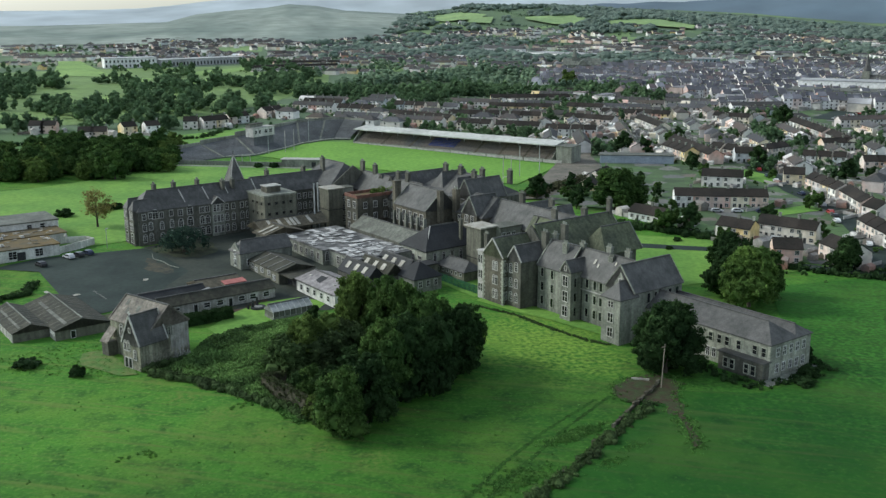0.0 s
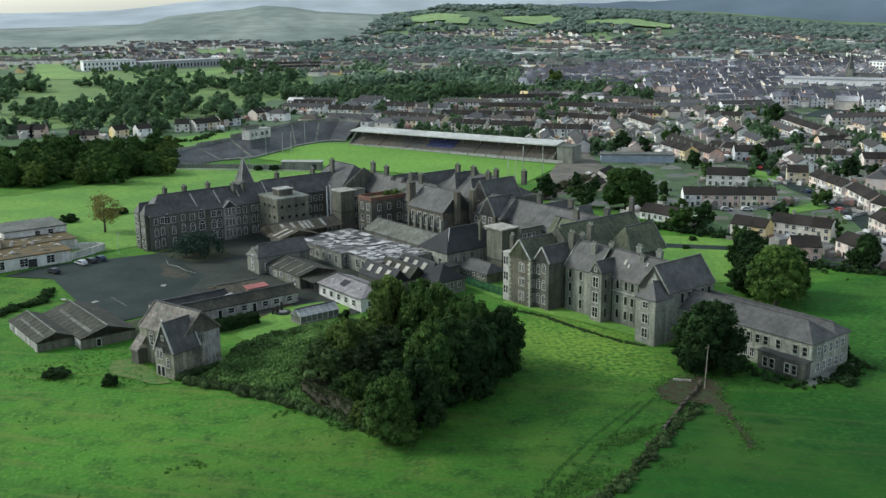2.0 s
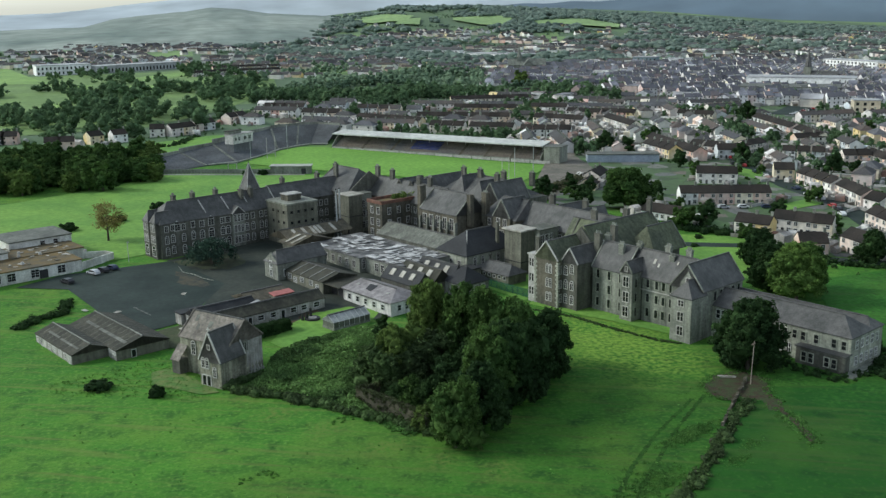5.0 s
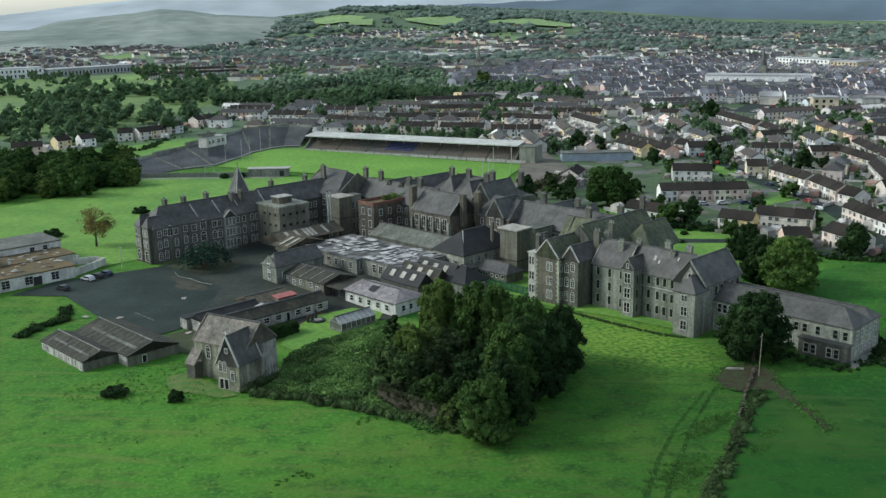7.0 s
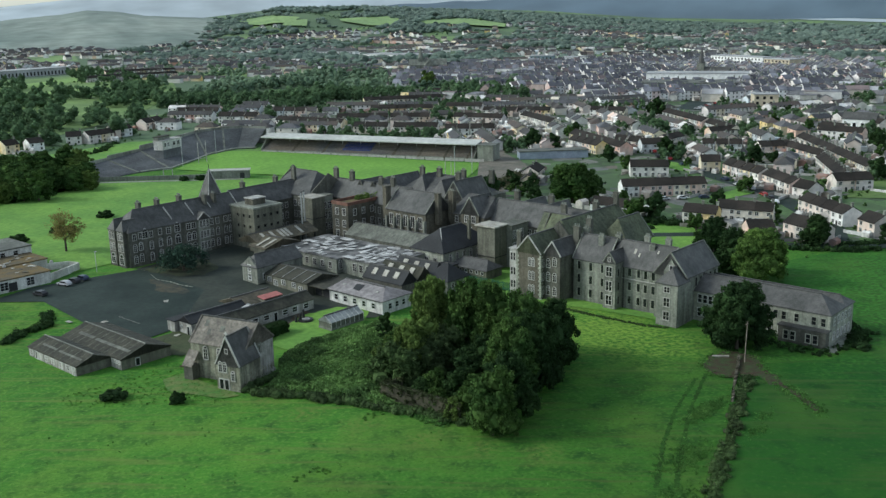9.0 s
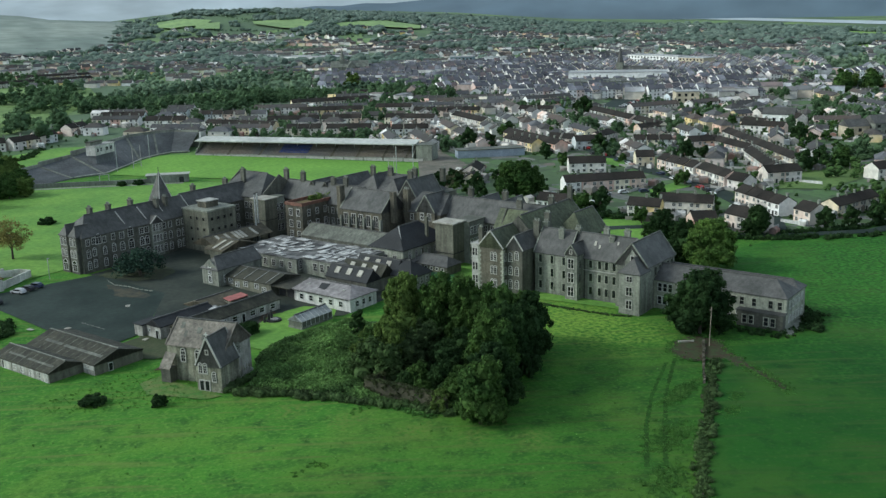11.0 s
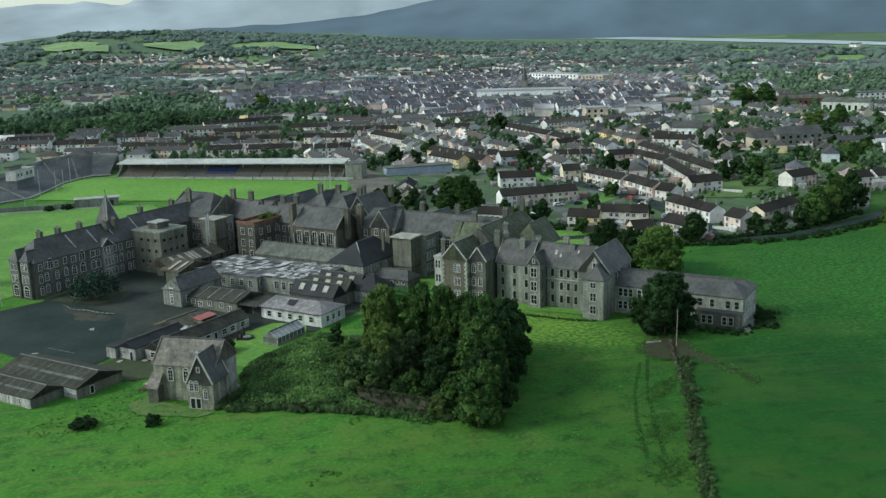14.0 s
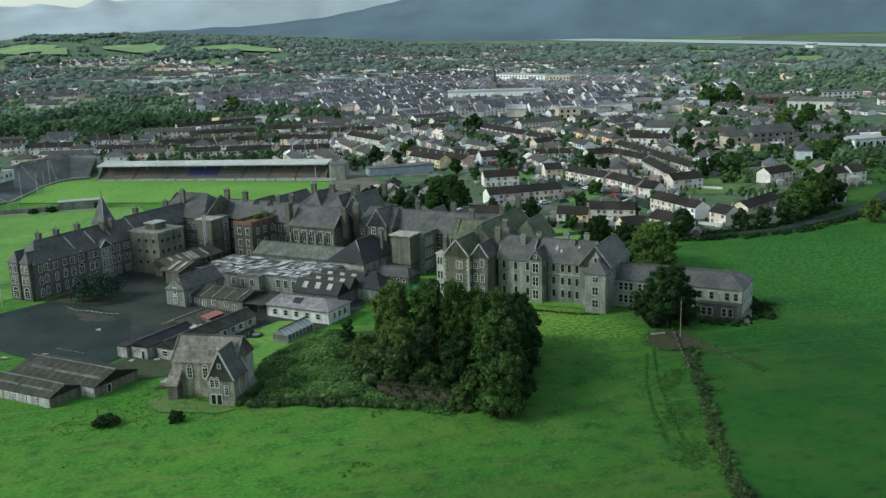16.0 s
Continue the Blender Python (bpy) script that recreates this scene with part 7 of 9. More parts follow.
WHITE_T = material("white town render", (0.80, 0.79, 0.77), (0.66, 0.65, 0.63), 0.05)
CREAM_T = material("cream town render", (0.52, 0.45, 0.33), (0.42, 0.36, 0.27), 0.05)
TEAL_T = material("blue-green cladding", (0.20, 0.27, 0.30), (0.14, 0.19, 0.21), 0.08)
ROOF_L = material("pale flat roofs", (0.40, 0.40, 0.40), (0.28, 0.28, 0.28), 0.04)
big_building("hotel", "long white hotel with many windows", 742, 850, -82, 70, 18, 14, WHITE_T, ROOF_L, 4)
big_building("hotel_annex", "cream hotel wing with flat roof", 749, 798, -82, 32, 18, 13, CREAM_T, ROOF_L, 4)
big_building("retail_shed", "long low retail shed with pale roof", 534, 1300, -62, 100, 40, 8, WHITE_T, ROOF_L, 1)
big_building("apartment_block", "white gabled apartment block", 473, 1395, -40, 66, 16, 11, WHITE_T, SLATE, 3, 4)
big_building("office_block", "blue-green glazed office block", 612, 1045, -40, 27, 18, 12.5, TEAL_T, ROOF_L, 3)
big_building("office_block", "white office block with flat roof", 640, 1018, -40, 27, 20, 11, WHITE_T, ROOF_L, 3)
big_building("shopping_centre", "long grey shopping centre with pale upper wall", 532, 668, -40, 74, 34, 9, ROOF_L, SHEET_GREY, 1)
big_building("shopping_hall", "pale windowless shopping hall", 566, 700, -40, 84, 26, 13, WHITE_T, ROOF_L, 1)
big_building("supermarket", "low supermarket with white roof edge", 420, 880, -50, 70, 30, 8, BRICK_RED, ROOF_L, 1)
big_building("round_hotel", "cream corner hotel with windows", 492, 534, -30, 16, 12, 11, CREAM_T, ROOF_L, 3)
big_building("brick_hall", "brown brick hall with grey roof", 690, 500, -35, 44, 24, 6.5, BRICK_RED, SHEET_BROWN, 1, 2)
big_building("clubhouse", "white two-storey clubhouse with flat roof", 768, 488, -35, 36, 14, 6, WHITE_T, SHEET_GREY, 2)
big_building("convent", "large grey stone convent with many chimneys", 464, 346, -22, 27, 12, 8.6, STONE_GREY, SLATE, 3, 4)
big_building("convent_school", "cream school wing with slate roof", 446, 356, -22, 12, 10, 7, CREAM_T, SLATE, 2, 3.4)
big_building("parish_hall", "white gabled parish hall", 466, 425, -60, 18, 9, 6, WHITE_T, SLATE, 1, 4)
big_building("factory", "long white factory with flat roof", -30, 1262, 12, 60, 28, 11, WHITE_T, ROOF_L, 2)
big_building("factory_hall", "long pale factory hall", 52, 1290, 27, 112, 26, 8, ROOF_L, ROOF_L, 1)
big_building("long_white_shed", "low white shed roofs by the trees", 505, 300, -18, 50, 14, 5, WHITE_T, ROOF_L, 1)
big_building("sports_hall", "long grey hall on a mown field", 668, 446, -70, 34, 14, 7, RENDER_WHITE, SHEET_GREY, 1, 3)
minster = thing("cathedral", "grey stone cathedral with steep roofs and a slender spire", "church", pose(453, 1017, 2, 0, 0, -20))
part("nave", box_bm(-20, 20, -5, 5, -2, 9), STONE_GREY, minster)
bm = bmesh.new()
add_prism(bm, [(-20.4, -5.6, 9), (-20.4, 5.6, 9), (-20.4, 0, 15.5)], 40.8, 0, 0)
part("nave_roof", bm, SLATE_PALE, minster)
part("transept", box_bm(-4, 6, -13, 13, -2, 9), STONE_GREY, minster)
bm = bmesh.new()
add_prism(bm, [(-4.4, -13.4, 9), (6.4, -13.4, 9), (1, -13.4, 15.2)], 0, 26.8, 0)
part("transept_roof", bm, SLATE_PALE, minster)
part("tower", box_bm(-10.4, -5.4, -2.5, 2.5, 8, 17), STONE_GREY, minster)
bm = bmesh.new()
bmesh.ops.create_cone(bm, cap_ends=True, segments=8, radius1=2.7, radius2=0.05, depth=12)
part("spire", bm, STONE_GREY, minster, m=pose(-7.9, 0, 22.9))
church = thing("church", "grey stone church with a tall spire", "church", pose(618.6, 761.7, 1, 0, 0, -50))
part("tower", box_bm(-3.2, 3.2, -3.2, 3.2, -1, 16), STONE_GREY, church)
bm = bmesh.new()
bmesh.ops.create_cone(bm, cap_ends=True, segments=8, radius1=3.3, radius2=0.05, depth=16)
part("spire", bm, SLATE, church, m=pose(0, 0, 23.5))
part("nave", box_bm(3, 26, -5, 5, -1, 8), STONE_GREY, church)
bm = bmesh.new()
add_prism(bm, [(3, -5.4, 8), (3, 5.4, 8), (3, 0, 13)], 23.4, 0, 0)
part("roof", bm, SLATE, church)
rng2 = random.Random(21)
bigs = []
for _ in range(230):
    r, az = rng2.uniform(760, 1240), rng2.uniform(24, 50)
    x, y = polar(r, az)
    bigs.append((rng2.choice((0, 1)), x, y, float(ground_z(x, y)), radians(-46 + rng2.choice((0, 90)) + rng2.uniform(-8, 8)), rng2.uniform(7, 20), rng2.uniform(7, 12), rng2.uniform(5.5, 9)))
block_w, block_r = bmesh.new(), bmesh.new()
add_box(block_w, -0.5, 0.5, -0.5, 0.5, -0.2, 1)
add_box(block_r, -0.51, 0.51, -0.51, 0.51, 1, 1.05)
gab_w, gab_r = bmesh.new(), bmesh.new()
add_prism(gab_w, [(-0.5, -0.5, -0.2), (-0.5, 0.5, -0.2), (-0.5, 0.5, 0.75), (-0.5, 0, 1.1), (-0.5, -0.5, 0.75)], 1, 0, 0)
add_prism(gab_r, [(-0.51, -0.53, 0.74), (-0.51, 0, 1.11), (-0.51, 0.53, 0.74), (-0.51, 0.53, 0.78), (-0.51, 0, 1.16), (-0.51, -0.53, 0.78)], 1.02, 0, 0)
bw, br = [tris_of(block_w), tris_of(gab_w)], [tris_of(block_r), tris_of(gab_r)]
scatter("centre_walls", bw, bigs, TOWN_BIG, "walls of larger buildings in the town centre", "buildings")
CENTRE_ROOF = material("mixed pale and slate roofs", (0.2, 0.2, 0.2), (0.14, 0.14, 0.145), 0.02, rough=0.7, island=1.0, palette=((0.19, 0.18, 0.20), (0.33, 0.32, 0.345), (0.12, 0.12, 0.13), (0.56, 0.55, 0.57), (0.24, 0.17, 0.16), (0.20, 0.185, 0.20), (0.13, 0.12, 0.12)))
scatter("centre_roofs", br, bigs, CENTRE_ROOF, "roofs of larger buildings in the town centre", "roofs")

# ---- town ground, roads, lake and the hills behind ----
def town_ground_material():
    mat = bpy.data.materials.new("town gardens and yards")
    mat.use_nodes = True
    nt = mat.node_tree
    bsdf = nt.nodes["Principled BSDF"]
    bsdf.inputs["Roughness"].default_value = 0.9
    vec = world_vec(nt)
    cell = nt.nodes.new("ShaderNodeTexVoronoi")
    cell.inputs["Scale"].default_value = 0.14
    nt.links.new(vec, cell.inputs["Vector"])
    sep = nt.nodes.new("ShaderNodeSeparateColor")
    nt.links.new(cell.outputs["Color"], sep.inputs[0])
    ramp = nt.nodes.new("ShaderNodeValToRGB")
    ramp.color_ramp.interpolation = "CONSTANT"
    for _ in range(4):
        ramp.color_ramp.elements.new(0.5)
    for e, (p, c) in zip(ramp.color_ramp.elements, ((0, (0.058, 0.100, 0.034)), (0.40, (0.12, 0.12, 0.115)), (0.50, (0.070, 0.132, 0.038)), (0.70, (0.17, 0.165, 0.15)), (0.76, (0.04, 0.068, 0.026)), (0.96, (0.13, 0.11, 0.09)))):
        e.position, e.color = p, (*c, 1)
    nt.links.new(sep.outputs[0], ramp.inputs[0])
    colour = ramp_mix(nt, noise_fac(nt, 0.45, 5, 0.48, 0.80, vec), ramp.outputs[0], (0.040, 0.062, 0.027))
    nt.links.new(colour, bsdf.inputs["Base Color"])
    return mat


outline = [(215, 300), (228, 262), (236, 238), (250, 226), (285, 216), (330, 218), (420, 270)]
outline += [polar(r, az) for r, az in ((760, 66), (1150, 60), (1250, 50), (1280, 40), (1300, 30), (1280, 20), (1090, 18), (830, 24), (780, 12), (600, 9))]
outline += [(160, 560), (250, 452), (232, 415)]
sheet("town_ground", outline, town_ground_material(), "gardens, yards and lanes between the houses", 0.2, on="world")
sheet("road", [(243, 222), (262, 247), (283, 300), (289, 340), (308, 404), (326, 482), (333, 480), (316, 403), (298, 340), (292, 300), (270, 244), (250, 221)], ASPHALT, "grey estate road with parked cars", 0.3, on="world")
sheet("lane", [(228, 236), (245, 221), (275, 208), (327, 208), (420, 232), (420, 237), (326, 214), (276, 213), (247, 226), (231, 240)], ASPHALT, "narrow lane along the field edge", 0.3, on="world")
sheet("green", [(258, 296), (282, 302), (282, 312), (262, 306)], LAWN, "small mown green between the houses", 0.34, on="world")
sheet("green", [(291, 352), (304, 372), (300, 395), (290, 372)], LAWN, "small mown green beside the road", 0.34, on="world")
for k, (x, y, turn) in enumerate(((287, 318, 80), (286, 309, 82), (291, 331, 85), (281, 296, 75), (279, 290, 72), (275, 283, 72), (297, 360, 72), (300, 372, 72), (305, 388, 70), (304, 396, 70), (266, 252, 62), (256, 238, 60), (252, 234, 58), (313, 412, 75), (317, 430, 78), (250, 306, -18), (243, 308, -18), (258, 303, -18), (300, 357, 72), (235, 250, 50))):
    hue = (k * 2 + 3) % 5
    car(pose(x, y, float(ground_z(x, y)) + 0.42, 0, 0, turn), PAINT[hue], ("silver", "black", "dark blue", "white", "red")[hue] + " car parked on the estate road")
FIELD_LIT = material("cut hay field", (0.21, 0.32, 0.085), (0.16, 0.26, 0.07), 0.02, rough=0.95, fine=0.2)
# hill pasture: sunlight and thin haze are both put into its colour
HILL_LIT = material("sunlit hill pasture", (0.23, 0.325, 0.125), (0.17, 0.25, 0.105), 0.01, rough=0.95, fine=0.1)
SCRUB = material("rank scrubby pasture", (0.13, 0.20, 0.055), (0.075, 0.12, 0.035), 0.06, rough=0.95, fine=0.6)
for corners in HILL_FIELDS:
    sheet("field", corners, HILL_LIT, "sunlit green pasture on the far hill", 4.0, on="world")
for corners in WEST_FIELDS + EAST_FIELDS:
    sheet("field", corners, FIELD_LIT, "pale yellow-green cut field between hedges", 0.4, on="world")
sheet("field", [polar(r, az) for r, az in ((640, -13), (900, -13), (1180, -12), (1230, -4), (1240, 4), (1180, 9), (960, 9.5), (760, 7), (660, 3))], material("western pasture", (0.165, 0.250, 0.075), (0.105, 0.165, 0.055), 0.012, rough=0.95, fine=0.2), "pale green pasture between the western hedgerows", 0.15, on="world")
for corners in SCRUB_FIELDS:
    sheet("field", corners, SCRUB, "rank scrubby field between the houses", 0.4, on="world")
sheet("car_park", [(446, 571), (491, 612), (500, 582), (466, 542)], ASPHALT, "grey car park before the shopping centre", 0.4, on="world")
sheet("main_street", [(544, 615), (730, 854), (738, 847), (556, 606)], ASPHALT, "narrow main street of the town", 0.4, on="world")
for k in range(14):
    x, y = 458 + (k % 7) * 5.2 + (k // 7) * 9, 562 + (k % 7) * 3.6 - (k // 7) * 12
    car(pose(x, y, float(ground_z(x, y)) + 0.5, 0, 0, 125), PAINT[(k * 3 + k // 4) % 5], ("silver", "black", "dark blue", "white", "red")[(k * 3 + k // 4) % 5] + " car parked before the shopping centre")
sheet("terrace_lawn", [(20, 540), (44, 520), (62, 528), (98, 562), (108, 590), (84, 598), (54, 580), (26, 560)], LAWN, "bright grass bank behind the terrace", 0.3, on="world")
sheet("gravel_lane", [(180, 345), (228, 438), (242, 470), (252, 466), (240, 412), (190, 344)], material("brown gravel lane", (0.17, 0.15, 0.125), (0.10, 0.095, 0.075), 0.15, rough=0.95, fine=1.0), "brown gravel lane between the pitch and the gardens", 0.36, on="world")
sheet("back_yard", [(186, 338), (206, 322), (232, 318), (246, 352), (252, 400), (236, 416), (222, 404), (204, 372)], town_ground_material(), "yards and garden plots behind the stand", 0.32, on="world")
# pale base colour stands for the sky mirrored in the lake
WATER = material("lake water", (0.46, 0.50, 0.53), (0.40, 0.44, 0.47), 0.002, rough=0.5, spec=0.5)
bm = bmesh.new()
ring = [bm.verts.new((x, y, 2.4)) for x, y in ((2189, 2731), (2335, 2468), (2105, 1801), (1953, 1355), (1842, 1079), (1780, 940), (1900, 960), (1984, 1161), (2164, 1499), (2335, 1995), (2584, 2728), (2401, 2991))]
bm.faces.new(ring)
tagged(part("lake", bm, WATER), "pale still lake beyond the town", "lake", kind="structure")


def mountains(name, r, crest, mat, label):
    """A range of hills, as a folded sheet with depth; crest: rows of bearing and height."""
    n, m = 260, 14
    verts = []
    for az in np.linspace(crest[0][0], crest[-1][0], n):
        top = float(np.interp(az, [c[0] for c in crest], [c[1] for c in crest]))
        broad = float(np.mean([np.interp(az + q, [c[0] for c in crest], [c[1] for c in crest]) for q in np.linspace(-6, 6, 25)]))
        top *= 1 + 0.02 * noise.noise((az * 0.35, r * 0.01, 0)) + 0.015 * noise.noise((az * 1.4, 3, 0))
        for j in range(m):
            s = j / (m - 1)
            x, y = polar(r - 900 + 1100 * s, az)
            z = (broad + (top - broad) * min(1.0, s / 0.8) ** 4) * math.sin(min(1.0, s / 0.8) * math.pi / 2) ** 1.4 * (1 + 0.05 * noise.noise((az * 0.7, s * 3, 1)) * (s < 0.75))
            verts.append((x, y, z - 5))
    i = np.arange(n * m).reshape(n, m)
    faces = np.stack([i[:-1, :-1], i[1:, :-1], i[1:, 1:], i[:-1, 1:]], -1).reshape(-1, 4)
    ob = part(name, from_arrays(name, verts, faces, mat), None)
    for p in ob.data.polygons:
        p.use_smooth = True
    return tagged(ob, label, "hills", kind="structure")


# distance haze and mist are put into the hills' base colours
HAZE_HILL_BLUE = material("blue haze-tinted hills", (0.112, 0.150, 0.186), (0.088, 0.124, 0.158), 0.0008, rough=1.0, fine=0.004)
HAZE_HILL_GREY = material("grey haze-tinted hills", (0.41, 0.45, 0.475), (0.35, 0.39, 0.42), 0.0008, rough=1.0, fine=0.004)
mountains("backdrop", 4300, ((11, 30), (16, 60), (20, 80), (24, 88), (28, 96), (31, 114), (37, 190), (45, 420), (60, 450), (88, 440)), HAZE_HILL_BLUE, "mountain slopes beyond the lake, tinted blue-grey with haze")
HAZE_HILL_GREEN = material("mist-tinted wooded hill", (0.265, 0.295, 0.255), (0.130, 0.165, 0.145), 0.0042, rough=1.0, fine=0.03)
mountains("backdrop_hill", 2750, ((-30, 24), (-7, 26), (-1.3, 32), (0.2, 52), (1.7, 61), (4.1, 71), (5.3, 80), (6.8, 74), (8.3, 61), (12, 50), (14, 30)), HAZE_HILL_GREEN, "wooded hill beyond the suburbs, tinted grey-green with mist")
mountains("backdrop_west", 4740, ((-36, 50), (-7, 55), (-2.6, 62), (0.3, 91), (2.3, 106), (8, 155), (14, 199), (15.6, 193), (16.3, 205), (17.5, 185), (18.3, 170), (19.2, 211), (20.2, 181), (20.8, 212), (24, 330), (34, 430), (48, 440)), HAZE_HILL_GREY, "far hills tinted pale with haze")


# ---- trees ----
def leaf_cards(rng, centres, radii, per, size, squash=0.8):
    """Small bent leaf sprays over round lobes; four corners each."""
    c = np.repeat(np.asarray(centres, float), per, 0)
    rad = np.repeat(np.asarray(radii, float), per)
    n = len(c)
    d = rng.normal(size=(n, 3))
    d /= np.linalg.norm(d, axis=1)[:, None]
    p = c + d * (rad * rng.uniform(0.5, 1.2, n) ** 0.8)[:, None] * (1, 1, squash)
    out = d + rng.normal(0, 0.55, (n, 3))
    out /= np.linalg.norm(out, axis=1)[:, None]
    a = np.cross(out, rng.normal(size=(n, 3)))
    a /= np.linalg.norm(a, axis=1)[:, None]
    b = np.cross(out, a)
    w = (size * rng.uniform(0.6, 1.35, n))[:, None]
    l = w * rng.uniform(0.7, 1.5, n)[:, None]
    verts = np.stack([p - a * w, p - b * l * 0.5 - out * w * 0.25, p + a * w, p + b * l * 0.6 + out * w * 0.1], 1).reshape(-1, 3)
    i = np.arange(n)[:, None] * 4
    return verts, np.concatenate([i + (0, 1, 2), i + (0, 2, 3)])


_ico = bmesh.new()
bmesh.ops.create_icosphere(_ico, subdivisions=1, radius=1.0)
ICO_SMALL = tris_of(_ico)


def crown_mesh(name, seed, radius, low, high, lobes, per, size, mat, conical=0.0, full=1.0):
    """A crown between two heights: leaf sprays over many uneven lobes, with thin cores of foliage inside them."""
    rng = np.random.default_rng(seed)
    big = []
    for k in range(11):
        t = (k + rng.uniform(0, 1)) / 11
        z = low + (high - low) * (0.10 + 0.76 * t)
        wide = radius * (math.sin(math.pi * min(1, 0.3 + t * 0.62)) ** 0.7) * (1 - conical * t)
        ang = k * 2.4 + rng.uniform(-0.5, 0.5)
        off = wide * rng.uniform(0.30, 0.66)
        big.append((off * math.cos(ang), off * math.sin(ang), z, rng.uniform(0.32, 0.50) * full * radius * (1 - 0.5 * conical * t)))
    centres, radii = [], []
    for _ in range(lobes):
        x, y, z, r = big[rng.integers(0, 11)]
        d = rng.normal(size=3) + (0, 0, 0.35)
        d /= np.linalg.norm(d)
        q = r * rng.uniform(0.6, 1.05)
        centres.append((x + d[0] * q, y + d[1] * q, max(low, z + d[2] * q * 0.85)))
        radii.append(rng.uniform(0.10, 0.25) * radius * (1.0 if lobes < 125 else 0.72))
    verts, faces = leaf_cards(rng, centres, radii, per, size)
    vs, fs, base = [verts], [faces], len(verts)
    if per < 40:      # a thin crown shows its limbs
        return from_arrays(name, verts, faces, mat)
    for (x, y, z), r in [((x, y, z), r * 1.15) for x, y, z, r in big] + list(zip(centres, radii)):
        v, f = ICO_SMALL
        vs.append(v * (r * 0.62, r * 0.62, r * 0.52) * (1 + rng.normal(0, 0.12, (len(v), 1))) + (x, y, z))
        fs.append(f + base)
        base += len(v)
    return from_arrays(name, np.concatenate(vs), np.concatenate(fs), mat)


def trunk_mesh(seed, height, thick, limbs):
    rng = random.Random(seed)
    bm = bmesh.new()
    bmesh.ops.create_cone(bm, cap_ends=True, segments=10, radius1=thick, radius2=thick * 0.4, depth=height + 0.6, matrix=Matrix.Translation((0, 0, height / 2 - 0.3)))
    for k in range(limbs):
        ang, lift = rng.uniform(0, 6.283), rng.uniform(0.35, 0.8) * height
        tip = Vector((math.cos(ang) * height * 0.35, math.sin(ang) * height * 0.35, lift + height * 0.35))
        root = Vector((0, 0, lift))
        d = tip - root
        m = Matrix.Translation((root + tip) / 2) @ d.to_track_quat("Z", "Y").to_matrix().to_4x4()
        bmesh.ops.create_cone(bm, cap_ends=True, segments=6, radius1=thick * 0.4, radius2=thick * 0.12, depth=d.length, matrix=m)
    me = bpy.data.meshes.new("trunk")
    bm.to_mesh(me)
    bm.free()
    me.materials.append(BARK)
    return me


TREES = {}


def tree_kind(key, seed, radius, low, high, lobes, per, size, mat, thick, name, label, conical=0.0, full=1.0):
    TREES[key] = (crown_mesh("crown", seed, radius, low, high, lobes, per, size, mat, conical, full), trunk_mesh(seed, (low + high) * 0.5, thick, 6), name, label)


tree_kind("broad1", 1, 5.6, 0.3, 10.2, 300, 58, 0.24, LEAF_DARK, 0.35, "tree", "dense dark green broadleaf tree")
tree_kind("broad2", 2, 5.4, 0.3, 9.8, 290, 58, 0.24, LEAF, 0.33, "tree", "dense mid-green broadleaf tree")
tree_kind("light1", 3, 4.8, 0.3, 8.8, 260, 58, 0.23, LEAF, 0.3, "tree", "mid-green broadleaf tree with uneven crown")
tree_kind("olive", 4, 3.8, 0.3, 7.6, 220, 55, 0.21, LEAF_OLIVE, 0.28, "tree", "olive green broadleaf tree")
tree_kind("round", 5, 6.6, 0.4, 13.2, 420, 56, 0.28, LEAF_DARK, 0.45, "tree", "large rounded dark green tree", 0.0, 1.35)
tree_kind("great", 6, 8.2, 0.8, 16.2, 400, 56, 0.33, LEAF, 0.55, "tree", "great spreading green tree", 0.0, 1.15)
tree_kind("conifer", 7, 2.0, 0.4, 6.2, 26, 110, 0.26, LEAF_DARK, 0.2, "conifer", "small dark conical evergreen", 0.75)
tree_kind("town", 8, 4.2, 1.4, 8.2, 22, 60, 0.55, LEAF, 0.3, "tree", "green tree among the houses")
tree_kind("town_dark", 9, 5.2, 1.4, 11.0, 26, 70, 0.6, LEAF_DARK, 0.35, "tree", "dark green tree among the houses")
tree_kind("wood1", 10, 7.4, 1.0, 14.5, 130, 44, 0.46, LEAF, 0.5, "tree", "tall dark woodland tree", 0.0, 1.3)
tree_kind("wood2", 11, 6.6, 1.0, 12.5, 125, 44, 0.46, LEAF_OLIVE, 0.45, "tree", "tall green woodland tree", 0.0, 1.3)
tree_kind("autumn", 12, 5.0, 2.4, 10.0, 110, 30, 0.2, LEAF_BROWN, 0.34, "tree", "half-bare browning tree standing on the lawn")
tree_kind("bush", 13, 2.1, 0.1, 1.9, 50, 90, 0.2, LEAF_DARK, 0.1, "bush", "dark green rounded bush on the grass", 0.0, 1.5)
tree_kind("cedar", 14, 6.0, 1.2, 5.2, 90, 38, 0.26, LEAF_BLUE, 0.4, "cedar", "low spreading dark cedar beside the yard")
tree_kind("thorn", 16, 3.7, 0.1, 9.0, 300, 52, 0.19, HEDGE, 0.22, "hawthorn", "dense dark overgrown hawthorn", 0.0, 1.45)
# olive copy of the thorn: light on the thicket's top as leaf colour
tree_kind("thorn_lit", 17, 3.5, 0.1, 9.0, 300, 52, 0.19, LEAF_OLIVE, 0.22, "hawthorn", "dense overgrown hawthorn coloured yellow-green as lit on top", 0.0, 1.45)
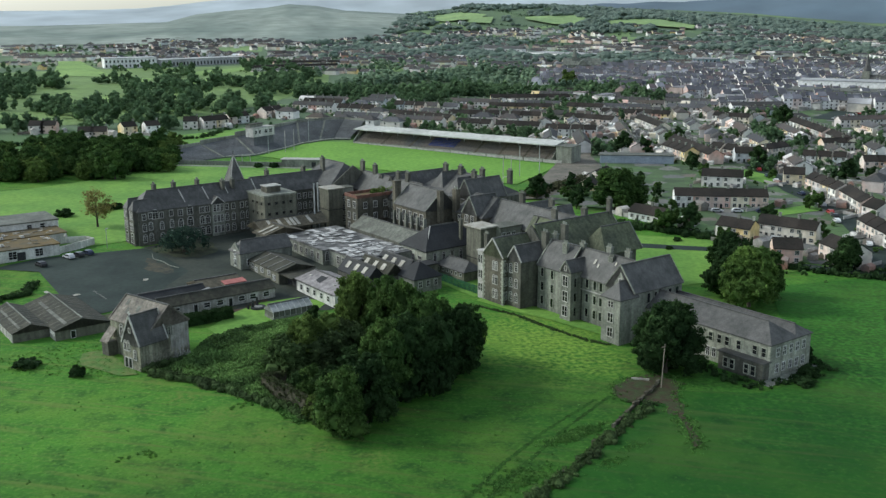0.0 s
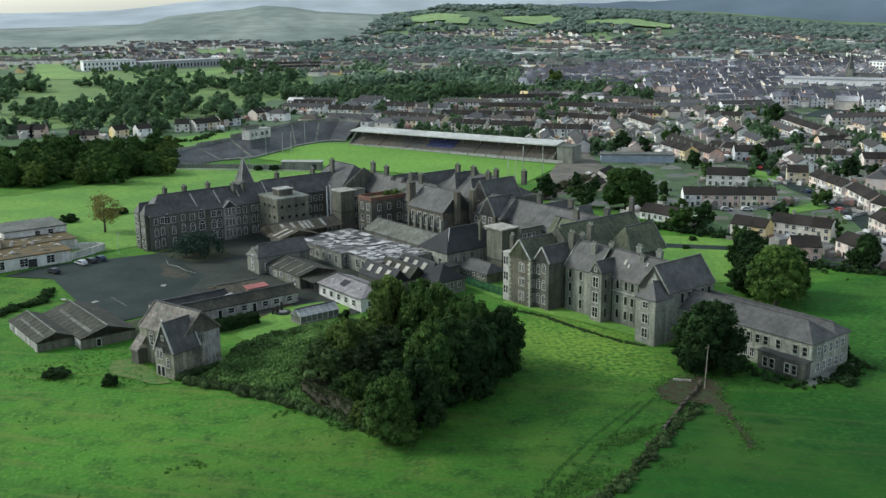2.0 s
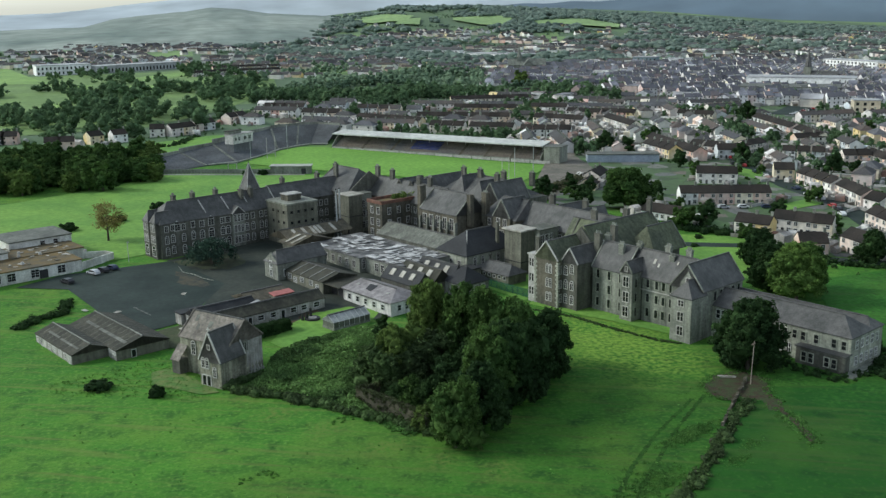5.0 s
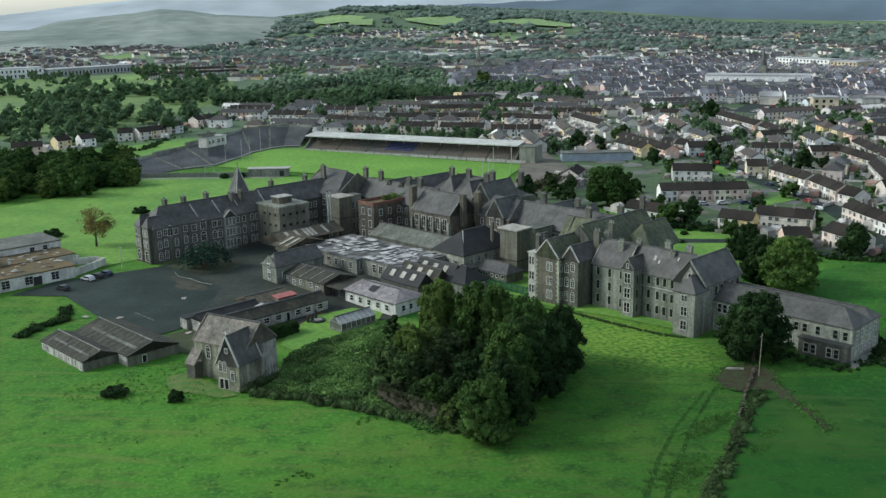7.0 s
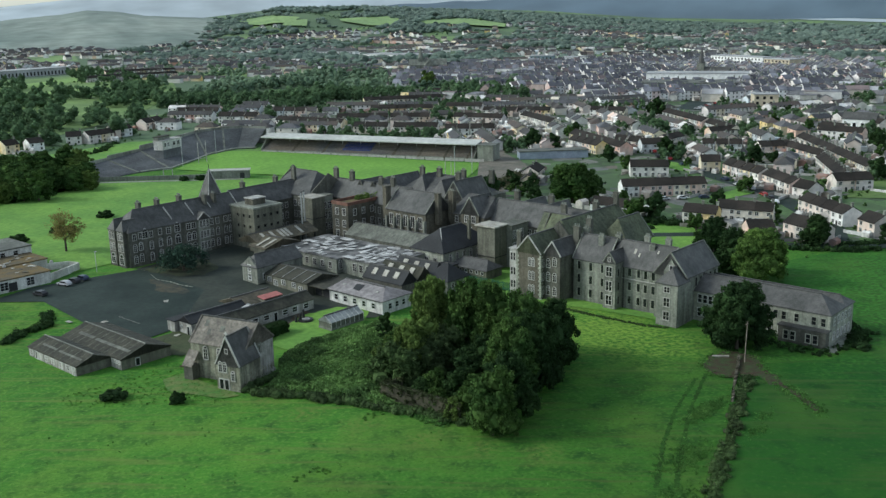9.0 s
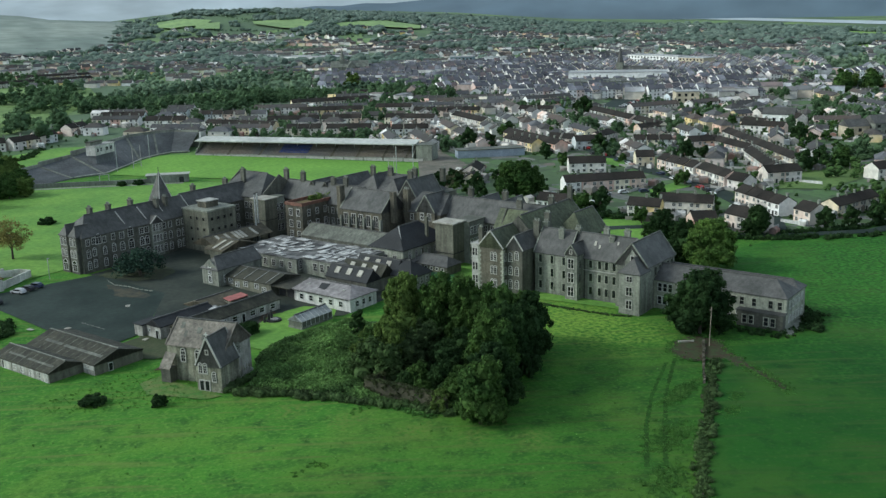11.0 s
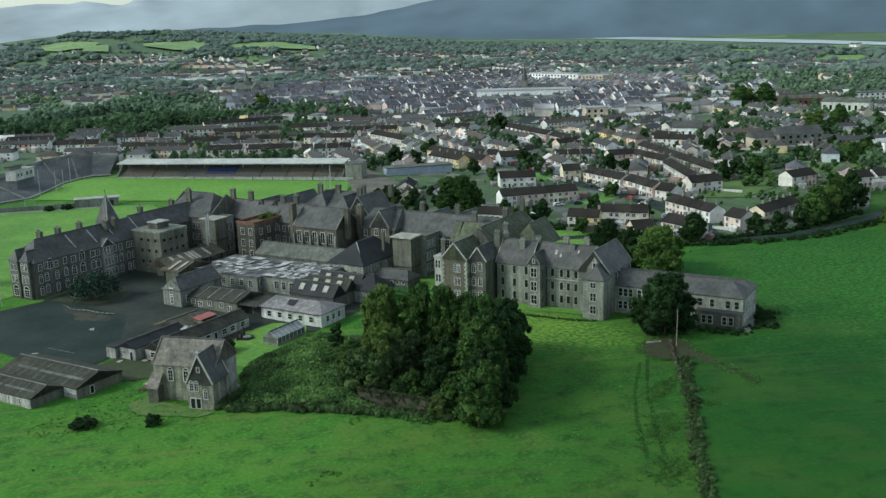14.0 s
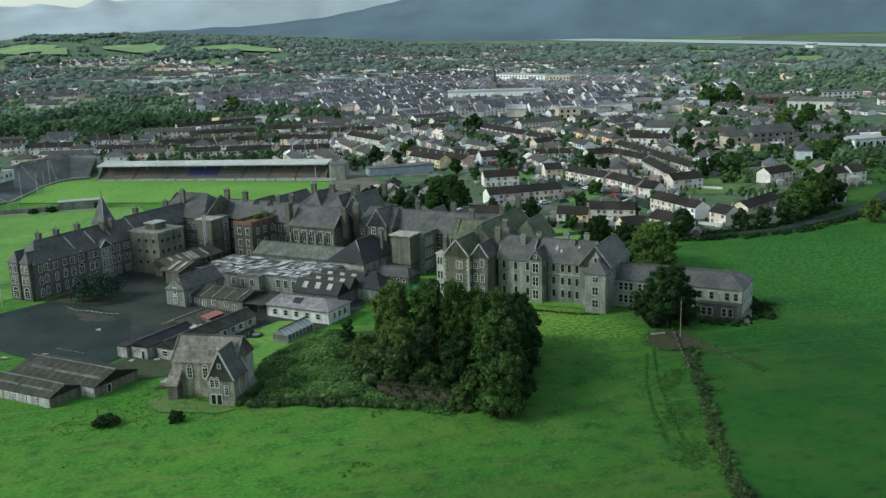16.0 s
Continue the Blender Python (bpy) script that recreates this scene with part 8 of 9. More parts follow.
tree_kind("ash", 18, 8.0, 0.8, 16.0, 400, 56, 0.31, material("ash leaves", (0.125, 0.200, 0.046), (0.070, 0.125, 0.032), 0.16, rough=0.9, fine=1.4, island=0.4, spec=0.1, leafy=0.3), 0.55, "tree", "great olive-green ash tree", 0.0, 1.15)
tree_kind("lime", 15, 6.0, 1.4, 11.0, 30, 70, 0.6, LEAF_OLIVE, 0.4, "tree", "bright yellow-green tree among the houses")


def plant(key, x, y, scale=1.0, turn=0.0, tall=1.0, group=""):
    crown, trunk, name, label = TREES[key]
    ob = thing(name, label, name, pose(x, y, float(ground_z(x, y)), 0, 0, turn) @ Matrix.Diagonal((scale, scale, scale * tall, 1)), group)
    part("trunk", trunk, None, ob)
    part("crown", crown, None, ob)
    return ob


def plant_site(key, a, b, scale=1.0, turn=0.0, tall=1.0, group=""):
    return plant(key, *site(a, b), scale, turn, tall, group)


# thicket in the field: an outer row of tall trees, a back row, and shrubs in the hollow between
for k, (key, x, y, s, tall) in enumerate((("light1", 86.8, 148.0, 1.22, 1.14), ("broad1", 92.5, 153.0, 1.10, 1.14), ("broad2", 97.0, 160.0, 1.18, 1.38), ("broad1", 103.0, 163.5, 1.18, 1.40), ("broad1", 108.5, 167.0, 1.14, 1.32), ("broad2", 108.0, 174.5, 1.12, 1.48), ("broad1", 114.5, 173.5, 1.08, 1.32), ("broad2", 118.0, 180.0, 1.02, 1.20),
                                          ("broad2", 111.5, 182.5, 1.05, 1.38), ("light1", 106.5, 185.5, 1.30, 1.42), ("light1", 102.5, 191.5, 1.28, 1.42), ("olive", 96.5, 197.5, 1.52, 1.46), ("light1", 99.5, 200.5, 1.0, 1.2))):
    plant(key, x, y, s, k * 67, tall, "thicket trees")
for k, (key, x, y, s, tall) in enumerate((("light1", 83.5, 167.0, 0.66, 1.15), ("broad1", 86.5, 161.5, 0.70, 1.15), ("light1", 87.0, 156.5, 0.74, 1.2), ("broad1", 93.0, 170.0, 0.85, 1.0), ("broad1", 99.0, 173.5, 0.85, 1.1), ("light1", 82.3, 162.0, 0.55, 1.0), ("olive", 83.4, 157.0, 0.66, 0.95), ("broad1", 81.2, 167.5, 0.55, 1.0))):
    plant(key, x, y, s, k * 43, tall, "thicket shrubs")
# overgrown hawthorns massed in the heart of the thicket; the taller ones carry its top light in their colour
for k, (key, a, b, s, tall) in enumerate((("thorn", -76.6, -10.0, 1.0, 1.02), ("thorn", -76.2, -5.4, 1.02, 1.06), ("thorn_lit", -73.4, -8.0, 1.08, 1.24), ("thorn", -71.5, -11.6, 1.0, 1.0), ("thorn_lit", -70.6, -5.2, 1.1, 1.22), ("thorn", -67.0, -10.4, 1.02, 1.08), ("thorn_lit", -67.4, -6.6, 1.1, 1.2), ("thorn", -62.6, -9.4, 1.0, 1.06), ("thorn", -62.0, -4.8, 1.0, 1.04))):
    plant_site(key, a, b, s, k * 71, tall, "thicket hawthorns")
for k, (key, a, b, s, tall) in enumerate((("olive", -72.0, 0.2, 0.95, 0.95), ("light1", -66.5, 3.6, 0.72, 1.0), ("olive", -61.5, 8.2, 0.72, 0.9))):
    plant_site(key, a, b, s, 30 + k * 59, tall, "thicket shrubs")
plant_site("conifer", -58.6, 13.8, 1.35, 0)
# single trees about the hospital
plant_site("round", -11.7, -50.9, 1.16, 20, 0.94)
plant_site("ash", 41, -32, 1.0, 60, 0.95)
plant_site("round", 46, -22, 0.95, 100)
plant_site("great", 50, -28, 0.85, 200, 0.9)
plant("round", 209, 237, 0.8, 30)
plant("round", 242, 228, 0.72, 80)
plant("great", 209, 320, 1.06, 10, 0.88)
plant("great", 217, 323, 0.8, 50, 0.9)
plant("town_dark", 196, 326, 0.7, 70)
plant("town", 222, 308, 0.55, 30)
plant("town", 228, 314, 0.6, 130)
plant("town", 211, 283, 1.0, 10)
plant("town_dark", 219, 281, 0.9, 90)
plant("town", 215, 287, 0.9, 190)
plant("town_dark", 187, 345, 0.9, 5)
for k, (x, y, s) in enumerate(((198, 340, 0.8), (204, 346, 0.7), (210, 352, 0.8), (200, 352, 0.6), (206, 360, 0.7), (214, 342, 0.6), (222, 350, 0.5), (226, 362, 0.6), (234, 340, 0.6), (240, 352, 0.7), (238, 366, 0.6), (218, 368, 0.6), (228, 328, 0.5), (212, 376, 0.6), (244, 378, 0.5))):
    plant("town_dark" if k % 3 else "town", x, y, s * 0.78, k * 47, 1.0, "garden trees")
plant("autumn", 27.4, 331, 1.25, 0)
plant_site("cedar", -53, 103, 1.32, 10, 0.9)
plant_site("bush", -117.5, 33.5, 1.3, 0, 0.6, "bushes")
plant_site("bush", -110.5, 21.5, 0.8, 50, 1.2, "bushes")
plant_site("bush", -30, -62, 0.5, 10)
plant_site("bush", 10, -70, 1.1, 20, 0.9)
plant_site("bush", 17, -64, 1.2, 90, 1.2)
plant_site("bush", 5, -73, 0.9, 200, 0.8)
for x, y, s in ((27, 361, 1.3), (31, 362, 1.2), (45, 381, 1.4), (52, 352, 0.8), (14, 352, 1.5), (86, 448, 1.1), (93, 446, 1.2), (210, 271, 0.7), (203, 262, 0.6)):
    plant("bush", x, y, s, s * 90, 0.8, "lawn bushes")
# woods to the west of the stadium
rng = random.Random(31)
for k in range(120):
    f = rng.random()
    x, y = -75 + rng.random() * 125, 425 + rng.random() * 78
    if y < 424 + max(0, (20 - x)) * 0.05 or (x > 30 and y < 440) or (x > 48):
        continue
    plant(rng.choice(("wood1", "wood2", "wood1")), x, y, rng.uniform(0.62, 0.95), k * 77, rng.uniform(0.85, 1.0), "woodland trees")
# trees of the streets and the lane
for k, (key, x, y, s) in enumerate((("town_dark", 345, 300, 0.9), ("town_dark", 356, 301, 0.95), ("town", 434, 350, 0.9), ("town", 448, 366, 0.8), ("town", 462, 382, 0.8), ("wood1", 298, 219, 0.92), ("wood2", 309, 222, 0.98), ("wood1", 318, 225, 0.92), ("town_dark", 328, 230, 1.1), ("town_dark", 266, 221, 0.7), ("town_dark", 276, 219, 0.66), ("town_dark", 286, 217, 0.75),
                                    ("wood1", 432, 290, 0.7), ("wood2", 443, 300, 0.7), ("wood1", 454, 296, 0.74), ("town_dark", 425, 316, 0.65), ("wood1", 367, 298, 0.66), ("town_dark", 330, 223, 1.0), ("wood2", 310, 196, 0.7), ("town_dark", 322, 192, 0.9), ("wood1", 336, 190, 0.8), ("wood2", 530, 380, 1.1), ("wood1", 545, 372, 1.1), ("wood1", 640, 523, 1.2), ("wood2", 655, 530, 1.2), ("wood1", 668, 520, 1.2),
                                    ("town_dark", 407, 538, 1.2), ("town", 284, 308, 0.8), ("town", 279, 306, 0.7), ("town", 300, 368, 0.6), ("town_dark", 268, 455, 1.0), ("town_dark", 276, 448, 0.8), ("lime", 372, 832, 1.5), ("town", 255, 262, 0.9), ("town", 222, 262, 0.8), ("town_dark", 250, 285, 0.7))):
    plant(key, x, y, s, k * 53, 1.0, "street trees")
for k in range(70):
    r, az = rng.uniform(420, 700), rng.uniform(30, 62)
    x, y = polar(r, az)
    if min((x - p) ** 2 + (y - q) ** 2 for p, q in house_spots) < 90:
        continue
    plant(rng.choice(("town", "town_dark")), x, y, rng.uniform(0.55, 1.0), k * 31, 1.0, "garden trees")

# ---- brambles, hedges and rank growth ----
def growth(name, spots, heights, per, size, mat, label, category, seed=1):
    """A bank of rank growth: leaf sprays over many low lobes that sit on the land."""
    rng = np.random.default_rng(seed)
    centres, radii = [], []
    for (x, y), hgt in zip(spots, heights):
        centres.append((x, y, float(ground_z(x, y)) + hgt * 0.35))
        radii.append(max(0.35, hgt * 0.75))
    v, f = leaf_cards(rng, centres, radii, per, size, 0.85)
    vs, fs, base = [v], [f], len(v)
    for c, r in zip(centres, radii):
        w, g = ICO_SMALL
        vs.append(w * (r * 0.66, r * 0.66, r * 0.6) * (1 + rng.normal(0, 0.1, (len(w), 1))) + c)
        fs.append(g + base)
        base += len(w)
    return tagged(part(name, from_arrays(name, np.concatenate(vs), np.concatenate(fs), mat), None), label, category, kind="stuff")


def fill(poly, n, seed):
    rng = random.Random(seed)
    a0, a1 = min(p[0] for p in poly), max(p[0] for p in poly)
    b0, b1 = min(p[1] for p in poly), max(p[1] for p in poly)
    out = []
    while len(out) < n:
        p = (rng.uniform(a0, a1), rng.uniform(b0, b1))
        if inside(p, poly):
            out.append(p)
    return out


def along(points, n, spread, seed):
    rng = random.Random(seed)
    out = []
    lengths = [math.dist(p, q) for p, q in zip(points, points[1:])]
    for _ in range(n):
        t = rng.uniform(0, sum(lengths))
        for (p, q), l in zip(zip(points, points[1:]), lengths):
            if t <= l:
                f = t / l
                out.append((p[0] + (q[0] - p[0]) * f + rng.gauss(0, spread), p[1] + (q[1] - p[1]) * f + rng.gauss(0, spread)))
                break
            t -= l
    return out


def fractal(x, y, seed):
    return noise.noise((x * 0.11, y * 0.11, seed)) + 0.55 * noise.noise((x * 0.29, y * 0.29, seed + 3)) + 0.3 * noise.noise((x * 0.8, y * 0.8, seed + 7))


def edge_gap(p, poly):
    best = 1e9
    for (x0, y0), (x1, y1) in zip(poly, poly[1:] + poly[:1]):
        dx, dy = x1 - x0, y1 - y0
        t = max(0, min(1, ((p[0] - x0) * dx + (p[1] - y0) * dy) / (dx * dx + dy * dy)))
        best = min(best, math.hypot(p[0] - x0 - dx * t, p[1] - y0 - dy * t))
    return best


def bank(name, poly, n, size, mean, swell, mat, label, category, seed):
    """A rolling tangle of growth: leaf sprays over uneven low swells with a few high clumps."""
    rng = np.random.default_rng(seed)
    spots = fill(poly, n, seed)
    centres, radii = [], []
    for p in spots:
        x, y = site(*p)
        lift = max(0.12, mean + swell * fractal(x, y, seed)) * min(1, 0.25 + edge_gap(p, poly) / 3.0)
        centres.append((x, y, float(ground_z(x, y)) + lift * rng.uniform(0.75, 1.0)))
        radii.append(0.28 + 0.18 * lift)
    v, f = leaf_cards(rng, centres, radii, 9, size, 0.7)
    return tagged(part(name, from_arrays(name, v, f, mat), None), label, category, kind="stuff")


rng = random.Random(17)
plot = [(-96, 12.5), (-88, 17), (-82, 24), (-74, 28), (-62, 28), (-50, 27), (-48, 14), (-58, 0), (-72, -4), (-80, -6), (-84, -14), (-82, -31), (-85, -20)]
bank("brambles", plot, 8000, 0.25, 1.5, 1.3, BRAMBLE, "tangled green brambles and nettles over the old garden", "brambles", 3)
spots = fill([(-82, -13), (-78, -3), (-58, 2), (-50, 6), (-48, -14), (-60, -26), (-78, -30)], 190, 5)
growth("undergrowth", [site(*p) for p in spots], [rng.uniform(0.6, 1.9) for _ in spots], 90, 0.2, LEAF_DARK, "dark undergrowth beneath the thicket trees", "undergrowth", 6)
hollow = fill([(-58, 4), (-50, 4), (-48, -10), (-58, -18), (-70, -22), (-72, -14), (-60, -13)], 90, 55)
growth("hollow_shrubs", [site(*p) for p in hollow], [rng.uniform(1.8, 4.6) for _ in hollow], 150, 0.2, LEAF_DARK, "dark shrubs crowding the hollow of the thicket", "shrubs", 56)
edge = along([(-98, 13), (-92, 3), (-88.6, -7), (-84.5, -20), (-82, -31)], 230, 0.55, 4)
growth("hedge", [site(*p) for p in edge], [rng.uniform(0.7, 1.9) for _ in edge], 80, 0.16, HEDGE, "low dark hedge along the field edge", "hedge", 7)
# the high ruined garden wall: a stone core in short courses, with ivy over it
wall_rng = random.Random(43)
GARDEN_WALL = [(-79.2, -11.4), (-83.6, -9.8), (-82.6, -18.6), (-82.4, -29.5)]
garden_wall = thing("garden_wall", "high ruined stone garden wall overgrown with ivy", "wall", on_site(-82.5, -18))
for p, q in zip(GARDEN_WALL, GARDEN_WALL[1:]):
    n = max(2, int(math.dist(p, q) / 1.1))
    for k in range(n):
        u0, u1 = k / n, (k + 1) / n
        p0 = Vector((p[0] + (q[0] - p[0]) * u0 + 82.5, p[1] + (q[1] - p[1]) * u0 + 18, 0))
        p1 = Vector((p[0] + (q[0] - p[0]) * u1 + 82.5, p[1] + (q[1] - p[1]) * u1 + 18, 0))
        side = (p1 - p0).normalized().cross(Vector((0, 0, 1))) * 0.28
        high = 3.7 + wall_rng.uniform(-0.25, 0.3)
        bm = bmesh.new()
        add_prism(bm, [tuple(p0 - side + Vector((0, 0, -0.6))), tuple(p1 - side + Vector((0, 0, -0.6))), tuple(p1 - side + Vector((0, 0, high))), tuple(p0 - side + Vector((0, 0, high)))], side.x * 2, side.y * 2, 0)
        part("stonework", bm, MOULD_STONE, garden_wall)
ivy = along(GARDEN_WALL, 520, 0.3, 41)
v, f = leaf_cards(np.random.default_rng(42), [(*site(*p), float(ground_z(*site(*p))) + (3.7 if wall_rng.random() < 0.4 else wall_rng.uniform(0.2, 3.6))) for p in ivy], [wall_rng.uniform(0.25, 0.5) for _ in ivy], 34, 0.14)
tagged(part("wall_creeper", from_arrays("wall_creeper", v, f, IVY), None), "brown-green ivy over the garden wall", "ivy", kind="stuff")
nettles = along([(-85.6, -7.0), (-84.8, -16.0), (-84.6, -28.0)], 320, 0.7, 45)
growth("nettles", [site(*p) for p in nettles], [wall_rng.uniform(0.3, 0.8) for _ in nettles], 30, 0.13, WEED, "bright green nettles at the foot of the garden wall", "nettles", 46)
def mass(name, a0, a1, b0, b1, high, n, per, size, mat, label, category, seed, only_top=False):
    """A clipped or ivy-grown block of foliage: leaf sprays over the faces of a box, with its dark body inside."""
    rng = np.random.default_rng(seed)
    centres = []
    for _ in range(n):
        u, v, w = rng.uniform(0, 1, 3)
        side = 4 if only_top else rng.integers(0, 6)
        u, v, w = ((0.0, v, w), (1.0, v, w), (u, 0.0, w), (u, 1.0, w), (u, v, 1.0), (u, v, 1.0))[side]
        x, y = site(a0 + (a1 - a0) * u, b0 + (b1 - b0) * v)
        centres.append((x, y, float(ground_z(x, y)) + high * w * (1 + 0.10 * fractal(x * 4, y * 4, seed))))
    v, f = leaf_cards(rng, centres, rng.uniform(0.25, 0.6, n), per, size)
    corners = [site(a, b) for a, b in ((a0, b0), (a1, b0), (a1, b1), (a0, b1))]
    low = min(float(ground_z(x, y)) for x, y in corners)
    body = np.array([(x, y, low + z) for z in ((high * 0.8, high * 0.96) if only_top else (-0.2, high * 0.96)) for x, y in corners])
    quad = np.array([(0, 1, 5), (0, 5, 4), (1, 2, 6), (1, 6, 5), (2, 3, 7), (2, 7, 6), (3, 0, 4), (3, 4, 7), (4, 5, 6), (4, 6, 7)])
    return tagged(part(name, from_arrays(name, np.concatenate([v, body]), np.concatenate([f, quad + len(v)]), mat), None), label, category, kind="stuff")


mass("clipped_hedge", -79.0, -67.5, 38.4, 41.2, 2.5, 520, 26, 0.14, LEAF_DARK, "long clipped dark hedge beside the lawn", "hedge", 81)
chapel_ivy = along([(-98.7, 15.5), (-93.6, 16.3), (-88.2, 16.6)], 60, 0.3, 84)
growth("wall_ivy", [site(*p) for p in chapel_ivy], [rng.uniform(0.5, 2.0) for _ in chapel_ivy], 60, 0.13, HEDGE, "dark ivy climbing the foot of the chapel", "ivy", 85)
ditch = along([(-28, -60.2), (-37, -63.6), (-54, -70), (-76, -77.5), (-104, -89)], 430, 0.7, 9)
growth("field_hedge", [site(a + 0.9, b - 0.4) for a, b in ditch], [rng.uniform(0.4, 1.7) * (0.5 + abs(fractal(p[0], p[1], 5))) for p in ditch], 80, 0.15, HEDGE, "straggling dark hedge of brambles along the field wall", "hedge", 8)
for k, (a, b, da, db, n) in enumerate(((-48.5, -62.2, 3.4, 0.9, 190), (-69, -69, 4.2, 1.9, 130), (-84, -76, 3.4, 2.0, 110), (-51.6, -74.1, 1.6, 0.8, 40), (-44, -72, 1.8, 0.7, 24))):
    tuft = [site(a + rng.gauss(0, da), b + rng.gauss(0, db)) for _ in range(n * 2)]
    v, f = leaf_cards(np.random.default_rng(9 + k), [(x, y, float(ground_z(x, y)) + 0.12) for x, y in tuft], [rng.uniform(0.2, 0.5) for _ in tuft], 14, 0.13, 0.5)
    tagged(part("weeds", from_arrays("weeds", v, f, WEED), None), "patch of tall green weeds in the pasture", "weeds", kind="stuff")
rim = along(BARE + BARE[:1], 300, 0.7, 71)
v, f = leaf_cards(np.random.default_rng(72), [(*site(*p), float(ground_z(*site(*p))) + 0.2) for p in rim], [rng.uniform(0.2, 0.6) for _ in rim], 9, 0.17, 0.4)
tagged(part("rank_grass", from_arrays("rank_grass", v, f, WEED), None), "rank grass round the bare earth", "grass", kind="stuff")
TALL_GRASS = material("tall bright grass", (0.105, 0.215, 0.042), (0.075, 0.165, 0.034), 0.2, rough=0.9, fine=1.2, island=0.3, spec=0.1, leafy=0.3)
ring = [(-125, 44), (-98, 42), (-94, 34), (-97, 24), (-100, 14), (-106, 14), (-118, 28), (-126, 36)]
bank("rough_growth", ring, 420, 0.13, 0.0, 0.22, TALL_GRASS, "rough dry grass and weeds around the chapel", "weeds", 15)
ha = along([(-13.3, 9.3), (-10.6, -1.3), (-10.9, -14.9), (-10.2, -25.6), (-8.5, -31.5)], 260, 0.25, 61)
growth("ditch_growth", [site(*p) for p in ha], [rng.uniform(0.1, 0.4) for _ in ha], 30, 0.14, HEDGE, "dark weedy ditch edge along the verge", "ditch", 62)
by_low = along([(0, -69), (14, -70), (19, -62)], 60, 1.6, 22) + along([(-4, -46), (-4, -68)], 50, 1.2, 23)
growth("wall_weeds", [site(*p) for p in by_low], [rng.uniform(0.4, 1.3) for _ in by_low], 40, 0.22, LEAF_DARK, "weeds and brambles against the ward wing", "weeds", 24)
lefth = along([(-116, 84), (-110, 88), (-103, 88), (-99, 96)], 90, 0.7, 25)
growth("car_park_hedge", [site(*p) for p in lefth], [rng.uniform(0.8, 1.6) for _ in lefth], 50, 0.25, LEAF_DARK, "dark hedge beside the car park", "hedge", 26)
lane_hedge = along([(214, 246), (229, 233), (246, 218), (276, 204), (327, 204), (420, 228)], 260, 1.0, 27) + along([(246, 226), (277, 216), (326, 218)], 120, 0.8, 28)
growth("lane_hedge", lane_hedge, [rng.uniform(1.0, 2.2) for _ in lane_hedge], 44, 0.34, LEAF_DARK, "dark hedge along the lane", "hedge", 29)
east_h = along([(190, 300), (206, 290), (224, 270), (234, 258)], 130, 1.6, 33)
growth("estate_hedge", east_h, [rng.uniform(1.4, 2.8) for _ in east_h], 44, 0.36, LEAF_DARK, "dark hedge between the lawn and the houses", "hedge", 34)
back_h = along([(186, 352), (204, 367), (226, 384)], 150, 2.2, 37)
growth("yard_hedge", back_h, [rng.uniform(1.6, 3.4) for _ in back_h], 60, 0.34, material("copper hedge leaves", (0.075, 0.075, 0.040), (0.045, 0.052, 0.028), 0.1, rough=0.9, fine=0.9, island=0.4, spec=0.1, leafy=0.2), "brown-green hedge between the pitch and the gardens", "hedge", 38)
terr_h = along([(-70, 555), (40, 552), (60, 560), (75, 600)], 140, 1.4, 35)
growth("stadium_hedge", terr_h, [rng.uniform(1.4, 2.6) for _ in terr_h], 40, 0.4, LEAF_DARK, "dark hedges behind the stadium", "hedge", 36)
topped = thing("roof_shrubs", "self-sown shrubs growing on the ruined ward", "shrub", on_site(11, 92, 12.6))
v, f = leaf_cards(np.random.default_rng(40), [(rng.uniform(-3, 6), rng.uniform(-2, 2.5), rng.uniform(0.3, 1.5)) for _ in range(24)], [rng.uniform(0.5, 1.2) for _ in range(24)], 70, 0.24)
part("foliage", from_arrays("foliage", v, f, LEAF_OLIVE), None, topped)

# tufts in the meadow
tuft = fill([(-160, 40), (-100, 8), (-88, -30), (-60, -36), (-20, -20), (-8, -44), (-30, -58), (-110, -95), (-190, -60), (-200, 20)], 420, 50)
growth_rng = np.random.default_rng(51)
pts = np.array([site(*p) for p in tuft])
zz = ground_z(pts[:, 0], pts[:, 1])
v, f = leaf_cards(growth_rng, np.column_stack([pts, zz + 0.05]), growth_rng.uniform(0.1, 0.4, len(pts)), 7, 0.16, 0.4)
TUFT = material("meadow tufts", (0.095, 0.20, 0.036), (0.070, 0.165, 0.03), 0.2, rough=0.9, island=0.35)
tagged(part("meadow_tufts", from_arrays("meadow_tufts", v, f, TUFT), None), "tufts of coarse grass in the pasture", "grass", kind="stuff")
for k, (a, b, da, db, n) in enumerate(((-113.4, -23.6, 2.4, 1.1, 16), (-91.5, -13.7, 1.7, 0.8, 10))):
    clump = [site(a + rng.gauss(0, da), b + rng.gauss(0, db)) for _ in range(n)]
    growth("weed_clump", clump, [rng.uniform(0.08, 0.22) for _ in clump], 40, 0.12, TALL_GRASS, "clump of tall weeds in the pasture", "weeds", 90 + k)
for k, run in enumerate((((-30.2, -53.0), (-50.9, -60.2), (-64.5, -66.2), (-80, -73.5)), ((-33.7, -52.6), (-52.7, -58.0), (-65.9, -63.2), (-82, -71.0)))):
    near, far_side = [(a - 0.3, b + 0.3) for a, b in run], [(a + 0.3, b - 0.3) for a, b in run]
    sheet("wheel_track", near + far_side[::-1], material("rutted grass", (0.024, 0.052, 0.014), (0.036, 0.092, 0.019), 0.5, rough=1.0, fine=2.0, spec=0.02), "rutted dark wheel track across the pasture", -0.09, ragged=0.2)

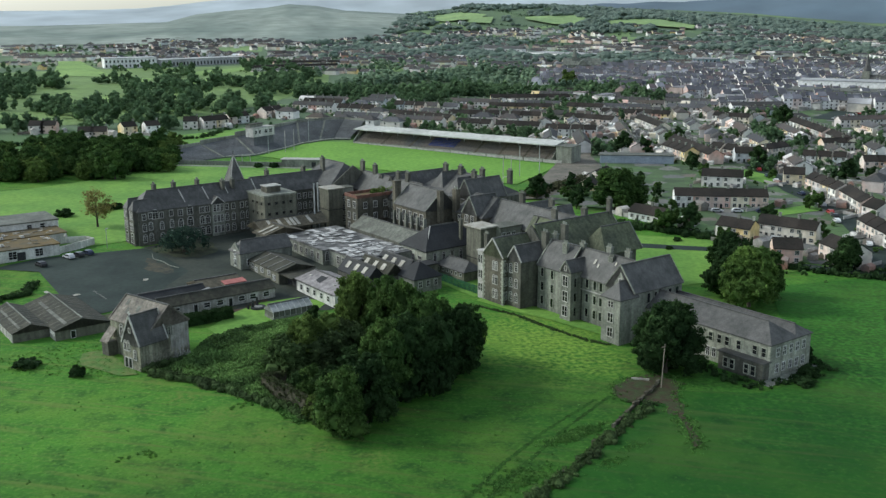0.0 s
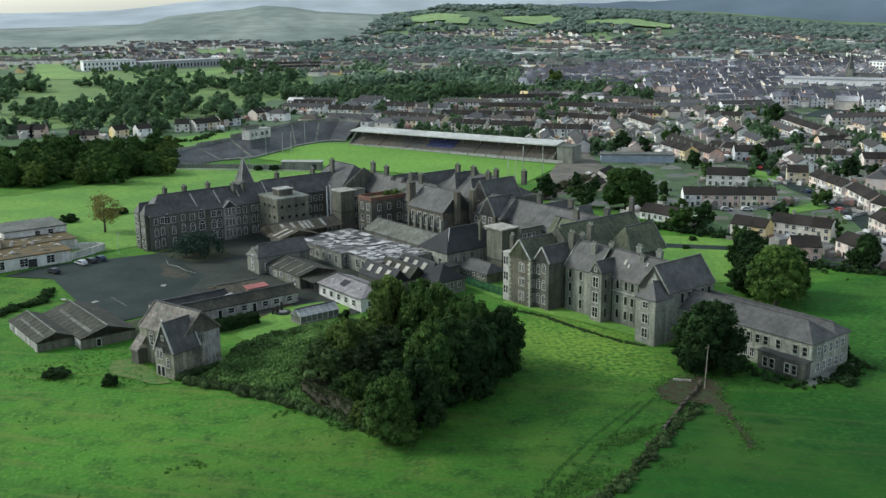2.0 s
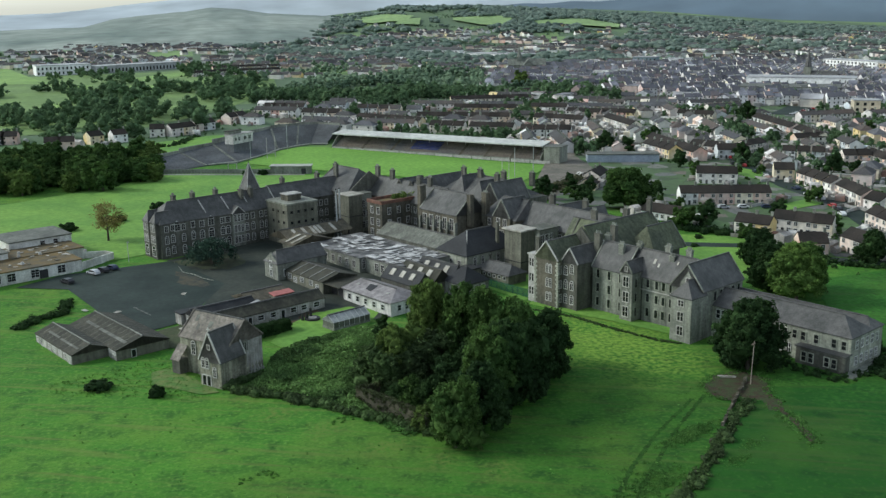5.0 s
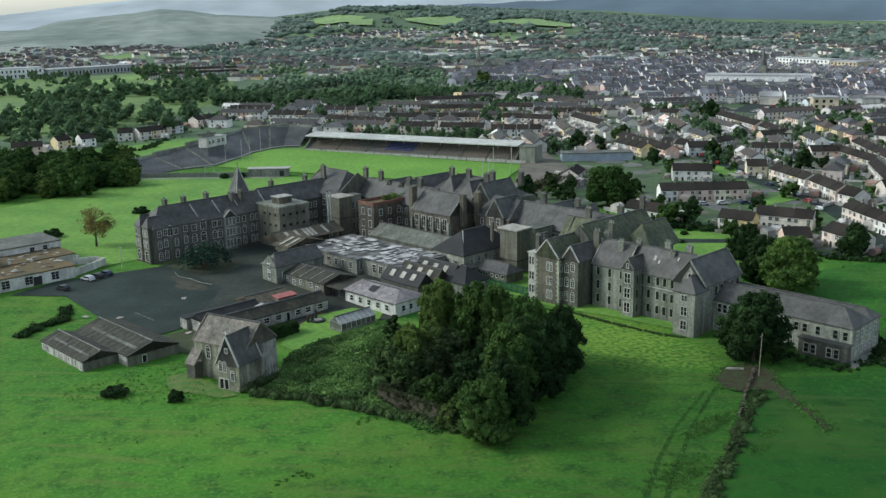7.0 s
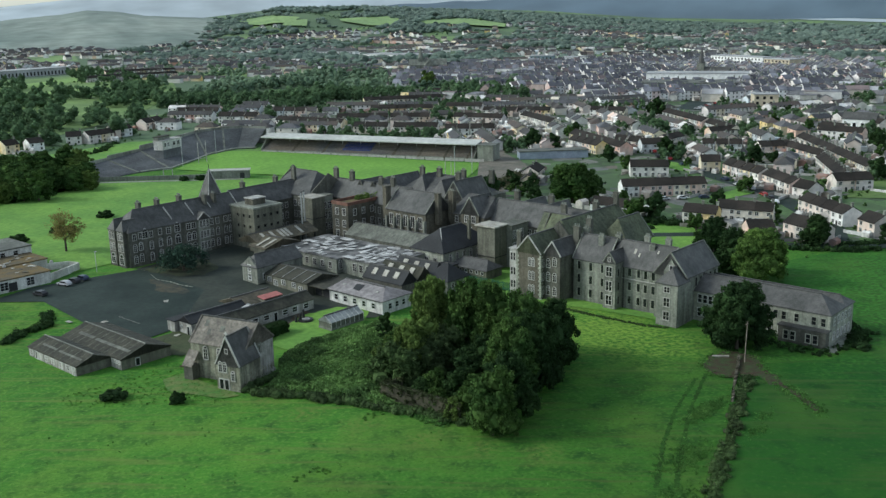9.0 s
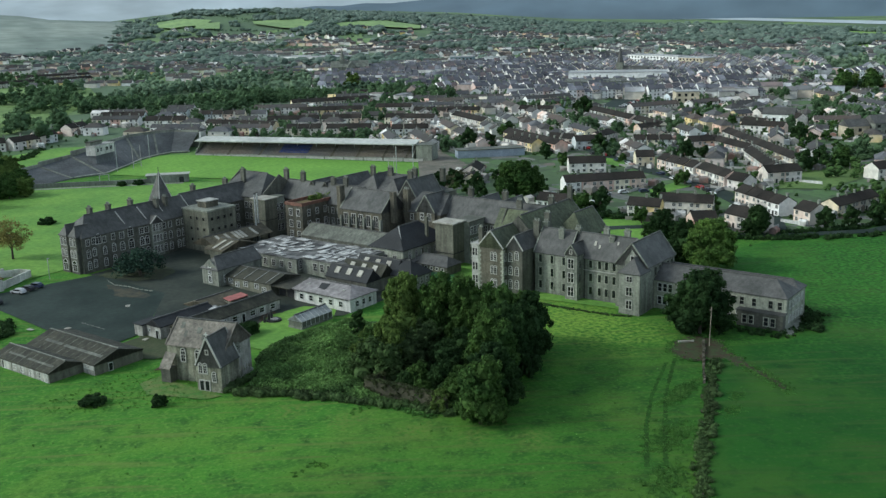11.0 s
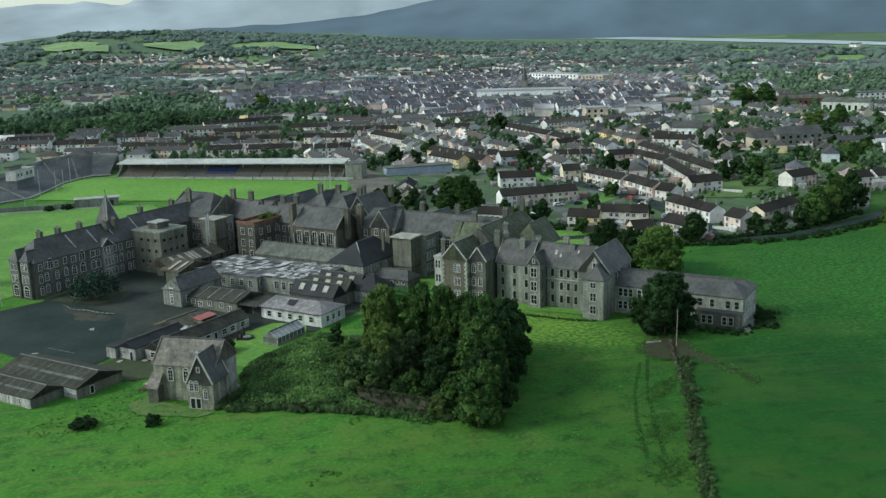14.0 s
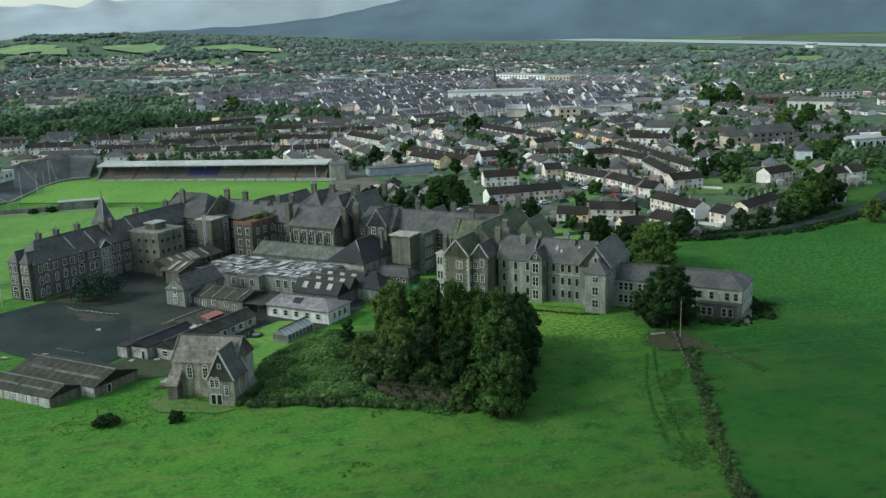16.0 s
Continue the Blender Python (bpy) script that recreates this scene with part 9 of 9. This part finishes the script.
# ---- far trees: woods, hedgerows and gardens ----
def far_tree(seed, lobes=9):
    rng = np.random.default_rng(seed)
    vs, fs, base = [], [], 0
    for k in range(lobes):
        t = rng.uniform(0.15, 1)
        ang, off = rng.uniform(0, 6.283), rng.uniform(0, 0.62) * math.sin(math.pi * min(1, 0.25 + t * 0.7))
        v, f = ICO_SMALL
        r = rng.uniform(0.22, 0.4) * (1.0 if lobes > 6 else 1.25)
        vs.append(v * (r, r, r * 0.8) * (1 + rng.normal(0, 0.16, (len(v), 1))) + (off * math.cos(ang), off * math.sin(ang), 0.25 + t * 1.25))
        fs.append(f + base)
        base += len(v)
    return np.concatenate(vs).astype(np.float32), np.concatenate(fs)


def leafy_tree(seed):
    """A far tree with leaf sprays over its lobes, for those nearer than the town's end."""
    v, f = far_tree(seed, 7)
    rng = np.random.default_rng(seed + 500)
    pick = v[rng.integers(0, len(v), 60)]
    w, g = leaf_cards(rng, pick, np.full(60, 0.12), 2, 0.115)
    return np.concatenate([v * (0.94, 0.94, 1), w]).astype(np.float32), np.concatenate([f, g + len(v)])


LEAFY_TREES = [leafy_tree(s) for s in range(160, 168)]
FAR_TREES = [far_tree(s) for s in range(60, 68)] + [far_tree(s, 5) for s in range(80, 88)]
rng = np.random.default_rng(71)


town_xy = np.array([(t[1], t[2]) for t in town])
near_xy = np.array(house_spots)


def clear(x, y, house=7.0):
    """Whether a tree may stand here: off the stadium, the open fields and the houses."""
    q = STAND_IN @ Vector((x, y, 0))
    if -110 < q.x < 160 and -85 < q.y < 30:
        return False
    if in_field(x, y):
        return False
    return min(((town_xy - (x, y)) ** 2).sum(1).min(), ((near_xy - (x, y)) ** 2).sum(1).min()) > house * house


def open_field(x, y):
    return noise.noise((x * 0.0036, y * 0.0036, 5)) > (-0.04 if x < 900 else 0.1)


far = []


def far_spot(x, y, s, tall):
    far.append((rng.integers(0, 8), x, y, float(ground_z(x, y)) - 0.5, rng.uniform(0, 6.28), s, s, s * tall))


# trees of the gardens and the woods this side of the hills: count, nearest, farthest, bearings, clumping, size
for n, r0, r1, az0, az1, clump, s0, s1 in ((620, 605, 1000, -14, 8, 0.0, 4.5, 8.5), (600, 780, 1090, 8, 22, 0.02, 4, 7.5), (260, 800, 950, 22, 29, -0.2, 4, 7), (260, 560, 790, 8, 24, 0.0, 2.2, 4.4),
                                           (420, 480, 800, 22, 47, 0.0, 2.0, 4.6), (260, 800, 1230, 24, 48, 0.1, 2.6, 5.8), (500, 470, 760, 46, 68, -0.1, 2.2, 5.0), (800, 760, 1250, 47, 74, -0.2, 4, 7), (300, 1000, 1300, -14, 22, 0.15, 4, 7)):
    tries = 0
    done = 0
    while done < n and tries < n * 9:
        tries += 1
        r, az = math.sqrt(rng.uniform(r0 * r0, r1 * r1)), rng.uniform(az0, az1)
        x, y = polar(r, az)
        if noise.noise((x * 0.012, y * 0.012, 9)) < clump or not clear(x, y, 6.5):
            continue
        far_spot(x, y, rng.uniform(s0, s1), rng.uniform(0.8, 1.1))
        done += 1
# groves among the houses: x, y, radius
for gx, gy, gr in ((338, 674, 17), (452, 695, 14), (462, 667, 26), (375, 513, 9), (506, 412, 20), (530, 430, 16), (409, 307, 10), (419, 279, 10), (344, 291, 10), (467, 646, 9), (358, 476, 6), (329, 361, 5.5), (257, 458, 6), (309, 800, 34), (273, 813, 26), (183, 846, 28), (213, 754, 20), (199, 802, 24), (396, 897, 34), (440, 950, 26), (240, 700, 14)):
    for _ in range(int(gr * gr / 7) + 4):
        ang, off = rng.uniform(0, 6.28), gr * math.sqrt(rng.uniform(0, 1))
        x, y = gx + off * math.cos(ang) * 1.3, gy + off * math.sin(ang)
        if clear(x, y, 5):
            far_spot(x, y, rng.uniform(2.6, 5.0), rng.uniform(0.9, 1.15))
# hedgerows that part the far fields
for _ in range(170):
    r, az = rng.uniform(1250, 2700), rng.uniform(-18, 60)
    if az > 44 and r > 1600 or az > 33 and r > 2000 or az < 10.5 and r > 1950:
        continue
    x0, y0 = polar(r, az)
    way = radians(rng.choice([-40, 50, 5, 95, 20])) + rng.normal(0, 0.15)
    for k in range(rng.integers(10, 30)):
        x, y = x0 + math.cos(way) * k * 8.5 + rng.normal(0, 1.5), y0 + math.sin(way) * k * 8.5 + rng.normal(0, 1.5)
        if bearing(x, y)[0] > 1250 and clear(x, y, 9):
            far_spot(x, y, rng.uniform(2.4, 5.2), 0.8)
# leaf colours go paler and greyer with distance: haze put into the base colour
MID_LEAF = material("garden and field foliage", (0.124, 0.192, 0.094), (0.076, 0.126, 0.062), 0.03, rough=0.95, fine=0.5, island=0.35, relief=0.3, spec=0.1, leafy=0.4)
HAZY_LEAF = material("haze-paled far foliage", (0.224, 0.304, 0.191), (0.133, 0.195, 0.127), 0.02, rough=0.95, fine=0.5, island=0.3, relief=0.4, spec=0.1, leafy=0.4)
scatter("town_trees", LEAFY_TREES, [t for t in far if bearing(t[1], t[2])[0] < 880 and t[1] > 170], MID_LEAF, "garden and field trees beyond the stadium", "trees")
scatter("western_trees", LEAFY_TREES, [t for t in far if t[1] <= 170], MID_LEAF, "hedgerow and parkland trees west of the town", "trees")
scatter("far_trees", FAR_TREES, [t for t in far if bearing(t[1], t[2])[0] >= 880 and t[1] > 170], HAZY_LEAF, "distant woods, hedgerow and garden trees", "trees")


def canopy(seed):
    """A stretch of closed woodland seen from afar: many low merging crowns."""
    rng = np.random.default_rng(seed)
    vs, fs, base = [], [], 0
    for k in range(7):
        v, f = ICO_SMALL
        r = rng.uniform(0.2, 0.36)
        vs.append(v * (r, r, r * 0.62) * (1 + rng.normal(0, 0.1, (len(v), 1))) + (rng.uniform(-0.8, 0.8), rng.uniform(-0.6, 0.6), rng.uniform(0.12, 0.34)))
        fs.append(f + base)
        base += len(v)
    return np.concatenate(vs).astype(np.float32), np.concatenate(fs)


woods = []
tries = 0
while len(woods) < 2700 and tries < 60000:
    tries += 1
    r, az = math.sqrt(rng.uniform(1240 ** 2, 2900 ** 2)), rng.uniform(-20, 74)
    x, y = polar(r, az)
    shore = np.interp(az, (-20, 33, 43, 49, 55, 60, 74), (2900, 2700, 2700, 2250, 1950, 1780, 1600))
    if r > shore or az < 7 and r < 1950 or az < 11 and r > 1950 or open_field(x, y) and rng.random() < (0.6 if r > 1700 and az > 40 else 0.94) or not clear(x, y, 17):
        continue
    s = rng.uniform(16, 26)
    woods.append((rng.integers(0, 6), x, y, float(ground_z(x, y)) - 0.6, rng.uniform(0, 6.28), s, s, s * rng.uniform(0.8, 1.2)))
# woodland colour lifted and greyed to stand for the haze before it
HAZY_WOOD = material("haze-paled far woodland", (0.207, 0.262, 0.217), (0.161, 0.212, 0.177), 0.01, rough=0.95, fine=0.3, island=0.22, relief=0.4, spec=0.1, leafy=0.4)
scatter("far_woods", [canopy(k) for k in range(6)], woods, HAZY_WOOD, "closed woods on the far slopes, paled with painted haze", "woods")
gardens = []
for p, q in house_spots:
    for _ in range(7):
        x, y = p + rng.normal(0, 8.5), q + rng.normal(0, 8.5)
        if min((x - u) ** 2 + (y - v) ** 2 for u, v in house_spots) < 26:
            continue
        s = rng.uniform(0.5, 1.7)
        gardens.append((rng.integers(0, 8), x, y, float(ground_z(x, y)) - 0.2, rng.uniform(0, 6.28), s * 1.3, s, s * 0.9))
for _ in range(900):
    x, y = polar(rng.uniform(380, 650), rng.uniform(44, 66))
    if min((x - u) ** 2 + (y - v) ** 2 for u, v in house_spots) < 40 or noise.noise((x * 0.03, y * 0.03, 1)) < 0.05 or ((town_xy - (x, y)) ** 2).sum(1).min() < 40:
        continue
    s = rng.uniform(0.8, 3.6)
    gardens.append((rng.integers(0, 8), x, y, float(ground_z(x, y)) - 0.2, rng.uniform(0, 6.28), s * 1.2, s, s))
for k in range(1500):
    t = town[rng.integers(0, len(town))]
    if bearing(t[1], t[2])[0] > 1100:
        continue
    x, y = t[1] + rng.normal(0, 9), t[2] + rng.normal(0, 9)
    if ((town_xy - (x, y)) ** 2).sum(1).min() < 22:
        continue
    s = rng.uniform(0.8, 2.4)
    gardens.append((rng.integers(0, 8), x, y, float(ground_z(x, y)) - 0.3, rng.uniform(0, 6.28), s, s, s))
for x, y, turn in hedge_lines:
    if ((town_xy - (x, y)) ** 2).sum(1).min() > 22:
        gardens.append((rng.integers(0, 8), x, y, float(ground_z(x, y)) - 0.3, turn, rng.uniform(4, 7), 0.8, rng.uniform(0.9, 1.4)))
GARDEN_LEAF = material("garden foliage", (0.077, 0.132, 0.041), (0.050, 0.092, 0.030), 0.05, rough=0.95, fine=0.8, island=0.45, relief=0.3, spec=0.1, leafy=0.3)
scatter("garden_shrubs", FAR_TREES, gardens, GARDEN_LEAF, "shrubs and small trees in the gardens", "shrubs")
